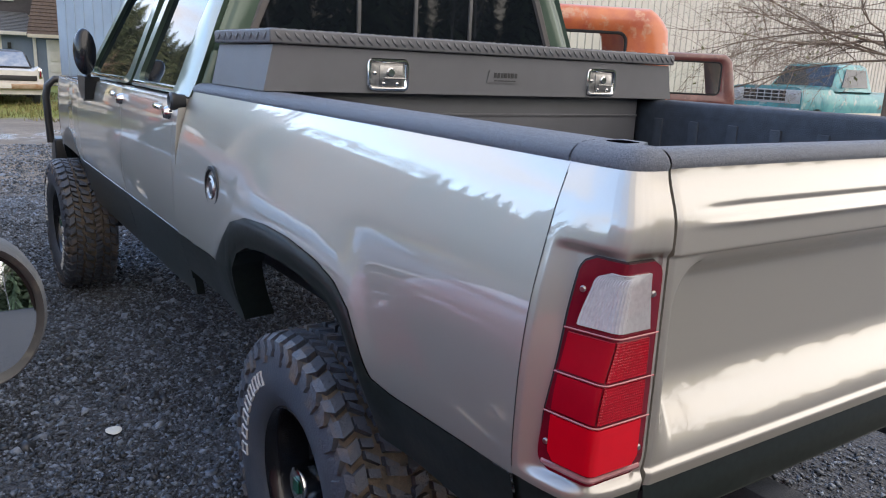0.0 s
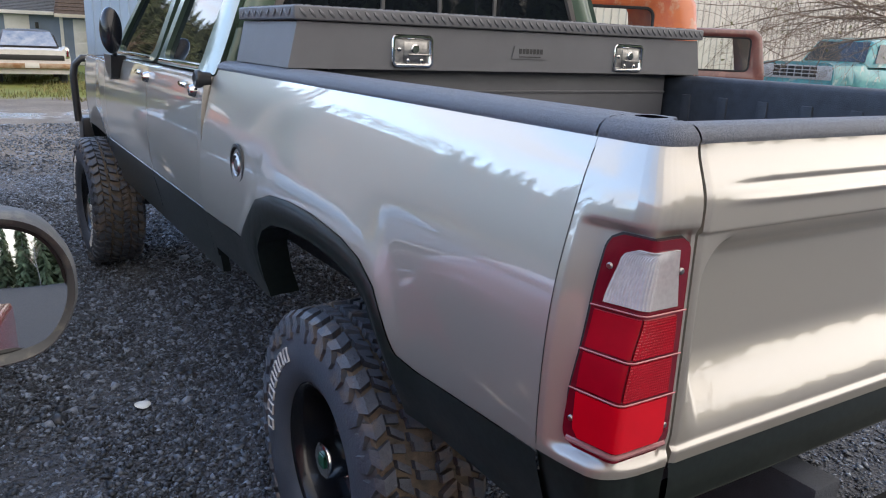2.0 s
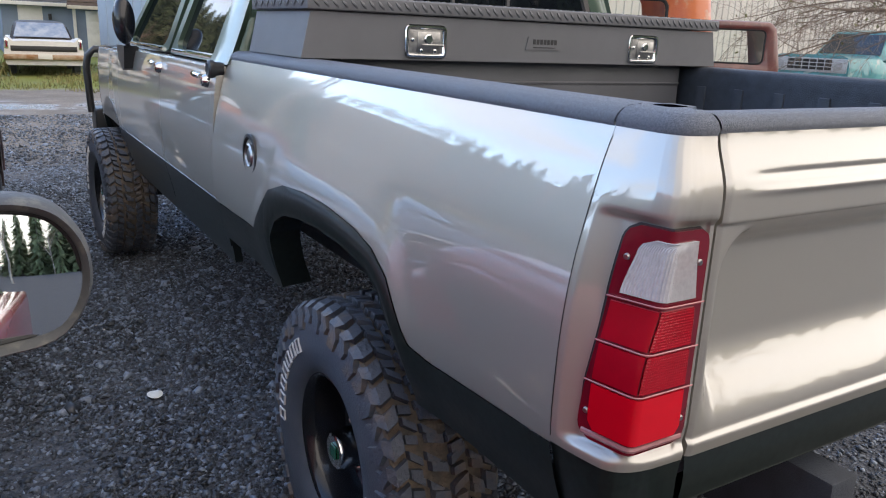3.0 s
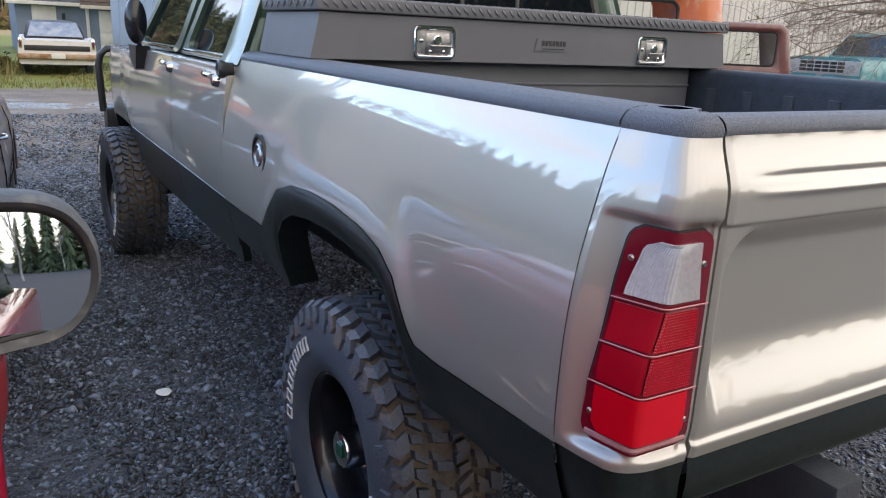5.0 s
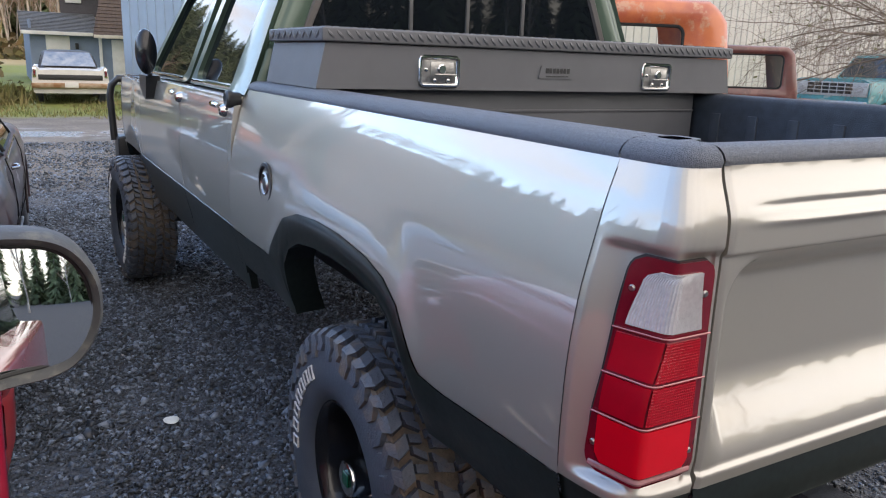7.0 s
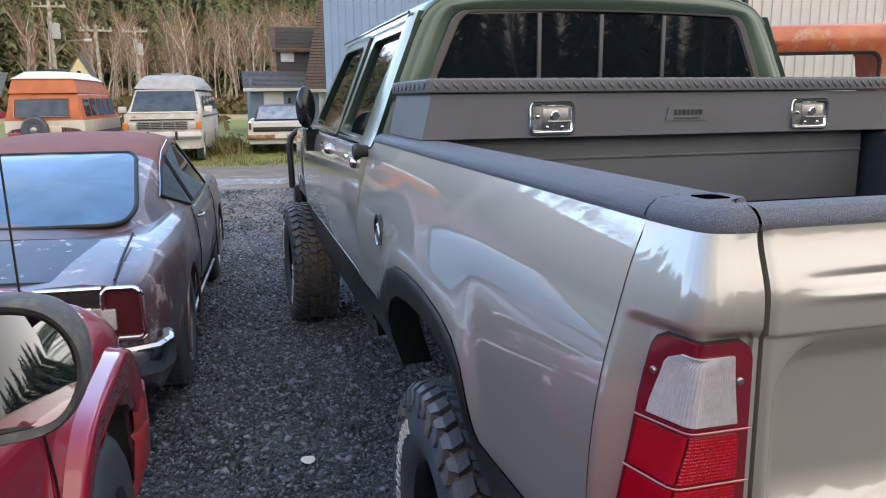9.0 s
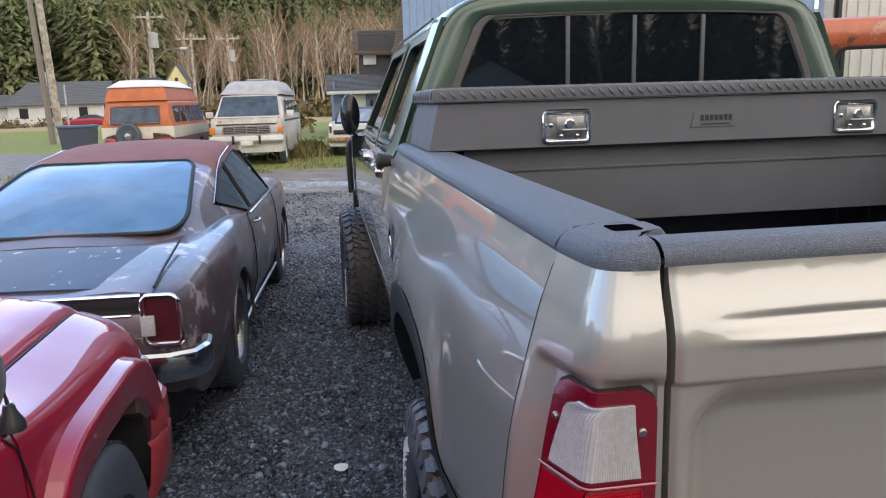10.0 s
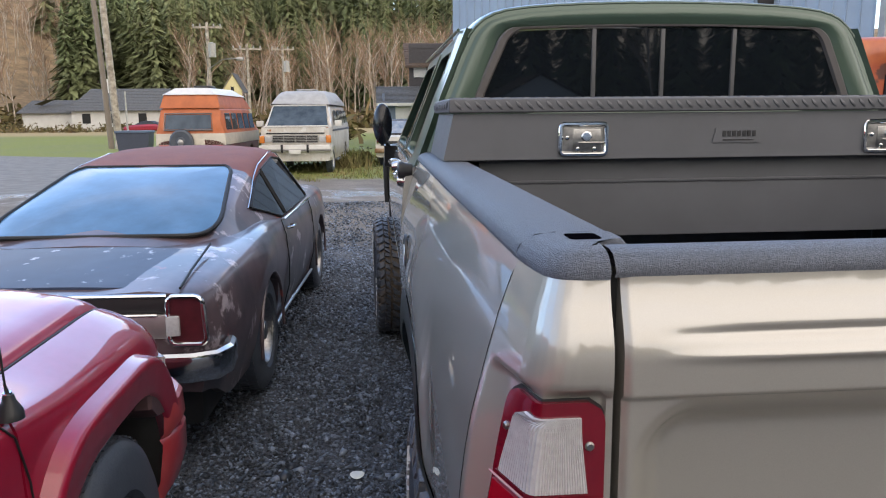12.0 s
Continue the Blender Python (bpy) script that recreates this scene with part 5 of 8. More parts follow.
    # side glass, right and left: quarter pane and door pane with bright edging
    for s in (1, -1):
        def sidept(y, v, out=0.0):
            pts = section(y)
            a, b = Vector(pts[4]), Vector(pts[7])
            p = a.lerp(b, v)
            return Vector((s * (p.x + 0.010 + out), y, p.y))
        for name, poly in (("quarter_glass", [(0.42, 0.35), (0.78, 0.10), (1.02, 0.05), (1.06, 0.92), (0.92, 0.92)]),
                           ("door_glass", [(1.07, 0.05), (1.6, 0.02), (1.95, 0.06), (2.26, 0.92), (1.10, 0.92)])):
            bm = bmesh.new()
            bm.faces.new([bm.verts.new(sidept(y, v)) for y, v in poly])
            bm.faces.new([bm.verts.new(sidept(y, v, -0.004)) for y, v in poly][::-1])
            pane = part(name, bm, M_DARKGLASS, cuda, "dark side glass", smooth=False)
            bm = bmesh.new()
            lp = [sidept(y, v, 0.002) for y, v in poly]
            add_tube(bm, lp + [lp[0]], 0.008, n=6, cap=False)
            part("window_edging", bm, M_BLACKGAP, pane, "dark window edging")
        bm = bmesh.new()
        add_tube(bm, [sidept(0.36, 0.3, 0.004)] + [sidept(y, v - 0.06, 0.006) for y, v in ((0.55, 0.22), (0.8, 0.06), (1.05, 0.0), (1.6, -0.02), (1.97, 0.02), (2.3, 0.9))], 0.004, n=6)
        part("drip_moulding", bm, M_CHROME, cuda, "thin chrome drip moulding")
        bm = bmesh.new()
        add_tube(bm, [sidept(y, 0.98, 0.012) for y in spread(0.9, 2.3, 8)], 0.008, n=6)
        part("belt_moulding", bm, M_CHROME, cuda, "thin chrome belt moulding")
        bm = bmesh.new()
        hw = lambda y: s * (smooth_table(width, y) * 0.985)
        add_tube(bm, [(hw(0.95) , 0.86, 0.83), (hw(0.95) + s * 0.035, 0.88, 0.835), (hw(0.95) + s * 0.035, 0.99, 0.835), (hw(0.95), 1.02, 0.83)], 0.010, n=8)
        part("door_handle", bm, M_CHROME, cuda, "chrome door handle")
        for yy in (0.78, 2.08):
            bm = bmesh.new()
            add_tube(bm, [(s * (smooth_table(width, yy) * f + 0.003), yy + o, z) for f, z, o in ((0.95, 0.90, 0.0), (0.985, 0.80, 0.0), (1.0, 0.62, 0.01), (0.99, 0.45, 0.03), (0.93, 0.28, 0.06))], 0.004, n=6)
            part("door_seam", bm, M_BLACKGAP, cuda)
        bm = bmesh.new()
        add_tube(bm, [(s * smooth_table(width, y) * 0.945, y, 0.262) for y in spread(0.42, 2.2, 6)], 0.012, n=8)
        part("sill_moulding", bm, M_STEEL, cuda, "dull bright sill moulding")
        for wy in (0.0, 2.66):
            bm = bmesh.new()
            add_tube(bm, [(s * (smooth_table(width, wy) * 0.985 + 0.004), wy + 0.365 * math.cos(radians(a)), 0.33 + 0.365 * math.sin(radians(a))) for a in range(-8, 189, 7)], 0.010, n=6)
            part("arch_lip", bm, M_CUDA, cuda)
            simple_wheel(cuda, s * 0.735, wy, 0.325 if wy else 0.345, 0.22, M_STEEL, 0.20, s)
    # deck lid, tail panel, lamps, bumper
    bm = bmesh.new()
    rows = []
    for y in spread(-1.10, -0.50, 10):
        rows.append([(x, y, smooth_table(centre, y) + 0.010 - 0.03 * (abs(x) / 0.66) ** 3) for x in spread(-0.66 - 0.02 * step(-0.6, -1.1, y), 0.66 + 0.02 * step(-0.6, -1.1, y), 15)])
    add_grid(bm, rows)
    for e in (rows[0], rows[-1], [r[0] for r in rows], [r[-1] for r in rows]):
        add_grid(bm, [e, [(p[0], p[1], p[2] - 0.02) for p in e]])
    lid_ = part("boot_lid", bm, M_DECK, cuda, "scuffed blue-black boot lid")
    for s in (-1, 1):
        bm = bmesh.new()
        add_tube(bm, [(s * 0.685, -1.14, 0.865), (s * 0.672, -0.9, 0.90), (s * 0.665, -0.52, 0.955)], 0.006, n=6)
        part("lid_gap", bm, M_BLACKGAP, lid_)
    bm = bmesh.new()
    add_box(bm, -0.655, 0.655, -1.185, -1.15, 0.765, 0.832, 0.006)
    part("tail_panel", bm, M_BLACKPLASTIC, cuda, "black recessed tail panel")
    bm = bmesh.new()
    add_box(bm, -0.64, 0.64, -1.20, -1.165, 0.655, 0.762, 0.008)
    part("tail_trim", bm, mat("brushed bright tail trim", (0.55, 0.55, 0.55), rough=0.35, metal=0.9, scale=8), cuda, "brushed metal tail trim")
    for s in (1, -1):
        bm = bmesh.new()
        o = [(u + (0.012 * (0.84 - v) / 0.2 if u > 0.7 else 0), v) for u, v in rounded(0.640, 0.788, 0.626, 0.840, 0.034, 5)]
        lp = [(s * u, -1.190, v) for u, v in o]
        add_tube(bm, lp + [lp[0]], 0.011, n=8, cap=False)
        if s > 0:
            add_tube(bm, [(-0.64, -1.188, 0.842), (0.64, -1.188, 0.842)], 0.011, n=8)
        add_tube(bm, [(s * 0.60, -1.205, 0.762), (0.0, -1.205, 0.762)], 0.008, n=8)
        part("lamp_surround", bm, M_CHROME, cuda, "chrome lamp surround")
        bm = bmesh.new()
        add_prism(bm, [(s * u, v) for u, v in o], -0.02, at=lambda u, v, w: (u, -1.165 + w, v))
        lp_ = part("tail_lamp", bm, mat("old dark red lens", (0.075, 0.010, 0.016), rough=0.35, var=0.3, scale=20), cuda, "dark red tail lamp", smooth=False)
        bm = bmesh.new()
        add_box(bm, min(s * 0.63, s * 0.69), max(s * 0.63, s * 0.69), -1.205, -1.18, 0.665, 0.755, 0.01)
        part("reversing_lamp", bm, M_WHITELENS, lp_, "clear reversing lamp in a chrome frame")
    bm = bmesh.new()
    path = [(-0.86, -0.98), (-0.875, -1.10), (-0.84, -1.20), (-0.74, -1.245), (-0.4, -1.265), (0, -1.27), (0.4, -1.265), (0.74, -1.245), (0.84, -1.20), (0.875, -1.10), (0.86, -0.98)]
    prof = [(0.03, 0.600), (0.0, 0.602), (-0.016, 0.59), (-0.022, 0.565), (-0.016, 0.535), (-0.022, 0.505), (-0.010, 0.475), (0.02, 0.465)]
    rows = []
    for i, (x, y) in enumerate(path):
        a, b = Vector(path[max(0, i - 1)]), Vector(path[min(len(path) - 1, i + 1)])
        d = (b - a).normalized()
        nrm = Vector((d.y, -d.x))
        rows.append([(x - nrm.x * o, y - nrm.y * o, z) for o, z in prof])
    add_grid(bm, rows)
    part("rear_bumper", bm, M_CHROME, cuda, "chrome rear bumper")
    bm = bmesh.new()
    add_box(bm, -0.70, 0.70, -1.15, -0.95, 0.42, 0.64, 0.04)
    part("rear_valance", bm, M_CUDA, cuda, "maroon rear valance")
    bm = bmesh.new()
    add_grid(bm, [[(x, 2.28 + 0.47 * f, 1.285 - 0.31 * f - 0.05 * (x / 0.62) ** 2 * (1 - f)) for x in spread(-0.57 - 0.06 * f, 0.57 + 0.06 * f, 9)] for f in (0, 0.5, 1)])
    part("windscreen", bm, M_DARKGLASS, cuda, "dark windscreen")


# the base colour carries the blue of the sky mirrored in this pane
M_SKYGLASS = mat("tinted back glass", (0.075, 0.17, 0.30), rough=0.12, var=0.35, scale=3, spec=0.35)
make_cuda()

# ---- the red compact off-roader ----
red = thing("red_car", "glossy red compact car with flared arches and grey door mirror", "car", at=(-2.615, 1.29, 0))


def make_red():
    # local frame: x = 0 in the middle, y = 0 just before the front axle
    AXLE, REAR, TYRE = -0.07, -2.45, 0.365
    wheels = [(REAR, 0.34)]
    crest = [(-3.1, 1.13), (-1.1, 1.10), (-0.75, 1.045), (-0.57, 1.013), (-0.3, 0.976), (0.1, 0.941), (0.34, 0.913), (0.46, 0.885), (0.55, 0.84), (0.62, 0.775)]
    width = [(-3.1, 0.78), (-2.0, 0.80), (-0.6, 0.805), (0.2, 0.805), (0.40, 0.798), (0.50, 0.78), (0.57, 0.75), (0.62, 0.70)]
    gap = [(-3.1, 1.14), (-1.1, 1.11), (-0.75, 1.06), (-0.4, 1.022), (0.0, 1.020), (0.28, 1.018), (0.40, 0.995), (0.50, 0.945), (0.57, 0.885), (0.62, 0.80)]
    rise = [(-3.1, 0.9), (0.30, 1.0), (0.385, 0.75), (0.45, 0.35), (0.52, 0.1), (0.62, 0.05)]
    def arch(phi, c, half, top, n):
        """A flat-topped wheel arch: a place on its outline, 0 at the front foot, 180 at the back one."""
        a = radians(phi)
        u = math.copysign(abs(math.cos(a)) ** (2 / n), math.cos(a))
        return c + half * u, 0.33 + (top - 0.33) * math.sin(a)
    lip = lambda phi: arch(phi, -0.075, 0.56, 0.912, 4.5)
    mouth = lambda phi: arch(phi, -0.060, 0.47, 0.795, 4.0)
    def arch_base(y, base):
        d = abs(y + 0.060) / 0.47
        return max(base, 0.33 + 0.465 * math.sqrt(1 - d ** 4) - 0.004) if d < 1 else base
    def section(y, zb):
        w, zs, zg, k = smooth_table(width, y), smooth_table(crest, y), smooth_table(gap, y), smooth_table(rise, y)
        e = w / 0.805
        pts = [(x * e, zg + h * k) for x, h in ((0.0, 0.090), (0.20, 0.086), (0.39, 0.075), (0.47, 0.065), (0.546, 0.050), (0.588, 0.041), (0.618, 0.027), (0.634, 0.008), (0.640, -0.012))]
        pts += [(0.650 * e, zg - 0.012), (0.656 * e, zg + 0.001), (0.69 * e, zg + (zs - zg) * 0.12), (0.735 * e, zg + (zs - zg) * 0.36), (0.768 * e, zg + (zs - zg) * 0.66), (0.790 * e, zs), (0.801 * e, zs - 0.030), (w, zs - 0.070)]
        for f in (0.25, 0.5, 0.8, 1.0):
            z = (zs - 0.07) + (zb - (zs - 0.07)) * f
            pts.append((w + 0.006 * math.sin(math.pi * f), z))
        pts.append((pts[-1][0] - 0.06, zb + 0.003))
        return pts
    def shell(name, y0, y1, n, label):
        bm = bmesh.new()
        ys = set(ys_for(y0, y1, n, [q for q in wheels if y0 < q[0] < y1], 0.40))
        ys |= {round(y, 4) for y in (mouth(a)[0] for a in range(0, 181, 4)) if y0 < y < y1}
        st = []
        for y in sorted(ys):
            zs = smooth_table(crest, y)
            zb = arch_base(y, 0.32 + 0.38 * step(0.20, 0.30, y)) if y > -1 else arch_bottom(y, 0.32, wheels, 0.395)
            st.append((y, section(y, min(zs - 0.10, zb))))
        loft(bm, st)
        return part(name, bm, M_RED, red, label, sharp=70)
    shell("wing", -0.545, 0.62, 44, "red front wings and bonnet with cloudy reflections")
    for s in (1, -1):
        bm = bmesh.new()
        add_tube(bm, [(s * 0.645 * smooth_table(width, y) / 0.805, y, smooth_table(gap, y) - 0.004) for y in spread(-0.54, 0.42, 18)], 0.0055, n=6)
        part("bonnet_gap", bm, M_BLACKGAP, red)
    shell("side", -3.1, -0.555, 26, "red doors and rear side")
    for s in (1, -1):
        # moulded lip round the front arch
        bm = bmesh.new()
        rows = []
        for phi in range(14, 181, 2):
            (ya, za), (yb, zb) = lip(phi), mouth(phi)
            rows.append([(s * x, ya + (yb - ya) * f, za + (zb - za) * f) for x, f in
                         ((0.797, -0.05), (0.806, 0.0), (0.834, 0.03), (0.848, 0.09), (0.853, 0.18), (0.850, 0.30), (0.846, 0.60), (0.842, 0.90), (0.836, 1.0), (0.826, 1.02))])
        add_grid(bm, rows)
        part("arch_flare", bm, M_RED, red, "red moulded arch lip", sharp=120)
        bm = bmesh.new()
        rows = []
        for phi in range(0, 181, 6):
            y, z = mouth(phi)
            rows.append([(s * x, y, z + o) for x, o in ((0.80, 0.004), (0.62, 0.02), (0.46, 0.03))] + [(s * 0.46, -0.06, 0.34)])
        add_grid(bm, rows)
        part("arch_liner", bm, mat("grey arch liner", (0.060, 0.062, 0.062), rough=0.75, scale=9), red, "grey plastic arch liner")
        bm = bmesh.new()
        add_prism(bm, [(0.20, 0.775), (0.36, 0.775), (0.415, 0.69), (0.40, 0.65), (0.25, 0.685), (0.195, 0.73)], 0.09, at=lambda u, v, w: (s * (0.745 + w), u, v), inset=0.01)
        part("liner_end", bm, mat("dull maroon plastic", (0.085, 0.045, 0.048), rough=0.6, scale=14), red, "dull plastic end of the arch liner")
        simple_wheel(red, s * 0.715, AXLE, TYRE, 0.22, M_STEEL, 0.20, s)
        simple_wheel(red, s * 0.70, REAR, 0.345, 0.21, M_STEEL, 0.19, s)
        # wrap-round bumper end
        bm = bmesh.new()
        rows = []
        for k, (x, y) in enumerate(((0.815, 0.35), (0.836, 0.385), (0.842, 0.44), (0.832, 0.52), (0.79, 0.60), (0.66, 0.675), (0.3, 0.72), (0.0, 0.73))):
            d = Vector((x, y - 0.2)).normalized()
            back = 0.10 if k < 2 else 0.0
            rows.append([(s * (x + d.x * o), y + d.y * o - back * (0.68 - z) / 0.2, z) for o, z in ((-0.03, 0.688), (0.0, 0.692), (0.012, 0.68), (0.016, 0.60), (0.004, 0.585), (0.016, 0.57), (0.014, 0.47), (-0.01, 0.40), (-0.06, 0.39))])
        add_grid(bm, rows)
        part("front_bumper", bm, M_REDFADE, red, "faded red plastic bumper")
        bm = bmesh.new()
        add_prism(bm, [(0.46, 0.765), (0.575, 0.765), (0.60, 0.70), (0.47, 0.70)], 0.024, at=lambda u, v, w: (s * (0.786 + w - 0.56 * max(0, u - 0.46)), u, v), inset=0.006)
        mk = part("corner_lamp", bm, mat("amber lamp plastic", (0.55, 0.14, 0.02), rough=0.15, coat=0.8), red, "amber corner lamp")
        bm = bmesh.new()
        add_prism(bm, [(0.46, 0.812), (0.555, 0.806), (0.575, 0.77), (0.46, 0.77)], 0.026, at=lambda u, v, w: (s * (0.786 + w - 0.56 * max(0, u - 0.46)), u, v), inset=0.006)
        part("clear_lens", bm, M_WHITELENS, mk, "clear upper lens")
        bm = bmesh.new()
        add_tube(bm, [(s * x, y, z) for x, y, z in ((0.70, -0.61, 1.038), (0.765, -0.605, 1.028), (0.793, -0.59, 1.012), (0.806, -0.565, 0.98), (0.8075, -0.548, 0.93), (0.809, -0.53, 0.87), (0.811, -0.515, 0.70), (0.811, -0.515, 0.35))], 0.0025, n=6)
        part("door_gap", bm, M_BLACKGAP, red)
    # cabin
    bm = bmesh.new()
    st = []
    for y, zr, wt_ in ((-3.0, 1.35, 0.60), (-2.7, 1.60, 0.60), (-1.4, 1.66, 0.60), (-1.05, 1.60, 0.59), (-0.55, 1.07, 0.66)):
        st.append((y, [(0, zr), (wt_ * 0.6, zr - 0.01), (wt_ * 0.92, zr - 0.04), (wt_, zr - 0.09), (0.69, 1.02), (0.70, 1.0)]))
    loft(bm, st)
    part("cabin", bm, M_DARKGLASS, red, "dark glazed cabin", sharp=40)
    bm = bmesh.new()
    loft(bm, [(y, [(0, 1.668), (0.36, 1.66), (0.56, 1.63), (0.605, 1.585), (0.612, 1.56)]) for y in spread(-2.7, -1.15, 5)])
    part("roof_panel", bm, M_RED, red, "red roof")
    # antenna on the right wing
    bm = bmesh.new()
    add_lathe(bm, [(1.018, 0.026), (1.035, 0.024), (1.055, 0.013), (1.068, 0.010), (1.070, 0.0)], (0.80, -0.560, 0), "z", 16)
    ant = part("antenna", bm, M_BLACKPLASTIC, red, "black whip antenna")
    bm = bmesh.new()
    add_tube(bm, [(0.80, -0.560, 1.06), (0.798, -0.565, 1.09), (0.792, -0.595, 1.75)], [0.006, 0.0025, 0.0016], n=8)
    part("antenna_rod", bm, M_BLACKPLASTIC, ant)
    bm = bmesh.new()
    add_tube(bm, [(0.7997, -0.561, 1.066), (0.7992, -0.562, 1.073)], 0.0085, n=12)
    part("antenna_collar", bm, M_CHROME, ant, "chrome collar")
    # door mirror: thick weathered shell open to the rear, with real mirror glass
    mz, my = 1.272, -1.085
    shape = [(0.775, -0.075), (0.86, -0.088), (0.915, -0.075), (0.945, -0.03), (0.948, 0.02), (0.930, 0.06), (0.90, 0.083), (0.85, 0.092), (0.775, 0.090)]
    shape = [(0.044 + u, v) for u, v in shape]
    outline = []
    for k in range(len(shape)):
        a, b, c, d = shape[k - 1], shape[k], shape[(k + 1) % len(shape)], shape[(k + 2) % len(shape)]
        for q in range(5):
            t = q / 5
            outline.append(tuple(0.5 * ((2 * b[i]) + (-a[i] + c[i]) * t + (2 * a[i] - 5 * b[i] + 4 * c[i] - d[i]) * t * t + (-a[i] + 3 * b[i] - 3 * c[i] + d[i]) * t ** 3) for i in (0, 1)))
    cu = sum(p[0] for p in outline) / len(outline)
    def ring(f, y):
        return [(cu + (u - cu) * f, my + y + 0.10 * (u - cu), mz + v * f) for u, v in outline]
    bm = bmesh.new()
    add_grid(bm, [ring(0.80, 0.022), ring(0.83, 0.006), ring(0.86, 0.0), ring(0.93, -0.004), ring(0.985, 0.006), ring(1.0, 0.022), ring(0.98, 0.05), ring(0.86, 0.09), ring(0.6, 0.115), ring(0.2, 0.122)], close=True)
    shell_ = part("door_mirror", bm, M_GREYPLASTIC, red, "weathered grey door mirror shell with lichen specks")
    bm = bmesh.new()
    # the glass is convex, tipped up a little
    rings_ = []
    for f in (0.845, 0.72, 0.58, 0.42, 0.26, 0.1):
        rings_.append([(u, my + 0.016 + 0.14 * (w - mz) - 0.05 * (u - cu) + ((u - cu) ** 2 + (w - mz) ** 2) / 2.6, w) for u, _, w in ring(f, 0)])
    vs = add_grid(bm, rings_, close=True)
    bm.faces.new(vs[-1])
    part("mirror_glass", bm, mat("mirror", (0.60, 0.63, 0.65), rough=0.015, metal=1.0, var=0.03, scale=3), shell_, "convex mirror glass")
    bm = bmesh.new()
    lp = ring(0.815, 0.010)
    add_tube(bm, [Vector(p) for p in lp] + [Vector(lp[0])], 0.0035, n=6, cap=False)
    part("glass_gasket", bm, M_BLACKGAP, shell_)
    bm = bmesh.new()
    add_box(bm, 0.70, 0.86, my + 0.03, my + 0.09, mz - 0.06, mz + 0.05, 0.015)
    part("mirror_arm", bm, M_GREYPLASTIC, shell_)


make_red()

# ---- vans and old cars farther off ----
def rub(parent, pts, r, m, name="trim", label="", n=6, closed=False):
    bm = bmesh.new()
    pts = [Vector(p) for p in pts]
    add_tube(bm, pts + ([pts[0]] if closed else []), r, n=n, cap=not closed)
    return part(name, bm, m, parent, label)


def slab(parent, name, x0, x1, y0, y1, z0, z1, m, bevel=0.01, label=""):
    bm = bmesh.new()
    add_box(bm, x0, x1, y0, y1, z0, z1, bevel)
    return part(name, bm, m, parent, label)


def pane_poly(parent, name, pts, m, thick, label=""):
    """A flat pane from its corners, given some depth along a vector."""
    bm = bmesh.new()
    a = [bm.verts.new(p) for p in pts]
    b = [bm.verts.new(Vector(p) + Vector(thick)) for p in pts]
    bm.faces.new(a)
    bm.faces.new(b[::-1])
    for k in range(len(pts)):
        bm.faces.new((a[k], a[(k + 1) % len(pts)], b[(k + 1) % len(pts)], b[k]))
    return part(name, bm, m, parent, label, smooth=False)


M_RUSTWHITE = patchy("rusty white paint", (0.60, 0.58, 0.54), (0.50, 0.46, 0.40), (0.66, 0.65, 0.62), (0.34, 0.15, 0.05))
M_VANGLASS = mat("van glass", (0.035, 0.05, 0.065), rough=0.05, var=0.4, scale=2, spec=0.8)
M_GREYROOF = mat("grey fibreglass roof", (0.40, 0.40, 0.39), rough=0.6, var=0.2, scale=5)
M_AMBER = mat("amber lens", (0.62, 0.20, 0.03), rough=0.2, coat=0.6)
M_NAVY = mat("dark side stripe", (0.05, 0.06, 0.085), rough=0.4)


def van_shell(parent, length, w, z0, belt, roof, m_low, m_up, nose=0.0, rake=0.3, front=True):
    """A box van, nose towards -y (y = 0 at the front face); split at the belt so that each colour is a part."""
    def sec(y, lo, hi, tum):
        pts = []
        n = 9
        for k in range(n):
            z = lo + (hi - lo) * k / (n - 1)
            pts.append((w * (1 - tum * step(belt - 0.1, roof, z)), z))
        return pts[::-1]
    bm = bmesh.new()
    rows = []
    wheels = [(0.75, 0.34), (length - 1.15, 0.34)]
    for y in ys_for(0.0, length, 30, wheels, 0.40):
        zb = arch_bottom(y, z0, wheels, 0.40)
        e = step(0, 0.08, y) * step(length, length - 0.08, y)
        rows.append((y, [(0, belt)] + [(w * (0.95 + 0.05 * e) * k, z) for k, z in ((0.97, belt), (0.995, belt - 0.05), (1.0, (belt + zb) / 2), (0.985, zb + 0.02), (0.94, zb))]))
    loft(bm, rows)
    low = part("lower_body", bm, m_low, parent, sharp=40)
    bm = bmesh.new()
    rows = []
    for y in [nose, nose + 0.02, nose + 0.1, nose + 0.3] + spread(nose + 0.6, length - 0.15, 8) + [length - 0.05, length]:
        f = step(nose, nose + 0.9, y) if rake else 1
        top = belt + (roof - belt) * (min(1, (y - nose) / rake) if rake else 1) ** 0.9
        top = max(belt + 0.02, min(top, roof - 0.10 * step(length - 0.2, length, y)))
        tum = 0.12 * (top - belt) / (roof - belt)
        rows.append((y, [(0, top), (w * (0.55), top - 0.006), (w * (0.90 - tum), top - 0.04), (w * (0.955 - tum), top - 0.11 * min(1, (top - belt) / 0.3)), (w * 0.97, belt + 0.01), (w * 0.97, belt - 0.01)]))
    loft(bm, rows)
    up = part("upper_body", bm, m_up, parent, sharp=40)
    for wy, _ in wheels:
        for s in (1, -1):
            simple_wheel(parent, s * (w - 0.14), wy, 0.34, 0.2, M_WHITE, 0.20, s)
    return low, up


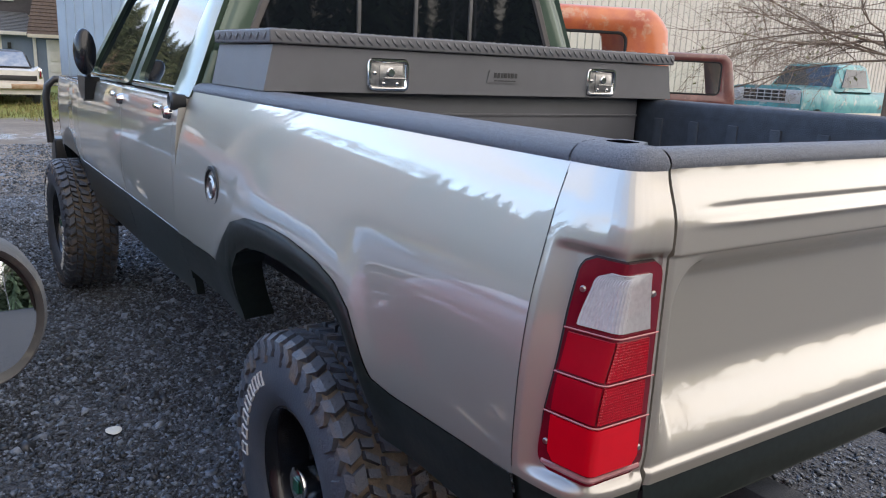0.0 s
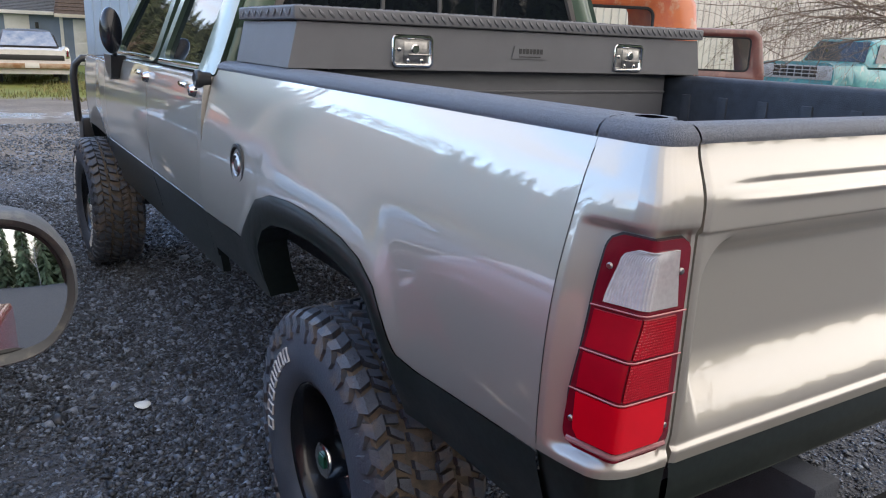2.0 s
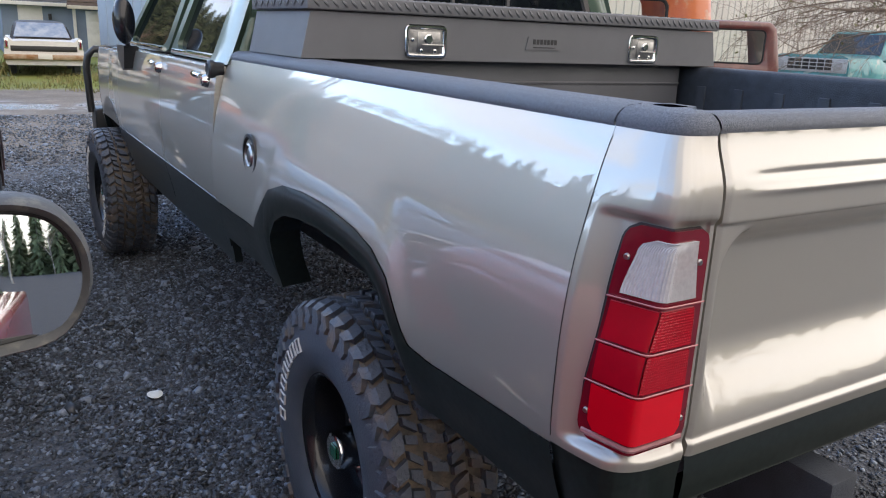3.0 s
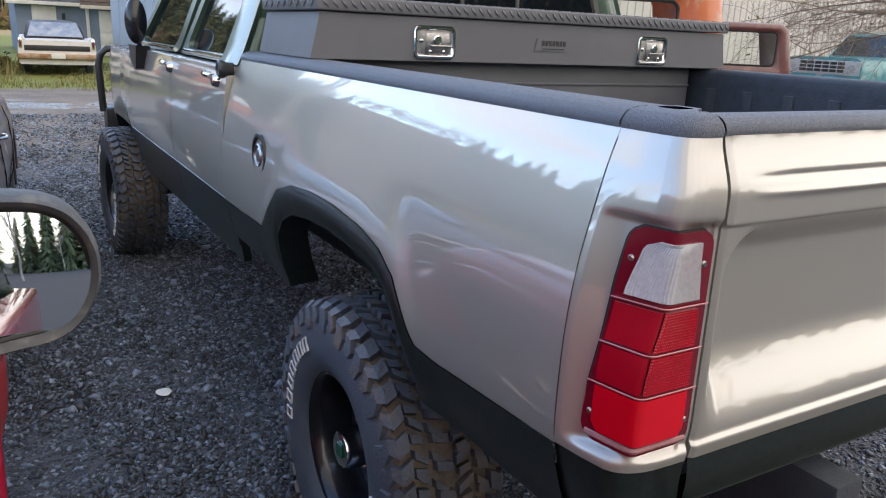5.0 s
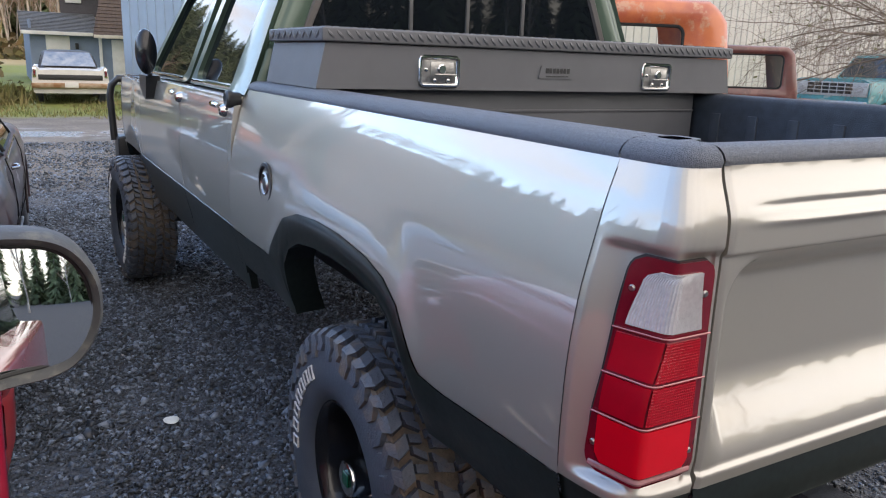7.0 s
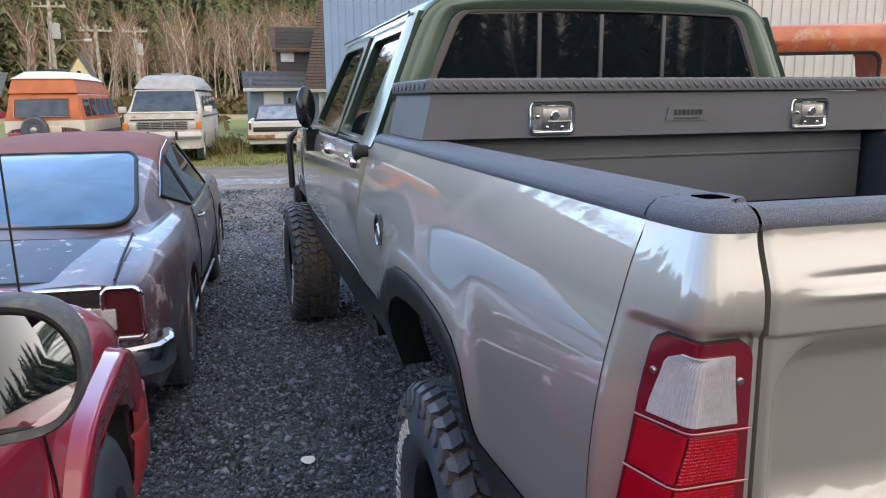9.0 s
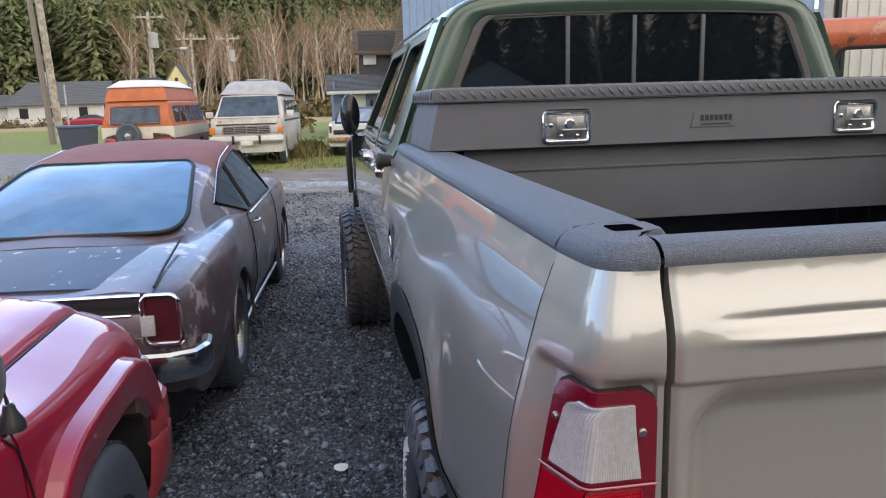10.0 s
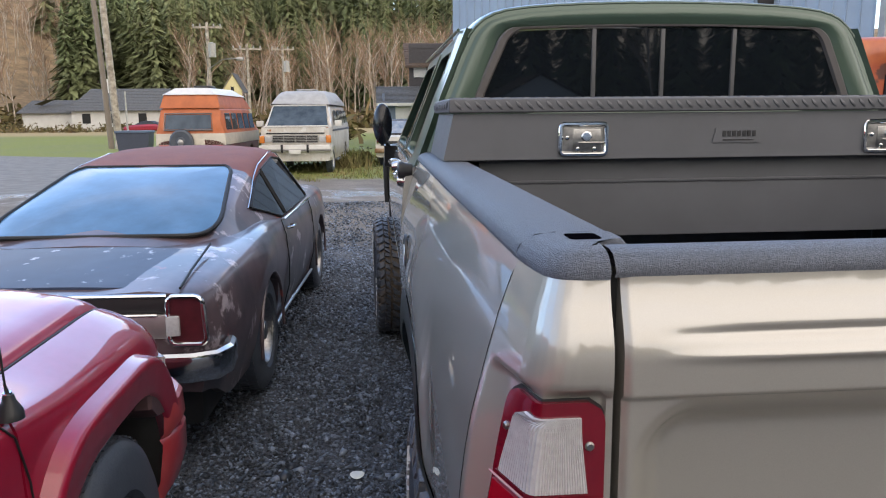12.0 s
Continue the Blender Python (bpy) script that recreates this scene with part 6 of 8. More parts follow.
# white conversion van, nose to the camera
M_DULLGLASS = mat("dusty blue-grey glass", (0.03, 0.05, 0.075), rough=0.15, scale=3, color2=(0.07, 0.10, 0.135), spec=0.3)
van = thing("white_van", "rusty white conversion van with a grey raised roof parked on grass", "van", at=(-3.24, 20.5, 0), turn=-4)
van_shell(van, 4.9, 0.98, 0.36, 1.28, 1.93, M_RUSTWHITE, M_RUSTWHITE, nose=0.42, rake=0.62)
bm = bmesh.new()
rows = []
for y, zt, wt_ in ((0.95, 1.92, 0.80), (1.10, 2.04, 0.78), (1.35, 2.22, 0.68), (1.55, 2.30, 0.62), (2.6, 2.33, 0.62), (4.3, 2.33, 0.62), (4.75, 2.25, 0.66), (4.88, 1.95, 0.78)):
    rows.append((y, [(0, zt), (wt_ * 0.8, zt - 0.005), (wt_, zt - 0.04), (0.84, max(1.93, zt - 0.30)), (0.86, 1.90)]))
loft(bm, rows)
part("raised_roof", bm, M_GREYROOF, van, "grey raised fibreglass roof", sharp=30)
slab(van, "roof_hatch", -0.28, 0.28, 2.2, 2.8, 2.33, 2.37, M_GREYROOF)
pane_poly(van, "windscreen", [(-0.84, 0.415, 1.32), (0.84, 0.415, 1.32), (0.74, 0.945, 1.86), (-0.74, 0.945, 1.86)], M_DULLGLASS, (0, 0.012, 0), "reflecting windscreen")
rub(van, [(-0.86, 0.405, 1.305), (0.86, 0.405, 1.305), (0.755, 0.945, 1.875), (-0.755, 0.945, 1.875)], 0.02, M_WHITE, "windscreen_seal", closed=True)
grl = slab(van, "grille", -0.62, 0.62, -0.035, 0.02, 0.86, 1.07, M_BLACKPLASTIC, label="grille with bright bars")
for z in (0.875, 0.92, 0.965, 1.01, 1.055):
    slab(van, "grille_bar", -0.62, 0.62, -0.06, -0.02, z - 0.008, z + 0.008, M_STEEL, 0.003)
for x in (-0.62, -0.31, 0.0, 0.31, 0.62):
    slab(van, "grille_post", x - 0.008, x + 0.008, -0.058, -0.02, 0.87, 1.06, M_STEEL, 0.003)
for s in (1, -1):
    slab(van, "headlamp", *sorted((s * 0.64, s * 0.83)), -0.05, 0.0, 0.89, 1.04, M_WHITELENS, 0.01, "rectangular headlamp")
    slab(van, "corner_lamp", *sorted((s * 0.84, s * 0.975)), -0.045, 0.08, 0.86, 1.06, M_AMBER, 0.01, "amber corner lamp")
    slab(van, "door_mirror", *sorted((s * 1.0, s * 1.20)), 0.68, 0.76, 1.30, 1.46, M_WHITE, 0.02, "white door mirror")
    for y0, y1 in ((1.0, 1.75), (2.0, 2.7), (2.85, 3.55), (3.7, 4.5)):
        pane_poly(van, "side_window", [(s * 0.955, y0, 1.36), (s * 0.955, y1, 1.36), (s * 0.885, y1 - 0.04, 1.74), (s * 0.885, y0 + (0.35 if y0 == 1.0 else 0.04), 1.74)], M_VANGLASS, (s * 0.012, 0, 0))
    slab(van, "side_stripe", *sorted((s * 0.95, s * 0.987)), 0.4, 4.7, 1.16, 1.21, M_NAVY, 0.002)
    slab(van, "running_board", *sorted((s * 0.90, s * 1.0)), 1.3, 3.2, 0.30, 0.35, M_STEEL, 0.01)
slab(van, "bonnet_lip", -0.80, 0.80, -0.02, 0.03, 1.10, 1.135, M_BLACKPLASTIC, 0.005)
slab(van, "front_bumper", -0.98, 0.98, -0.15, 0.02, 0.62, 0.80, M_WHITE, 0.03, "white front bumper")
slab(van, "bumper_strip", -0.98, 0.98, -0.165, -0.14, 0.64, 0.70, M_STEEL, 0.004)
for x in (-0.35, 0.35):
    slab(van, "overrider", x - 0.03, x + 0.03, -0.19, -0.13, 0.60, 0.82, M_BLACKPLASTIC, 0.01)
slab(van, "blank_plate", -0.16, 0.16, -0.18, -0.16, 0.56, 0.68, M_WHITE, 0.003, "plain pale plate")

# orange camper, its back to the camera
camper = thing("camper_van", "orange and cream camper van with white raised roof", "camper van", at=(-5.85, 19.7, 0), turn=-3)
camper.scale = (0.9, 1.0, 1.0)
M_BROWN = mat("dark red-brown lower band", (0.13, 0.05, 0.04), rough=0.5, var=0.2, scale=4)
van_shell(camper, 4.4, 0.99, 0.38, 0.86, 1.0, M_BROWN, M_BROWN, nose=0.0, rake=0.0)
bm = bmesh.new()
loft(bm, [(y, [(0, 1.16), (0.985, 1.16), (0.995, 1.0), (0.99, 0.86)]) for y in (0.0, 0.03, 4.36, 4.4)])
part("cream_band", bm, M_CREAM, camper, "cream middle band", sharp=30)
bm = bmesh.new()
loft(bm, [(y, [(0, zt), (0.80, zt), (0.86, zt - 0.05), (0.975, 1.16)]) for y, zt in ((0.0, 1.25), (0.03, 1.5), (0.16, 1.80), (0.4, 1.82), (3.6, 1.82), (4.1, 1.5), (4.4, 1.2))])
part("orange_body", bm, M_ORANGE, camper, "orange upper body", sharp=30)
bm = bmesh.new()
loft(bm, [(y, [(0, zt), (wt_, zt), (wt_ + 0.06, zt - 0.02), (0.84, 1.81)]) for y, zt, wt_ in ((0.10, 1.83, 0.80), (0.22, 2.16, 0.70), (3.3, 2.16, 0.70), (3.9, 1.83, 0.8))])
part("raised_band", bm, M_ORANGE, camper, "orange raised roof side", sharp=30)
bm = bmesh.new()
loft(bm, [(y, [(0, zt), (wt_, zt - 0.01), (0.80, 2.15)]) for y, zt, wt_ in ((0.18, 2.17, 0.72), (0.45, 2.34, 0.5), (2.9, 2.36, 0.5), (3.4, 2.17, 0.7))])
part("white_roof", bm, M_WHITE, camper, "white roof cap", sharp=30)
slab(camper, "roof_vent", -0.2, 0.3, 1.2, 1.8, 2.34, 2.42, M_BLACKPLASTIC, 0.02)
pane_poly(camper, "rear_window", [(-0.70, -0.02, 1.28), (0.62, -0.02, 1.28), (0.60, 0.055, 1.64), (-0.68, 0.055, 1.64)], M_DULLGLASS, (0, -0.02, 0), "wide rear window")
rub(camper, [(-0.73, -0.035, 1.25), (0.65, -0.035, 1.25), (0.63, 0.05, 1.67), (-0.71, 0.05, 1.67)], 0.018, M_STEEL, "window_frame", closed=True)
for s in (1, -1):
    for k in range(5):
        y0 = 0.35 + 0.72 * k
        pane_poly(camper, "side_window", [(s * 0.955, y0, 1.25), (s * 0.955, y0 + 0.6, 1.25), (s * 0.895, y0 + 0.55, 1.68), (s * 0.895, y0 + 0.05, 1.68)], M_VANGLASS, (s * 0.015, 0, 0))
    slab(camper, "tail_lamp", *sorted((s * 0.62, s * 0.90)), -0.03, 0.01, 0.74, 0.86, M_REDLENS2, 0.008, "red tail lamp")
slab(camper, "blank_plate", 0.05, 0.40, -0.03, 0.0, 0.86, 1.02, M_CREAM, 0.003)
slab(camper, "rear_bumper", -0.98, 0.98, -0.12, 0.0, 0.50, 0.62, M_STEEL, 0.02)
spare = new("spare_wheel")
spare.parent = camper
spare["label"] = "black spare wheel on the back"
bm = bmesh.new()
add_lathe(bm, [(-0.24, 0.0), (-0.24, 0.12), (-0.20, 0.15), (-0.21, 0.20), (-0.22, 0.29), (-0.19, 0.335), (-0.10, 0.345), (-0.04, 0.33), (-0.03, 0.2)], (-0.22, 0, 0.93), "y", 32)
part("cover", bm, M_RUBBER, spare)
bm = bmesh.new()
add_lathe(bm, [(-0.255, 0.0), (-0.25, 0.06), (-0.235, 0.10), (-0.22, 0.13)], (-0.22, 0, 0.93), "y", 16)
part("hub", bm, M_STEEL, spare)

# chalky white finned saloon, its back to the camera
# pale blue tones stand in for the sky reflected by the saloon's rear glass
M_PALEGLASS = mat("dusty pale glass", (0.16, 0.22, 0.32), rough=0.2, scale=4, color2=(0.34, 0.38, 0.44), spec=0.4)
fin = thing("finned_saloon", "chalky white old finned saloon with a rusty bumper on grass", "car", at=(-0.10, 22.9, 0), turn=-2)
bm = bmesh.new()
wl_ = [(0.95, 0.33), (3.95, 0.33)]
rows = []
for y in ys_for(0.0, 5.2, 40, wl_, 0.37):
    zb = arch_bottom(y, 0.30, wl_, 0.37)
    fin_h = 0.10 * step(2.2, 0.1, y)
    zc = 0.93 + 0.03 * step(0.1, 1.2, y)
    rows.append((y, [(0, zc), (0.55, zc), (0.74, zc - 0.015), (0.86, zc + fin_h), (0.90, zc + fin_h - 0.01), (0.945, 0.82), (0.955, 0.65), (0.94, zb + 0.05), (0.90, zb)]))
loft(bm, rows)
part("body", bm, M_WHITE, fin, "chalky white body", sharp=35)
bm = bmesh.new()
loft(bm, [(y, [(0, zt), (0.45, zt - 0.01), (0.62, zt - 0.05), (0.66, zt - 0.10), (0.78, 0.93)]) for y, zt in ((1.05, 1.06), (1.5, 1.36), (1.75, 1.43), (2.3, 1.46), (3.0, 1.42), (3.6, 1.06))])
part("roof", bm, mat("dull dark roof", (0.06, 0.055, 0.055), rough=0.6, var=0.3, scale=4), fin, "dull dark roof", sharp=35)
pane_poly(fin, "rear_glass", [(-0.70, 0.96, 1.01), (0.70, 0.96, 1.01), (0.58, 1.45, 1.385), (-0.58, 1.45, 1.385)], M_PALEGLASS, (0, -0.012, 0.012), "wide curved rear glass")
slab(fin, "tail_band", -0.80, 0.80, -0.02, 0.02, 0.66, 0.80, M_BLACKPLASTIC, 0.01, "dark tail band")
for s in (1, -1):
    slab(fin, "fin_lamp", *sorted((s * 0.84, s * 0.93)), -0.03, 0.02, 0.72, 0.99, M_CHROME, 0.02, "chrome-framed fin lamp")
    slab(fin, "lamp_lens", *sorted((s * 0.865, s * 0.905)), -0.04, 0.0, 0.76, 0.94, M_REDDARK, 0.01)
    for wy in (0.95, 3.95):
        simple_wheel(fin, s * 0.80, wy, 0.33, 0.2, M_STEEL, 0.19, s)
    pane_poly(fin, "side_glass", [(s * 0.775, 1.45, 0.97), (s * 0.775, 3.4, 0.97), (s * 0.675, 2.95, 1.31), (s * 0.675, 1.75, 1.31)], M_VANGLASS, (s * 0.012, 0, 0))
bm = bmesh.new()
add_box(bm, -0.98, 0.98, -0.14, 0.0, 0.44, 0.58, 0.03, 3)
part("rear_bumper", bm, mat("rusty chrome", (0.42, 0.33, 0.24), rough=0.4, metal=0.8, scale=5, color2=(0.25, 0.13, 0.06)), fin, "rusty chrome rear bumper")
slab(fin, "blank_plate", -0.17, 0.17, -0.17, -0.14, 0.46, 0.60, M_WHITE, 0.003, "plain pale plate")

# ---- old pickup cabs on the other side of the silver truck ----
M_ORUST = patchy("burnt orange cab paint", (0.50, 0.13, 0.035), (0.36, 0.07, 0.03), (0.44, 0.20, 0.11), (0.12, 0.045, 0.03))
M_BRUST = patchy("brown-red rusty paint", (0.115, 0.032, 0.025), (0.08, 0.026, 0.022), (0.14, 0.05, 0.038), (0.07, 0.032, 0.025))


def old_pickup(name, label, at, turn, m, roof_z, w, win_z0, win_z1, win_w, bed=True):
    """An old rounded pickup; y = 0 at the cab's back wall, bonnet towards +y."""
    ob = thing(name, label, "pickup truck", group="old pickups", at=at, turn=turn)
    win = rounded(-win_w, win_w, win_z0, win_z1, 0.07, 5)
    cv = (win_z0 + win_z1) / 2
    outl = []
    for u, v in win:
        d = Vector((u, (v - cv) * 1.25)).normalized()
        s = 0.0
        while s < 2:
            s += 0.004
            uu, vv = d.x * s, cv + d.y * s
            top = roof_z - 0.30 * max(0, (abs(uu) - w * 0.62) / (w * 0.38)) ** 2.2
            if abs(uu) > w * (1 - 0.06 * step(1.3, roof_z, vv)) or vv > top or vv < 0.95:
                break
        outl.append((uu, vv))
    def ring(f, y):
        return [(a[0] + (b[0] - a[0]) * f, y, a[1] + (b[1] - a[1]) * f) for a, b in zip(win, outl)]
    bm = bmesh.new()
    add_grid(bm, [ring(0, 0.06), ring(0, 0.015), ring(0.06, 0.0), ring(0.5, -0.02), ring(0.8, 0.0), ring(0.93, 0.05), ring(1.0, 0.14), ring(1.03, 0.35), ring(1.03, 1.1), ring(0.98, 1.35), ring(0.8, 1.5)], close=True)
    part("cab", bm, m, ob, "rounded weathered cab", sharp=60)
    bm = bmesh.new()
    f = [bm.verts.new((u * 0.99, 0.03, cv + (v - cv) * 0.99)) for u, v in win]
    bm.faces.new(f)
    part("rear_glass", bm, M_CLEAR, ob, "clear rear glass", smooth=False)
    lp = [(u, 0.008, v) for u, v in win]
    rub(ob, lp, 0.014, M_BLACKGAP, "window_rubber", closed=True)
    bm = bmesh.new()
    loft(bm, [(y, [(0, zt), (wd * 0.7, zt - 0.02), (wd, zt - 0.12), (wd + 0.02, 0.62), (wd, 0.5)]) for y, zt, wd in ((1.45, 1.28, w), (1.7, 1.25, w), (2.6, 1.16, w * 0.95), (2.95, 1.0, w * 0.85))])
    part("bonnet", bm, m, ob, sharp=40)
    slab(ob, "cab_base", -w, w, 0.02, 1.6, 0.5, 1.0, m, 0.05)
    if bed:
        for s in (1, -1):
            bm = bmesh.new()
            add_box(bm, *sorted((s * (w - 0.02), s * (w + 0.06))), -2.2, -0.08, 0.62, 1.14, 0.02)
            part("bed_side", bm, m, ob)
            rub(ob, [(s * (w + 0.03), -2.2, 1.145), (s * (w + 0.03), -0.08, 1.165)], 0.03, mat("chalky rusty rail", (0.42, 0.30, 0.26), rough=0.7, scale=9, color2=(0.25, 0.10, 0.07)), "bed_rail")
        slab(ob, "bed_floor", -w, w, -2.2, -0.08, 0.62, 0.68, M_BRUST)
    for s in (1, -1):
        for wy in (-1.1, 2.1):
            simple_wheel(ob, s * (w - 0.1), wy, 0.36, 0.2, M_STEEL, 0.2, s)
    return ob


M_CLEAR = glassy("old window glass", (0.86, 0.95, 0.92), ior=1.04)
orange_truck = old_pickup("old_pickup", "rusty orange old pickup with a rounded cab beside the silver truck", (2.70, 4.0, 0.02), -24, M_ORUST, 2.09, 0.87, 1.56, 1.86, 0.40, bed=False)
rust_truck = old_pickup("old_pickup", "brown-red rusty old pickup with an empty bed", (7.55, 7.0, 0.0), -36, M_BRUST, 1.93, 0.90, 1.31, 1.78, 0.62)

teal = thing("teal_pickup", "faded teal pickup with a chrome grille parked before a metal building", "pickup truck", at=(17.0, 11.9, 0), turn=90)
teal.scale = (1.1, 1.1, 1.1)
M_TEAL = patchy("faded teal paint", (0.055, 0.26, 0.30), (0.10, 0.36, 0.38), (0.30, 0.42, 0.42), (0.16, 0.11, 0.08))
bm = bmesh.new()
wl_ = [(-0.75, 0.36), (-4.0, 0.36)]
rows = []
for y in ys_for(-5.2, 0.0, 40, wl_, 0.42):
    zb = arch_bottom(y, 0.52, wl_, 0.42)
    top = 1.30 if y > -1.4 else 1.22
    rows.append((y, [(0, top), (0.80, top - 0.01), (0.93, top - 0.06), (0.98, top - 0.2), (0.98, 0.8), (0.95, zb)]))
loft(bm, rows)
part("body", bm, M_TEAL, teal, "faded teal body", sharp=35)
bm = bmesh.new()
loft(bm, [(y, [(0, zt), (0.62, zt - 0.01), (0.74, zt - 0.06), (0.78, zt - 0.14), (0.92, 1.22)]) for y, zt in ((-1.45, 1.28), (-1.85, 1.86), (-2.2, 1.92), (-3.0, 1.90), (-3.15, 1.25))])
part("cab", bm, M_TEAL, teal, "teal cab", sharp=35)
slab(teal, "lower_stripe", -0.985, 0.985, -5.1, -0.1, 0.56, 0.70, M_CREAM, 0.01)
pane_poly(teal, "windscreen", [(-0.80, -1.49, 1.33), (0.80, -1.49, 1.33), (0.66, -1.83, 1.80), (-0.66, -1.83, 1.80)], M_VANGLASS, (0, 0.015, 0.01))
for s in (1, -1):
    pane_poly(teal, "door_glass", [(s * 0.895, -1.75, 1.32), (s * 0.895, -2.95, 1.32), (s * 0.80, -2.9, 1.76), (s * 0.80, -2.0, 1.76)], M_VANGLASS, (s * 0.015, 0, 0))
    bm = bmesh.new()
    add_lathe(bm, [(0.0, 0.10), (0.05, 0.10), (0.06, 0.085), (0.045, 0.07), (0.06, 0.0)], (s * 0.76, 0.0, 1.06), "y", 20)
    part("headlamp", bm, M_WHITELENS, teal, "round headlamp")
    for wy in (-0.75, -4.0):
        simple_wheel(teal, s * 0.86, wy, 0.37, 0.22, M_STEEL, 0.2, s)
M_GRILLE = mat("dulled bright grille metal", (0.50, 0.51, 0.52), rough=0.4, metal=0.3, scale=9)
slab(teal, "grille", -0.95, 0.95, 0.0, 0.04, 0.90, 1.22, M_GRILLE, 0.02, "bright grille")
for j in range(3):
    for k in range(6):
        slab(teal, "grille_slot", -0.58 + 0.195 * k, -0.41 + 0.195 * k, 0.035, 0.046, 0.955 + 0.085 * j, 1.02 + 0.085 * j, M_BLACKGAP, 0.004)
slab(teal, "front_bumper", -0.97, 0.97, 0.0, 0.15, 0.62, 0.80, M_STEEL, 0.03)

# ---- metal building ----
bldg = thing("metal_building", "white ribbed metal building, its shaded end wall coloured pale blue", "building", at=(10.6, 16.2, 0))
M_RIBWHITE = mat("off-white ribbed steel", (0.56, 0.54, 0.50), rough=0.5, var=0.1, scale=1.2)
# the end wall faces away from the light; its bluish shade is in the colour
M_RIBSHADE = mat("pale blue ribbed steel", (0.27, 0.35, 0.46), rough=0.5, var=0.1, scale=1.2)


def ribbed(parent, name, a, b, h, m, pitch=0.305):
    """A ribbed steel wall from a to b."""
    a, b = Vector((*a, 0)), Vector((*b, 0))
    d = (b - a)
    n = int(d.length / pitch)
    d.normalize()
    out = Vector((d.y, -d.x, 0))
    rows = []
    for k in range(n):
        s0 = k * pitch
        for s, o in ((0.0, 0.0), (pitch * 0.86, 0.0), (pitch * 0.90, 0.035), (pitch * 0.96, 0.035)):
            p = a + d * (s0 + s) + out * o
            rows.append([(p.x, p.y, z) for z in (0.0, h * 0.5, h)])
    bm = bmesh.new()
    add_grid(bm, rows)
    add_grid(bm, [[(q[0] - out.x * 0.08, q[1] - out.y * 0.08, q[2]) for q in r] for r in (rows[0], rows[-1])])
    return part(name, bm, m, parent, smooth=False)


ribbed(bldg, "white_wall", (0, 0), (34, 2.0), 9.0, M_RIBWHITE)
ribbed(bldg, "blue_wall", (-9.0, 9.0), (0, 0), 9.0, M_RIBSHADE)
slab(bldg, "corner_trim", -0.12, 0.12, -0.14, 0.1, 0, 9.0, M_GREYROOF, 0.01)
slab(bldg, "down_pipe", 0.22, 0.32, -0.18, -0.06, 0, 9.0, M_BLACKPLASTIC, 0.01)
slab(bldg, "wall_lamp", 12.6, 12.85, 0.40, 0.62, 4.6, 4.85, M_CREAM, 0.03)
bm = bmesh.new()
bm.faces.new([bm.verts.new(p) for p in ((-9, 9, 9), (0, 0, 9), (34, 2, 9), (34, 18, 10), (-2, 18, 10))])
part("roof", bm, M_GREYROOF, bldg, smooth=False)
slab(bldg, "wall_sign", -2.2, -1.8, 1.70, 1.76, 4.2, 4.6, M_BLACKPLASTIC, 0.005)

# ---- houses ----
M_SIDING = mat("blue-grey lap siding", (0.17, 0.22, 0.30), rough=0.6, var=0.12, scale=2)
M_SHINGLE = mat("brown asphalt shingle", (0.12, 0.085, 0.062), rough=0.9, scale=9, color2=(0.075, 0.055, 0.045), bump=0.6, bump_scale=30)
M_GREYSHINGLE = mat("grey asphalt shingle", (0.12, 0.125, 0.13), rough=0.9, scale=6, color2=(0.08, 0.085, 0.09), bump=0.5, bump_scale=20)
M_WHITEWALL = mat("white clapboard", (0.62, 0.62, 0.60), rough=0.6, var=0.12, scale=1.5)
M_YELLOW = mat("pale yellow clapboard", (0.62, 0.56, 0.30), rough=0.6, var=0.1, scale=2)


def lap_wall(parent, x0, x1, y, z0, z1, m, name="wall", pitch=0.18):
    """Overlapping boards on a wall that faces -y."""
    bm = bmesh.new()
    rows = []
    n = int((z1 - z0) / pitch)
    for k in range(n):
        z = z0 + k * pitch
        rows += [[(x, y - 0.022, z) for x in (x0, x1)], [(x, y - 0.004, z + pitch) for x in (x0, x1)]]
    rows.append([(x, y, z1) for x in (x0, x1)])
    add_grid(bm, rows)
    return part(name, bm, m, parent, smooth=False)


def roof_slope(parent, p0, p1, p2, p3, m, thick=0.12, courses=14, name="roof"):
    """A pitched roof face in shingle courses, from its eave (p0, p1) to its ridge (p3, p2)."""
    p0, p1, p2, p3 = (Vector(p) for p in (p0, p1, p2, p3))
    nrm = (p1 - p0).cross(p3 - p0).normalized()
    if nrm.z < 0:
        nrm = -nrm
    bm = bmesh.new()
    rows = []
    for k in range(courses):
        for f, o in ((k / courses, 0.028), ((k + 1) / courses, 0.004)):
            a, b = p0.lerp(p3, f) + nrm * o, p1.lerp(p2, f) + nrm * o
            rows.append([a.lerp(b, j / 12) for j in range(13)])
    add_grid(bm, rows)
    add_grid(bm, [rows[0], [q - Vector((0, 0, thick)) for q in rows[0]]])
    return part(name, bm, m, parent, smooth=False)


house = thing("blue_house", "blue-grey house with a brown shingle roof and white garage door", "house", at=(0, 36, 0))
lap_wall(house, -0.6, 2.0, 0, 0, 2.15, M_SIDING)
lap_wall(house, 2.0, 12, -0.3, 0, 2.15, M_SIDING)
slab(house, "side_wall", -0.65, -0.55, 0, 9, 0, 2.6, M_SIDING)
roof_slope(house, (-0.95, -0.4, 2.12), (2.1, -0.4, 2.12), (2.1, 2.6, 3.0), (-0.95, 2.6, 3.0), M_GREYSHINGLE)
slab(house, "fascia", -0.95, 2.05, -0.46, -0.40, 2.0, 2.14, M_WHITE)
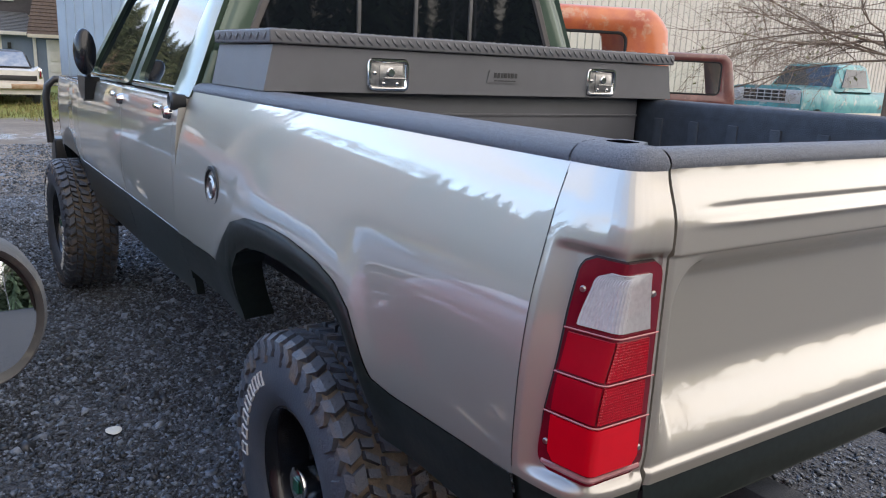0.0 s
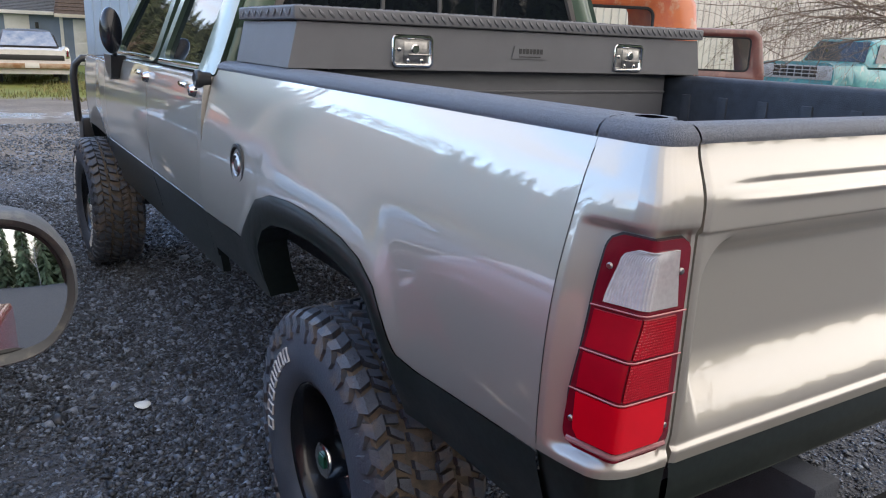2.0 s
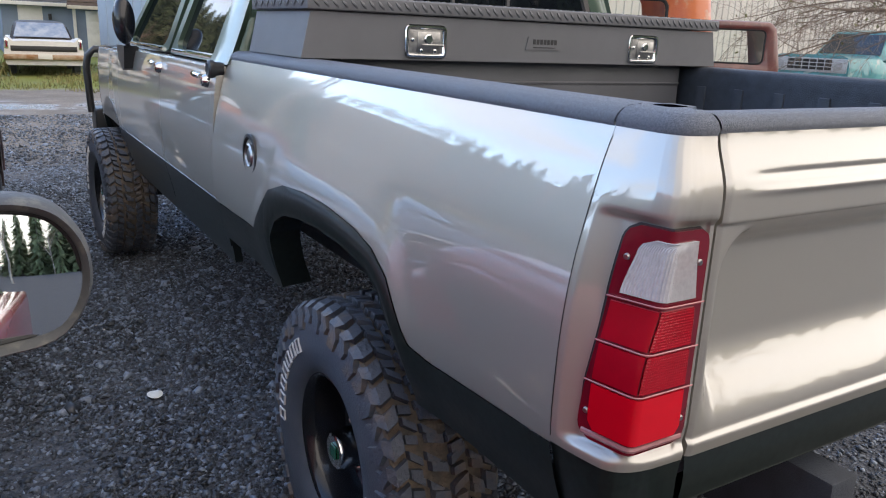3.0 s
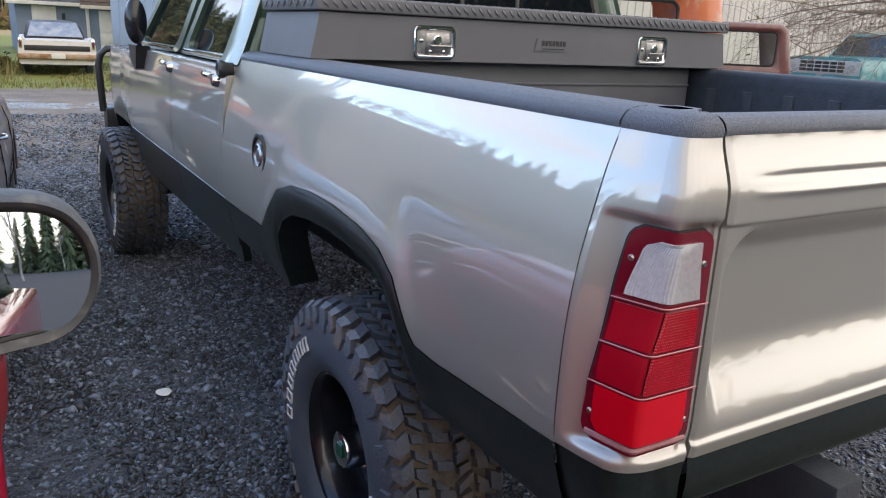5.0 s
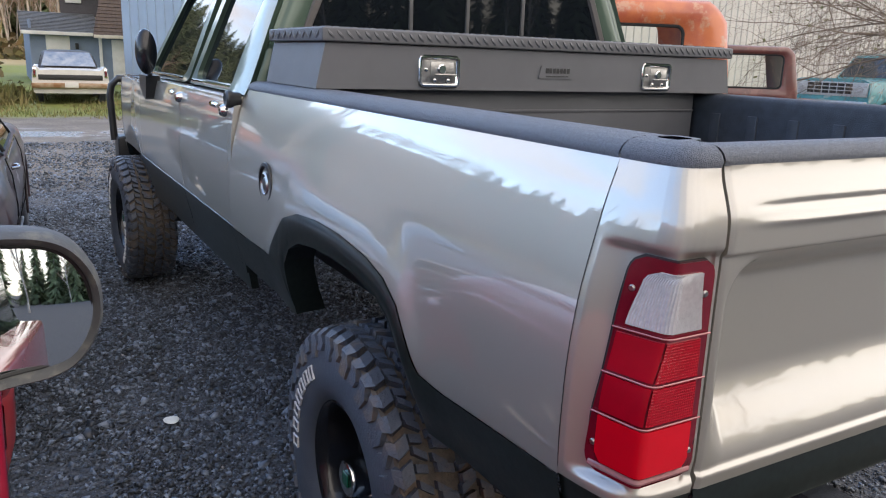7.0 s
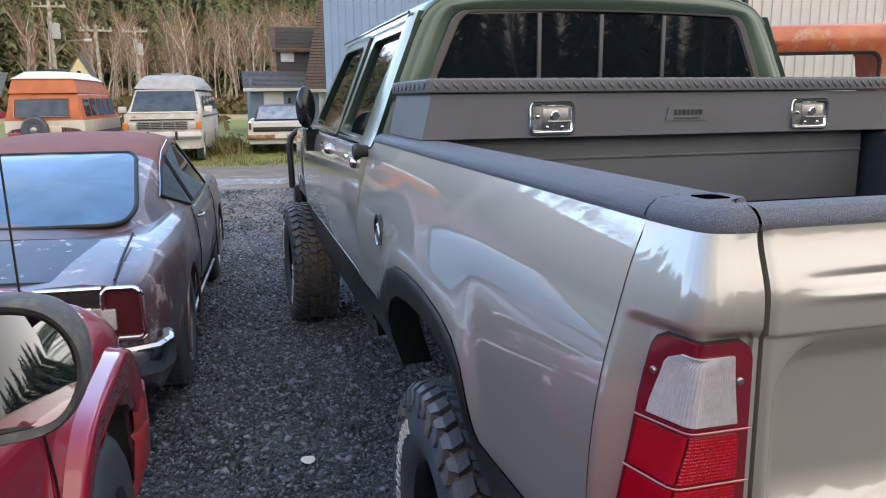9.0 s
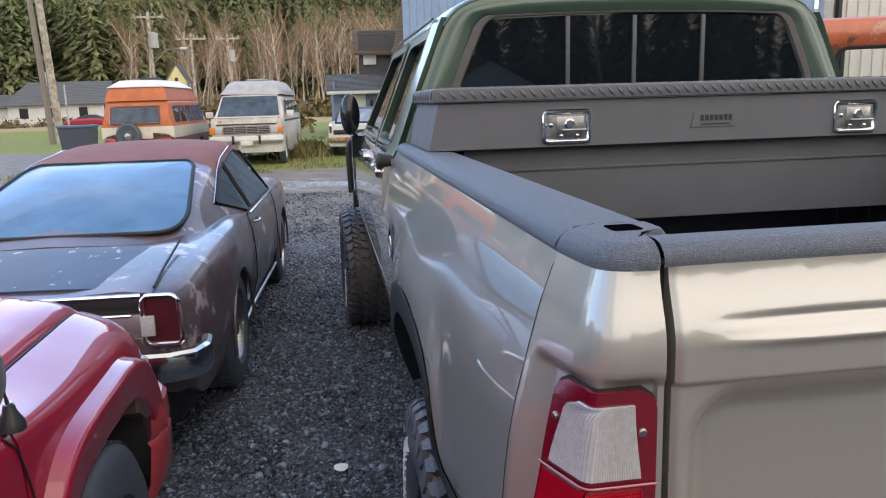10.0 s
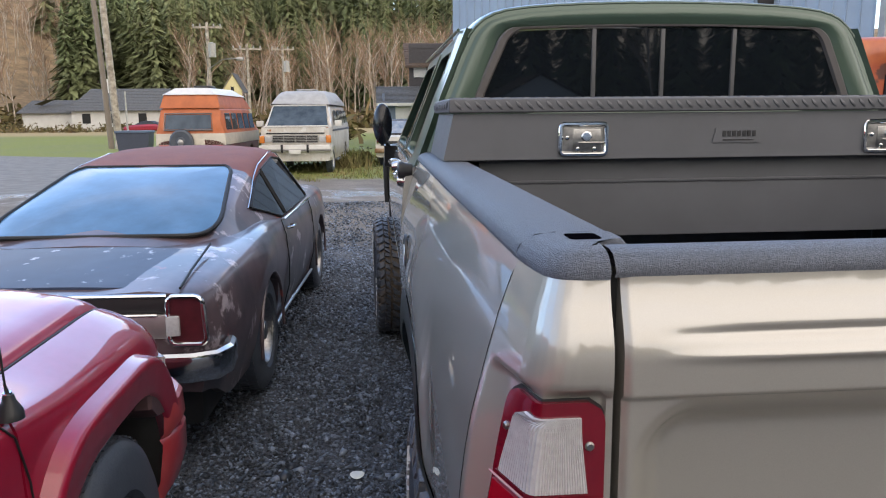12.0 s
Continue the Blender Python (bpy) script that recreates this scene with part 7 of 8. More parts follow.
roof_slope(house, (1.7, -0.8, 2.05), (12.5, -0.8, 2.05), (12.5, 4.4, 6.6), (3.2, 4.4, 6.6), M_SHINGLE, courses=30)
slab(house, "fascia", 1.72, 12.4, -0.86, -0.80, 1.93, 2.07, M_CREAM)
lap_wall(house, 0.75, 4.0, 2.6, 2.9, 5.1, mat("dark upper siding", (0.075, 0.07, 0.075), rough=0.7), "upper_wall")
roof_slope(house, (0.55, 2.3, 4.0), (5.2, 2.3, 4.0), (5.2, 5.0, 5.35), (0.55, 5.0, 5.35), M_SHINGLE, courses=10)
slab(house, "garage_door", 2.45, 5.0, -0.36, -0.30, 0.02, 1.88, M_WHITE, 0.01, "white panelled garage door")
for k in range(4):
    for j in range(4):
        slab(house, "door_panel", 2.52 + 0.62 * k, 3.06 + 0.62 * k, -0.385, -0.35, 0.10 + 0.45 * j, 0.46 + 0.45 * j, M_WHITE, 0.015)
slab(house, "corner_board", 1.95, 2.07, -0.36, -0.28, 0, 2.05, M_WHITE, 0.005)
slab(house, "front_door", -0.05, 0.85, -0.06, 0.02, 0.1, 1.98, M_WHITE, 0.01, "white front door")
slab(house, "wall_lamp", 1.05, 1.18, -0.12, -0.02, 1.45, 1.7, M_BLACKPLASTIC, 0.01)
win_ = slab(house, "upper_window", 0.98, 1.62, 2.50, 2.60, 3.45, 4.05, M_WHITE, 0.01, "small white-framed window")
slab(house, "roof_vent", 5.0, 5.3, 1.0, 1.4, 3.55, 3.85, M_BLACKPLASTIC, 0.01)

cottage = thing("white_cottage", "small white cottage with a grey roof across the field", "house", at=(-30, 90, 0))
lap_wall(cottage, -5.2, 4.8, 0, 0, 2.4, M_WHITEWALL)
lap_wall(cottage, -11.0, -5.2, 1.0, 0, 2.2, M_WHITEWALL)
roof_slope(cottage, (-5.6, -0.5, 2.35), (5.2, -0.5, 2.35), (5.0, 4.0, 4.9), (-4.2, 4.0, 4.9), M_GREYSHINGLE)
roof_slope(cottage, (-11.4, 0.5, 2.15), (-5.2, 0.5, 2.15), (-5.2, 4.0, 3.6), (-11.0, 4.0, 3.6), M_GREYSHINGLE)
for x in (-3.6, -0.4, 2.6):
    slab(cottage, "window", x - 0.45, x + 0.45, -0.06, 0.0, 0.9, 2.0, M_BLACKGAP, 0.01)
slab(cottage, "chimney_pipe", -2.2, -1.9, 3.0, 3.3, 4.4, 6.0, M_WHITE)
farm = thing("yellow_house", "pale yellow gabled house far across the field", "house", at=(-17.4, 92, 0))
farm.scale = (0.6, 0.6, 1.0)
lap_wall(farm, -2.0, 1.6, 0, 0, 4.6, M_YELLOW)
pane_poly(farm, "gable", [(-2.0, 0, 4.6), (1.6, 0, 4.6), (-0.1, 0, 6.4)], M_YELLOW, (0, 0.2, 0))
roof_slope(farm, (1.9, -0.3, 4.4), (1.9, 6, 4.4), (-0.1, 6, 6.6), (-0.1, -0.3, 6.6), M_GREYSHINGLE)
roof_slope(farm, (-2.3, -0.3, 4.4), (-2.3, 6, 4.4), (-0.1, 6, 6.6), (-0.1, -0.3, 6.6), M_WHITE)
slab(farm, "window", -0.5, 0.1, -0.08, 0.0, 4.1, 5.0, M_BLACKGAP)
rear_house = thing("grey_house", "pale grey gabled house behind the yard", "house", at=(10.5, -48, 0), turn=180)
lap_wall(rear_house, -4, 4, 0, 0, 2.1, M_WHITEWALL)
pane_poly(rear_house, "gable", [(-4, 0, 2.1), (4, 0, 2.1), (0, 0, 4.2)], M_WHITEWALL, (0, 0.2, 0))
roof_slope(rear_house, (4.4, -0.4, 2.0), (4.4, 9, 2.0), (0, 9, 4.35), (0, -0.4, 4.35), M_SHINGLE)
roof_slope(rear_house, (-4.4, -0.4, 2.0), (-4.4, 9, 2.0), (0, 9, 4.35), (0, -0.4, 4.35), M_SHINGLE)

# small red car in the field, wheelie bin
bin_ = thing("wheelie_bin", "blue-grey wheelie bin by the pole", "bin", at=(-10.3, 29.5, 0))
bm = bmesh.new()
loft(bm, [(y, [(0, 1.0), (0.62, 1.0), (0.62, 0.95), (0.52, 0.02)]) for y in (0, 0.7)])
part("tub", bm, M_NAVY, bin_)
bm = bmesh.new()
add_box(bm, -0.66, 0.66, -0.05, 0.75, 0.99, 1.08, 0.03)
part("lid", bm, mat("blue-grey lid", (0.10, 0.14, 0.20), rough=0.6), bin_)
far_red = thing("far_red_car", "low red sports car parked by the white cottage", "car", at=(-24.2, 80, 0), turn=80)
bm = bmesh.new()
loft(bm, [(y, [(0, zt), (0.75, zt - 0.03), (0.88, zt - 0.2), (0.88, 0.35), (0.8, 0.25)]) for y, zt in ((-2.1, 0.75), (-1.2, 0.9), (1.0, 0.85), (2.0, 0.65))])
part("body", bm, M_RED, far_red)
bm = bmesh.new()
loft(bm, [(y, [(0, zt), (0.5, zt - 0.02), (0.7, 0.8)]) for y, zt in ((-1.6, 0.85), (-0.7, 1.2), (0.2, 1.2), (1.0, 0.85))])
part("cabin", bm, M_BLACKPLASTIC, far_red)

# ---- utility poles ----
M_POLE = mat("weathered pole wood", (0.48, 0.43, 0.36), rough=0.85, scale=4, color2=(0.2, 0.17, 0.14), bump=0.4, bump_scale=20)
M_POLEDARK = mat("dark creosoted wood", (0.25, 0.21, 0.175), rough=0.9, scale=4, bump=0.4, bump_scale=20)


def pole(at, h, r, m, lean=(0, 0), arms=0, lamp=0.0, label="weathered wooden utility pole", can=False):
    ob = thing("utility_pole", label, "utility pole", group="utility poles", at=at)
    bm = bmesh.new()
    add_tube(bm, [(lean[0] * f, lean[1] * f, h * f - 0.3 * (f == 0)) for f in (0, 0.33, 0.66, 1)], [r, r * 0.92, r * 0.82, r * 0.7], n=12)
    part("shaft", bm, m, ob)
    for k in range(arms):
        slab(ob, "cross_arm", -1.1, 1.1, -0.06, 0.06, h - 0.45 - 0.9 * k, h - 0.30 - 0.9 * k, m, 0.01)
        for x in (-1.0, -0.5, 0.5, 1.0):
            bm = bmesh.new()
            add_lathe(bm, [(h - 0.30 - 0.9 * k, 0.05), (h - 0.2 - 0.9 * k, 0.06), (h - 0.12 - 0.9 * k, 0.03), (h - 0.1 - 0.9 * k, 0)], (x, 0, 0), "z", 8)
            part("insulator", bm, M_GREYROOF, ob)
    if lamp:
        rub(ob, [(0, -0.1, h * 0.60), (lamp * 0.5, -0.1, h * 0.68), (lamp, -0.1, h * 0.69)], 0.05, M_STEEL, "lamp_arm")
        slab(ob, "lamp_head", *sorted((lamp, lamp * 1.25)), -0.2, 0.05, h * 0.67, h * 0.70, M_STEEL, 0.02)
    if can:
        bm = bmesh.new()
        add_lathe(bm, [(h * 0.70, 0.0), (h * 0.70, 0.28), (h * 0.82, 0.28), (h * 0.83, 0.0)], (0.32, -0.1, 0), "z", 14)
        part("transformer", bm, M_GREYROOF, ob)
    return ob


pole((-14.0, 39.5, 0), 12.0, 0.19, M_POLE, lean=(-0.45, 0), label="pale new wooden utility pole")
pole((-14.55, 40.0, 0), 12.0, 0.15, M_POLEDARK, lean=(-0.5, 0), label="dark old wooden utility pole")
pole((-13.5, 60, 0), 8.6, 0.16, M_POLE, arms=1, lamp=2.1, can=True)
pole((-10.6, 60, 0), 7.0, 0.13, M_POLE, arms=1)
pole((-9.6, 75, 0), 8.2, 0.14, M_POLE, arms=1, can=True)
pole((-20.5, 62, 0), 3.6, 0.08, M_GREYROOF, label="slim pale metal post")

# ---- woods, bare trees, scrub ----
def mesh_from(name, verts, faces, m, smooth=False):
    me = bpy.data.meshes.new(name)
    me.from_pydata([tuple(v) for v in verts], [], faces)
    me.materials.append(m)
    if smooth:
        me.polygons.foreach_set("use_smooth", [True] * len(me.polygons))
    me.update()
    return me


class Soup:
    """Gathers many small pieces into one mesh."""
    def __init__(self):
        self.v, self.f, self.n = [], [], 0

    def add(self, verts, faces):
        self.v.append(np.asarray(verts, float))
        self.f += [tuple(i + self.n for i in f) for f in faces]
        self.n += len(verts)

    def stick(self, a, b, ra, rb, sides=3):
        a, b = np.asarray(a, float), np.asarray(b, float)
        d = b - a
        d = d / (np.linalg.norm(d) + 1e-9)
        u = np.cross(d, (0.3, 0.9, 0.31) if abs(d[2]) > 0.8 else (0, 0, 1.0))
        u /= np.linalg.norm(u) + 1e-9
        w = np.cross(d, u)
        ring = [u * math.cos(2 * math.pi * k / sides) + w * math.sin(2 * math.pi * k / sides) for k in range(sides)]
        self.add([a + q * ra for q in ring] + [b + q * rb for q in ring], [(k, (k + 1) % sides, sides + (k + 1) % sides, sides + k) for k in range(sides)])

    def build(self, name, m, smooth=False):
        return mesh_from(name, np.concatenate(self.v), self.f, m, smooth)


M_FIR = mat("fir foliage", (0.13, 0.17, 0.072), rough=0.9, scale=0.06, color2=(0.21, 0.225, 0.105), rand=0.35)
M_BARK = mat("pale alder bark", (0.54, 0.47, 0.39), rough=0.9, scale=1.5, color2=(0.36, 0.30, 0.24), rand=0.3)
M_TWIG = mat("brown winter twigs", (0.40, 0.27, 0.17), rough=0.9, scale=1.5, color2=(0.27, 0.18, 0.12), rand=0.4)
M_SCRUB = mat("mixed winter scrub", (0.085, 0.09, 0.03), rough=0.95, scale=0.7, color2=(0.16, 0.11, 0.055), rand=0.5)


class Kind:
    """A few grown specimens of one plant, set out many times into joined meshes."""
    def __init__(self, *soups):
        self.parts = [(np.concatenate(q.v), q.f) for q in soups]


def set_out(targets, kind, x, y, z, size, turn):
    c, s_ = math.cos(turn), math.sin(turn)
    rot = np.array([[c, s_, 0], [-s_, c, 0], [0, 0, 1]])
    for soup, (v, f) in zip(targets, kind.parts):
        soup.v.append(v @ rot * size + np.array([x, y, z]))
        soup.fa.append((np.array(f) if not hasattr(f, "dtype") else f) + soup.n)
        soup.n += len(v)


class Grove:
    def __init__(self):
        self.v, self.fa, self.n = [], [], 0

    def build(self, name, m):
        v = np.concatenate(self.v)
        me = bpy.data.meshes.new(name)
        me.vertices.add(len(v))
        me.vertices.foreach_set("co", v.ravel())
        loops = np.concatenate([f.ravel() for f in self.fa]).astype(np.int32)
        width = self.fa[0].shape[1]
        me.loops.add(len(loops))
        me.loops.foreach_set("vertex_index", loops)
        me.polygons.add(len(loops) // width)
        me.polygons.foreach_set("loop_start", np.arange(0, len(loops), width, dtype=np.int32))
        me.materials.append(m)
        me.update(calc_edges=True)
        return new(name, me)


def grow_fir(rng):
    """A fir one metre high: many narrow drooping sprays in loose whorls on a thin trunk."""
    soup, trunk = Soup(), Soup()
    trunk.stick((0, 0, 0), (0, 0, 0.97), 0.016, 0.002, 4)
    layers = 38
    lop = rng.uniform(0.85, 1.15)
    for k in range(layers):
        f = k / (layers - 1)
        zz = 0.07 + 0.92 * f ** 0.95
        rad = 0.19 * lop * (1 - f) ** 0.7 * rng.uniform(0.7, 1.15) + 0.008
        n = rng.randint(11, 14)
        off = rng.uniform(0, 6.3)
        for j in range(n):
            a = off + 2 * math.pi * j / n + rng.uniform(-0.4, 0.4)
            r = rad * rng.uniform(0.45, 1.25)
            c, s = math.cos(a), math.sin(a)
            z1 = zz + rng.gauss(0, 0.012)
            droop = r * rng.uniform(0.15, 0.6)
            w = r * rng.uniform(0.08, 0.17) + 0.003
            m_ = r * 0.5
            soup.add([(c * r * 0.1, s * r * 0.1, z1 + 0.015), (c * m_ - s * w, s * m_ + c * w, z1 - droop * 0.3), (c * r, s * r, z1 - droop)], [(0, 1, 2)])
            soup.add([(c * r * 0.1, s * r * 0.1, z1 + 0.012), (c * r, s * r, z1 - droop * 0.9), (c * m_ + s * w, s * m_ - c * w, z1 - droop * 0.35)], [(0, 1, 2)])
            soup.add([(c * r * 0.3, s * r * 0.3, z1 - 0.018), (c * m_ * 1.3 - s * w * 0.8, s * m_ * 1.3 + c * w * 0.8, z1 - droop * 0.6 - 0.012), (c * r * 0.9 + s * w, s * r * 0.9 - c * w, z1 - droop - 0.006)], [(0, 1, 2)])
    return Kind(soup, trunk)


def bare_tree(wood, twigs, x, y, z, h, rng, lean=0.05, spread_=0.5, depth=3, thick=0.014):
    """A leafless tree: a trunk that forks into limbs, branches and fine twigs."""
    def grow(p, d, length, r, level):
        q = p
        segs = 3 if level else 6
        for i in range(segs):
            d = d + (0.4 if level == 0 else 1.0) * np.array([rng.gauss(0, 0.10), rng.gauss(0, 0.10), rng.gauss(0.03, 0.06)])
            d = d / np.linalg.norm(d)
            nq = q + d * length / segs
            r1 = r * (1 - 0.28 * (i + 1) / segs)
            (wood if level < 2 else twigs).stick(q, nq, r * (1 - 0.28 * i / segs), r1, 3)
            q = nq
            if level < depth and (i > 1 or level > 0):
                for _ in range(2 if level < 2 else 1):
                    a = rng.uniform(0, 6.3)
                    side = np.array([math.cos(a), math.sin(a), rng.uniform(0.1, 0.7)])
                    nd = d * (1 - spread_) + side * spread_
                    grow(q, nd / np.linalg.norm(nd), length * (rng.uniform(0.45, 0.68) if level else rng.uniform(0.22, 0.36)), r1 * 0.5, level + 1)
        return q
    grow(np.array([x, y, z], float), np.array([rng.gauss(0, lean), rng.gauss(0, lean), 1.0]), h * 0.80, h * thick, 0)


def woods():
    rng = random.Random(21)
    firs = [grow_fir(rng) for k in range(6)]
    green, trunks = Grove(), Grove()
    def put(x, y, h):
        set_out((green, trunks), rng.choice(firs), x, y, ground_height(x, y) - 0.3, h, rng.uniform(0, 6.3))
    for k in range(120):                       # dark stand behind the camper
        put(rng.uniform(-44, -22), rng.uniform(106, 150), rng.uniform(13, 20))
    for k in range(230):                       # along the ridge
        put(rng.uniform(-62, 45), rng.uniform(150, 215), rng.uniform(15, 22))
    for k in range(170):                       # tall stand behind the yard
        put(rng.uniform(-75, 80), rng.uniform(-95, -66), rng.uniform(12, 19))
    for k in range(90):
        put(rng.uniform(-24, 45), rng.uniform(122, 150), rng.uniform(9, 15))
    for k in range(120):                       # dark stand on the western slope
        put(rng.uniform(-135, -72), rng.uniform(55, 122), rng.uniform(14, 21))
    for k in range(230):                       # the rest of the valley's rim
        a = rng.uniform(0, 6.283)
        r = rng.uniform(115, 200)
        x, y = r * math.sin(a), 5 + r * math.cos(a)
        if y < 90:
            put(x, y, rng.uniform(9, 16))
    tagged(green.build("fir_woods", M_FIR), "dark green fir woods on the hillside", "woods", kind="stuff")
    tagged(trunks.build("fir_trunks", M_BARK), "grey trunks of the fir woods", "woods", kind="stuff")
    def grow_bare(**kw):
        wood, twigs = Soup(), Soup()
        bare_tree(wood, twigs, 0, 0, 0, 10.0, rng, **kw)
        wood.f = [f for f in wood.f]
        return wood, twigs
    wood, twigs = Grove(), Grove()
    kinds = []
    for k in range(9):
        w, t = grow_bare(lean=0.06, spread_=rng.uniform(0.34, 0.46), thick=0.0115)
        kinds.append(Kind(w, t))
    def plant(x, y, h):
        set_out((wood, twigs), rng.choice(kinds), x, y, ground_height(x, y) - 0.3, h / 10, rng.uniform(0, 6.3))
    for k in range(95):                        # pale alders before the firs
        plant(rng.uniform(-25, 14), rng.uniform(96, 124), rng.uniform(8, 13.5))
    for k in range(300):                       # brown leafless slope
        plant(rng.uniform(-105, -43), rng.uniform(93, 190), rng.uniform(7, 12))
    for k in range(16):
        a = rng.uniform(2.2, 4.8)
        r = rng.uniform(40, 70)
        plant(r * math.sin(a), 5 + r * math.cos(a), rng.uniform(9, 14))
    tagged(wood.build("bare_woods", M_BARK), "pale bare alders at the foot of the hill", "woods", kind="stuff")
    tagged(twigs.build("bare_twigs", M_TWIG), "fine brown winter twigs of the alders", "woods", kind="stuff")
    scrub = Soup()
    for k in range(900):
        if k < 420:
            cx, cy, s = rng.uniform(-70, 25), rng.uniform(93, 108), rng.uniform(0.8, 2.4)
        elif k < 520:
            cx, cy, s = rng.uniform(-2.6, -1.3), rng.uniform(23.5, 27), rng.uniform(0.12, 0.28)
        elif k < 640:
            cx, cy, s = rng.uniform(-7.0, -3.0), rng.uniform(40, 60), rng.uniform(0.6, 1.3)
        else:
            cx, cy, s = rng.uniform(-60, -20), rng.uniform(84, 92), rng.uniform(0.3, 0.8)
        z0 = ground_height(cx, cy)
        for j in range(16):
            p = np.array([cx + rng.gauss(0, s * 0.5), cy + rng.gauss(0, s * 0.5), z0 + abs(rng.gauss(0, s * 0.55))])
            q = np.array([rng.gauss(0, 1), rng.gauss(0, 1), rng.gauss(0, 1)]) * s * 0.22
            w = np.array([rng.gauss(0, 1), rng.gauss(0, 1), rng.gauss(0, 1)]) * s * 0.14
            scrub.add([p - q, p + w, p + q, p - w * 0.6], [(0, 1, 2, 3)])
    tagged(new("scrub", scrub.build("scrub", M_SCRUB)), "tangled winter scrub at the field's edge", "scrub", kind="stuff")


woods()


def yard_tree():
    """The leafless tree whose low twigs hang before the metal building."""
    rng = random.Random(5)
    ob = thing("bare_tree", "leafless garden tree with drooping tangled twigs", "tree", at=(18.2, 9.2, 0))
    wood, twigs, leaves = Soup(), Soup(), Soup()
    wood.stick((0, 0, -0.2), (-0.1, 0, 1.6), 0.16, 0.12, 8)
    wood.stick((-0.1, 0, 1.6), (-0.3, 0, 3.2), 0.12, 0.09, 8)
    def branch(p, d, length, r, level):
        d = d / np.linalg.norm(d)
        segs = 5
        for i in range(segs):
            d = d + np.array([rng.gauss(0, 0.16), rng.gauss(0, 0.16), rng.gauss(-0.035, 0.12)])
            d = d / np.linalg.norm(d)
            q = p + d * length / segs
            (wood if level == 0 else twigs).stick(p, q, r * (1 - 0.13 * i), r * (1 - 0.13 * (i + 1)), 5 if level == 0 else 3)
            p = q
            if level < 3:
                for _ in range(2 if level == 0 or rng.random() < 0.4 else 1):
                    nd = d + np.array([rng.gauss(0, 0.75), rng.gauss(0, 0.75), rng.gauss(0, 0.55)])
                    branch(p, nd, length * rng.uniform(0.35, 0.6), r * 0.42, level + 1)
            elif rng.random() < 0.015:
                c = np.array([rng.gauss(0, 1), rng.gauss(0, 1), rng.gauss(0, 1)]) * 0.035
                e = np.array([rng.gauss(0, 1), rng.gauss(0, 1), rng.gauss(0, 1)]) * 0.03
                leaves.add([p, p + c, p + c + e, p + e], [(0, 1, 2, 3)])
    for k in range(10):
        a = math.pi + rng.uniform(-0.9, 0.9) if k < 6 else rng.uniform(0, 6.3)
        branch(np.array([-0.2, 0, rng.uniform(1.9, 3.2)]), np.array([math.cos(a), math.sin(a) * 0.7, rng.uniform(-0.05, 0.40)]), rng.uniform(3.8, 5.6), 0.032, 0)
    m1 = mat("brown twig bark", (0.20, 0.15, 0.115), rough=0.9, scale=8, color2=(0.12, 0.09, 0.07))
    for name, s, m in (("trunk", wood, m1), ("twig_tangle", twigs, m1), ("leaves", leaves, mat("old olive leaves", (0.11, 0.11, 0.035), rough=0.7, rand=0.4))):
        o = new(name, s.build(name, m))
        o.parent = ob
        if name != "trunk":
            o["kind"] = "stuff"


yard_tree()


# ---- grass on the verge and in the field ----
def grass():
    rng = random.Random(3)
    s = Soup()
    def blade(x, y, h):
        z = ground_height(x, y)
        a = rng.uniform(0, 6.3)
        w = h * 0.09 + 0.006
        bx, by = math.cos(a) * w, math.sin(a) * w
        lx, ly = rng.gauss(0, h * 0.35), rng.gauss(0, h * 0.35)
        s.add([(x - bx, y - by, z - 0.01), (x + bx, y + by, z - 0.01), (x + lx, y + ly, z + h)], [(0, 1, 2)])
    for k in range(16000):
        x = rng.uniform(-9, 3)
        y = rng.uniform(18.0, 30) + 1.1 * noise.noise(Vector((x * 0.7, 0, 7)))
        dense = noise.noise(Vector((x * 0.9, y * 0.9, 1)))
        if dense < -0.15:
            continue
        blade(x, y, rng.uniform(0.04, 0.12) * (1.8 if rng.random() < 0.06 else 1))
    for k in range(900):
        x, y = rng.gauss(-2.0, 0.35), rng.uniform(22.5, 26)
        blade(x, y, rng.uniform(0.2, 0.55))
    for k in range(700):
        x, y = rng.gauss(-4.3, 0.25), rng.gauss(20.3, 0.35)
        blade(x, y, rng.uniform(0.1, 0.35))
    tagged(new("grass", s.build("grass", mat("winter grass", (0.10, 0.125, 0.03), rough=0.9, scale=0.6, color2=(0.24, 0.20, 0.09), rand=0.4))), "rough winter grass and dry stalks on the verge", "grass", kind="stuff")


grass()

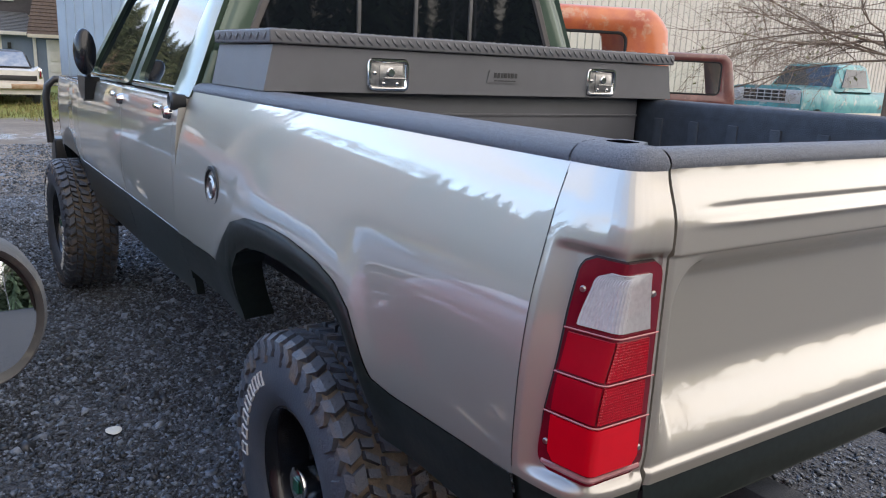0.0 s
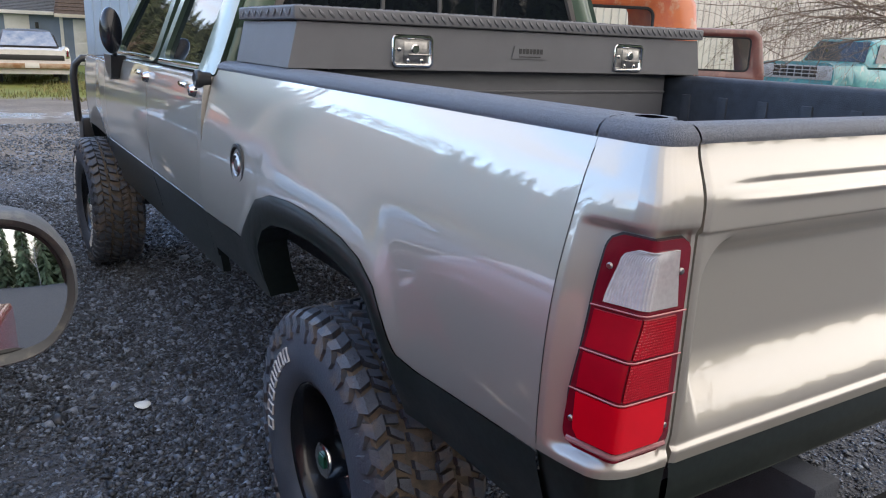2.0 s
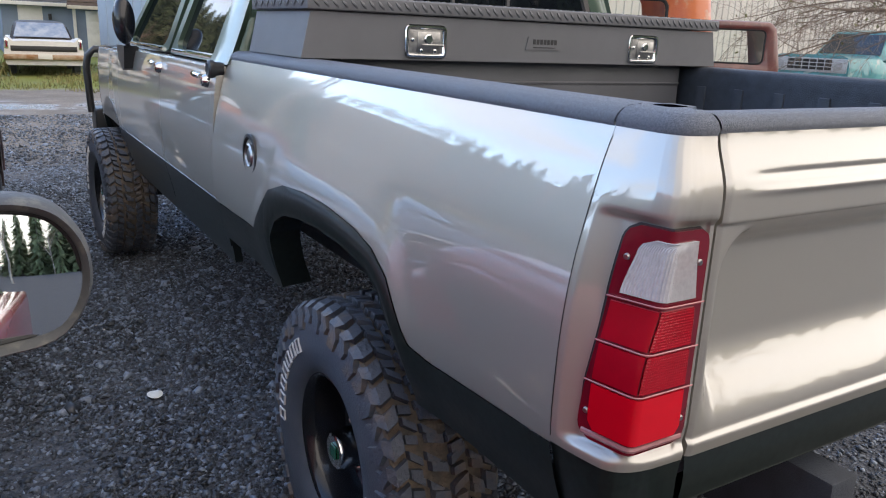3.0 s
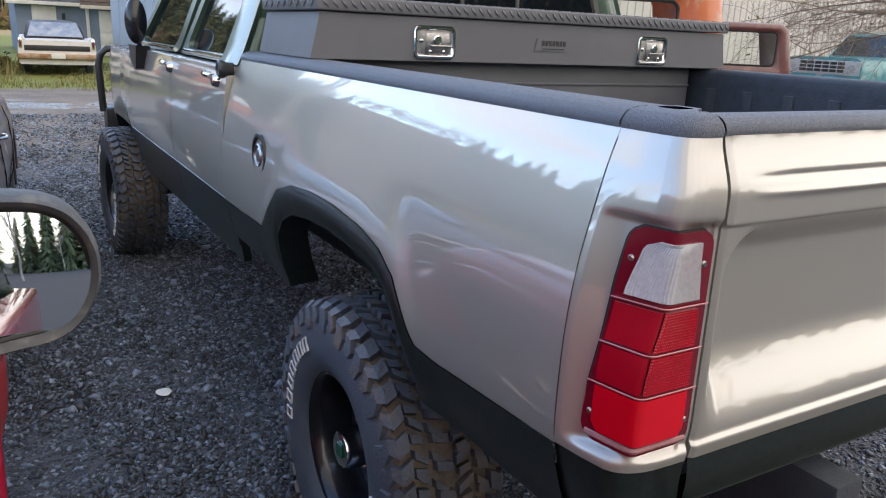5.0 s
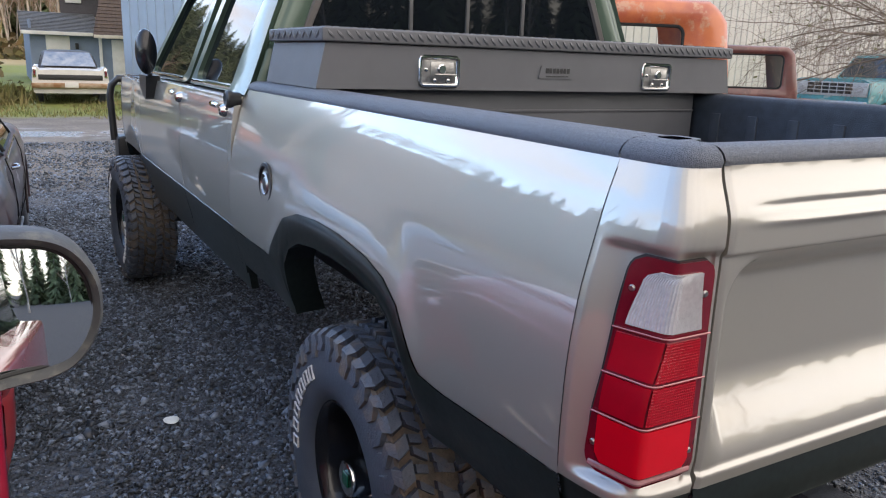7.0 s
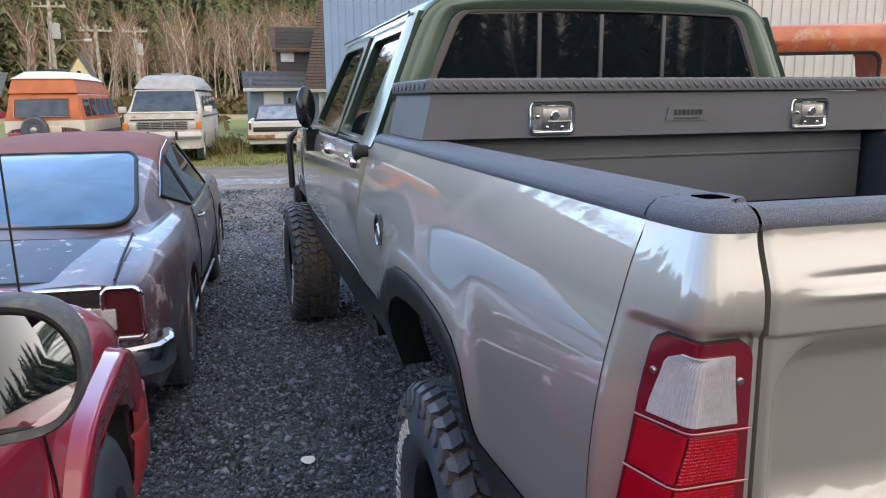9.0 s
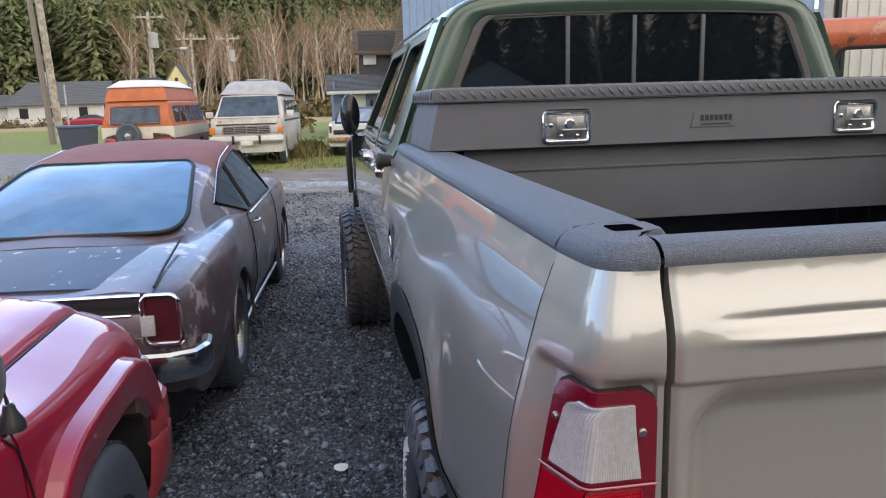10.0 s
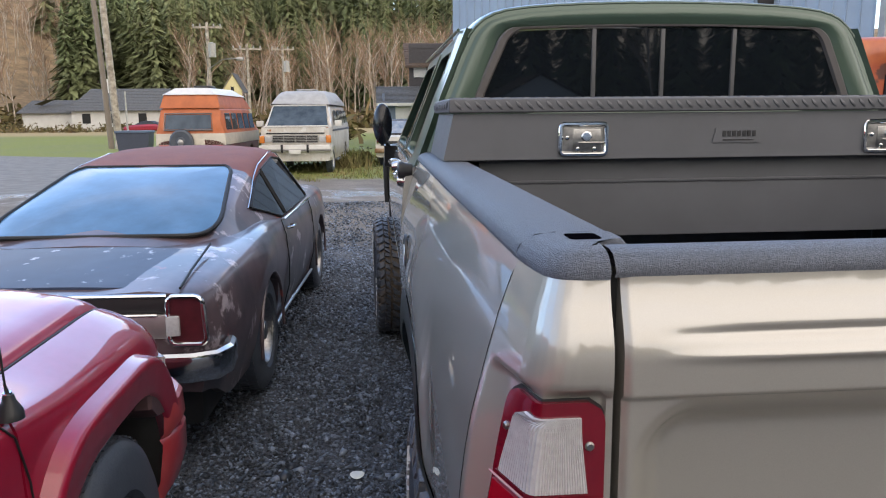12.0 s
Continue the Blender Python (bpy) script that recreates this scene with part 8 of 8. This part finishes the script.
# ---- loose stones of the yard ----
def stones():
    rng = np.random.default_rng(11)
    # a few angular chips, thrown about many times
    base_f = [(0, 2, 4), (2, 1, 4), (1, 3, 4), (3, 0, 4), (2, 0, 5), (1, 2, 5), (3, 1, 5), (0, 3, 5)]
    shapes = []
    for k in range(10):
        v = np.array([(1, 0, 0), (-1, 0, 0), (0, 1, 0), (0, -1, 0), (0, 0, 1), (0, 0, -1)], float)
        v += rng.normal(0, 0.28, v.shape)
        shapes.append(v)
    m = mat("crushed basalt", (0.062, 0.077, 0.100), rough=0.40, scale=60, color2=(0.088, 0.104, 0.130), rand=0.72, rand_pow=2.6, rand_hi=2.9)
    def scatter(specs, name, material):
        vs, fs, n = [], [], 0
        tri = np.array(base_f)
        for count, x0, x1, y0, y1, size, sd in specs:
            xs, ys = rng.uniform(x0, x1, count), rng.uniform(y0, y1, count)
            s = size * np.exp(rng.normal(0, sd, count))
            v = np.array(shapes)[rng.integers(0, len(shapes), count)]
            v = v * np.stack([np.ones(count), rng.uniform(0.5, 0.9, count), rng.uniform(0.38, 0.70, count)], 1)[:, None, :] * s[:, None, None]
            a, t = rng.uniform(0, 6.283, count), rng.normal(0, 0.4, count)
            ct, st, ca, sa = np.cos(t)[:, None], np.sin(t)[:, None], np.cos(a)[:, None], np.sin(a)[:, None]
            x, y, z = v[..., 0] * ct - v[..., 2] * st, v[..., 1], v[..., 0] * st + v[..., 2] * ct
            x, y = x * ca - y * sa, x * sa + y * ca
            z0 = undulation(xs, ys) + s * 0.12
            vs.append(np.stack([x + xs[:, None], y + ys[:, None], z + z0[:, None]], 2).reshape(-1, 3))
            fs.append((tri[None] + (n + 6 * np.arange(count))[:, None, None]).reshape(-1, 3))
            n += 6 * count
        v, f = np.concatenate(vs), np.concatenate(fs)
        me = bpy.data.meshes.new(name)
        me.vertices.add(len(v))
        me.vertices.foreach_set("co", v.ravel())
        me.loops.add(f.size)
        me.loops.foreach_set("vertex_index", f.ravel().astype(np.int32))
        me.polygons.add(len(f))
        me.polygons.foreach_set("loop_start", np.arange(0, f.size, 3, dtype=np.int32))
        me.materials.append(material)
        me.update(calc_edges=True)
        me.validate()
        return new(name, me)
    ob = scatter([(70000, -2.1, 1.1, 0.9, 4.6, 0.0094, 0.42), (38000, -2.1, 0.9, 4.6, 8.5, 0.0115, 0.38), (12000, -3.0, 1.2, 8.5, 13.5, 0.015, 0.35), (9000, -0.8, 1.6, -0.3, 1.2, 0.009, 0.38)], "gravel", m)
    tagged(ob, "loose dark crushed stone over the yard", "gravel", kind="stuff")
    # the few pale stones
    pale = mat("pale stone", (0.36, 0.36, 0.35), rough=0.7, scale=30, rand=0.3)
    tagged(scatter([(150, -1.9, -0.9, 1.0, 7.0, 0.0085, 0.3)], "pale_gravel", pale), "scattered pale chips among the dark gravel", "gravel", kind="stuff")
    bm = bmesh.new()
    add_lathe(bm, [(0.014, 0.0), (0.0135, 0.020), (0.011, 0.029), (0.008, 0.033), (0.004, 0.028)], (-1.206, 2.442, 0.006), "z", 20)
    for v in bm.verts:
        v.co.y += 0.15 * (v.co.y - 2.442) + 0.004 * math.sin(v.co.x * 90)
    tagged(part("pale_pebble", bm, mat("chalk white", (0.72, 0.73, 0.68), rough=0.6, var=0.1, scale=30)), "flat chalk-white oval pebble on the gravel", "pebble")


stones()
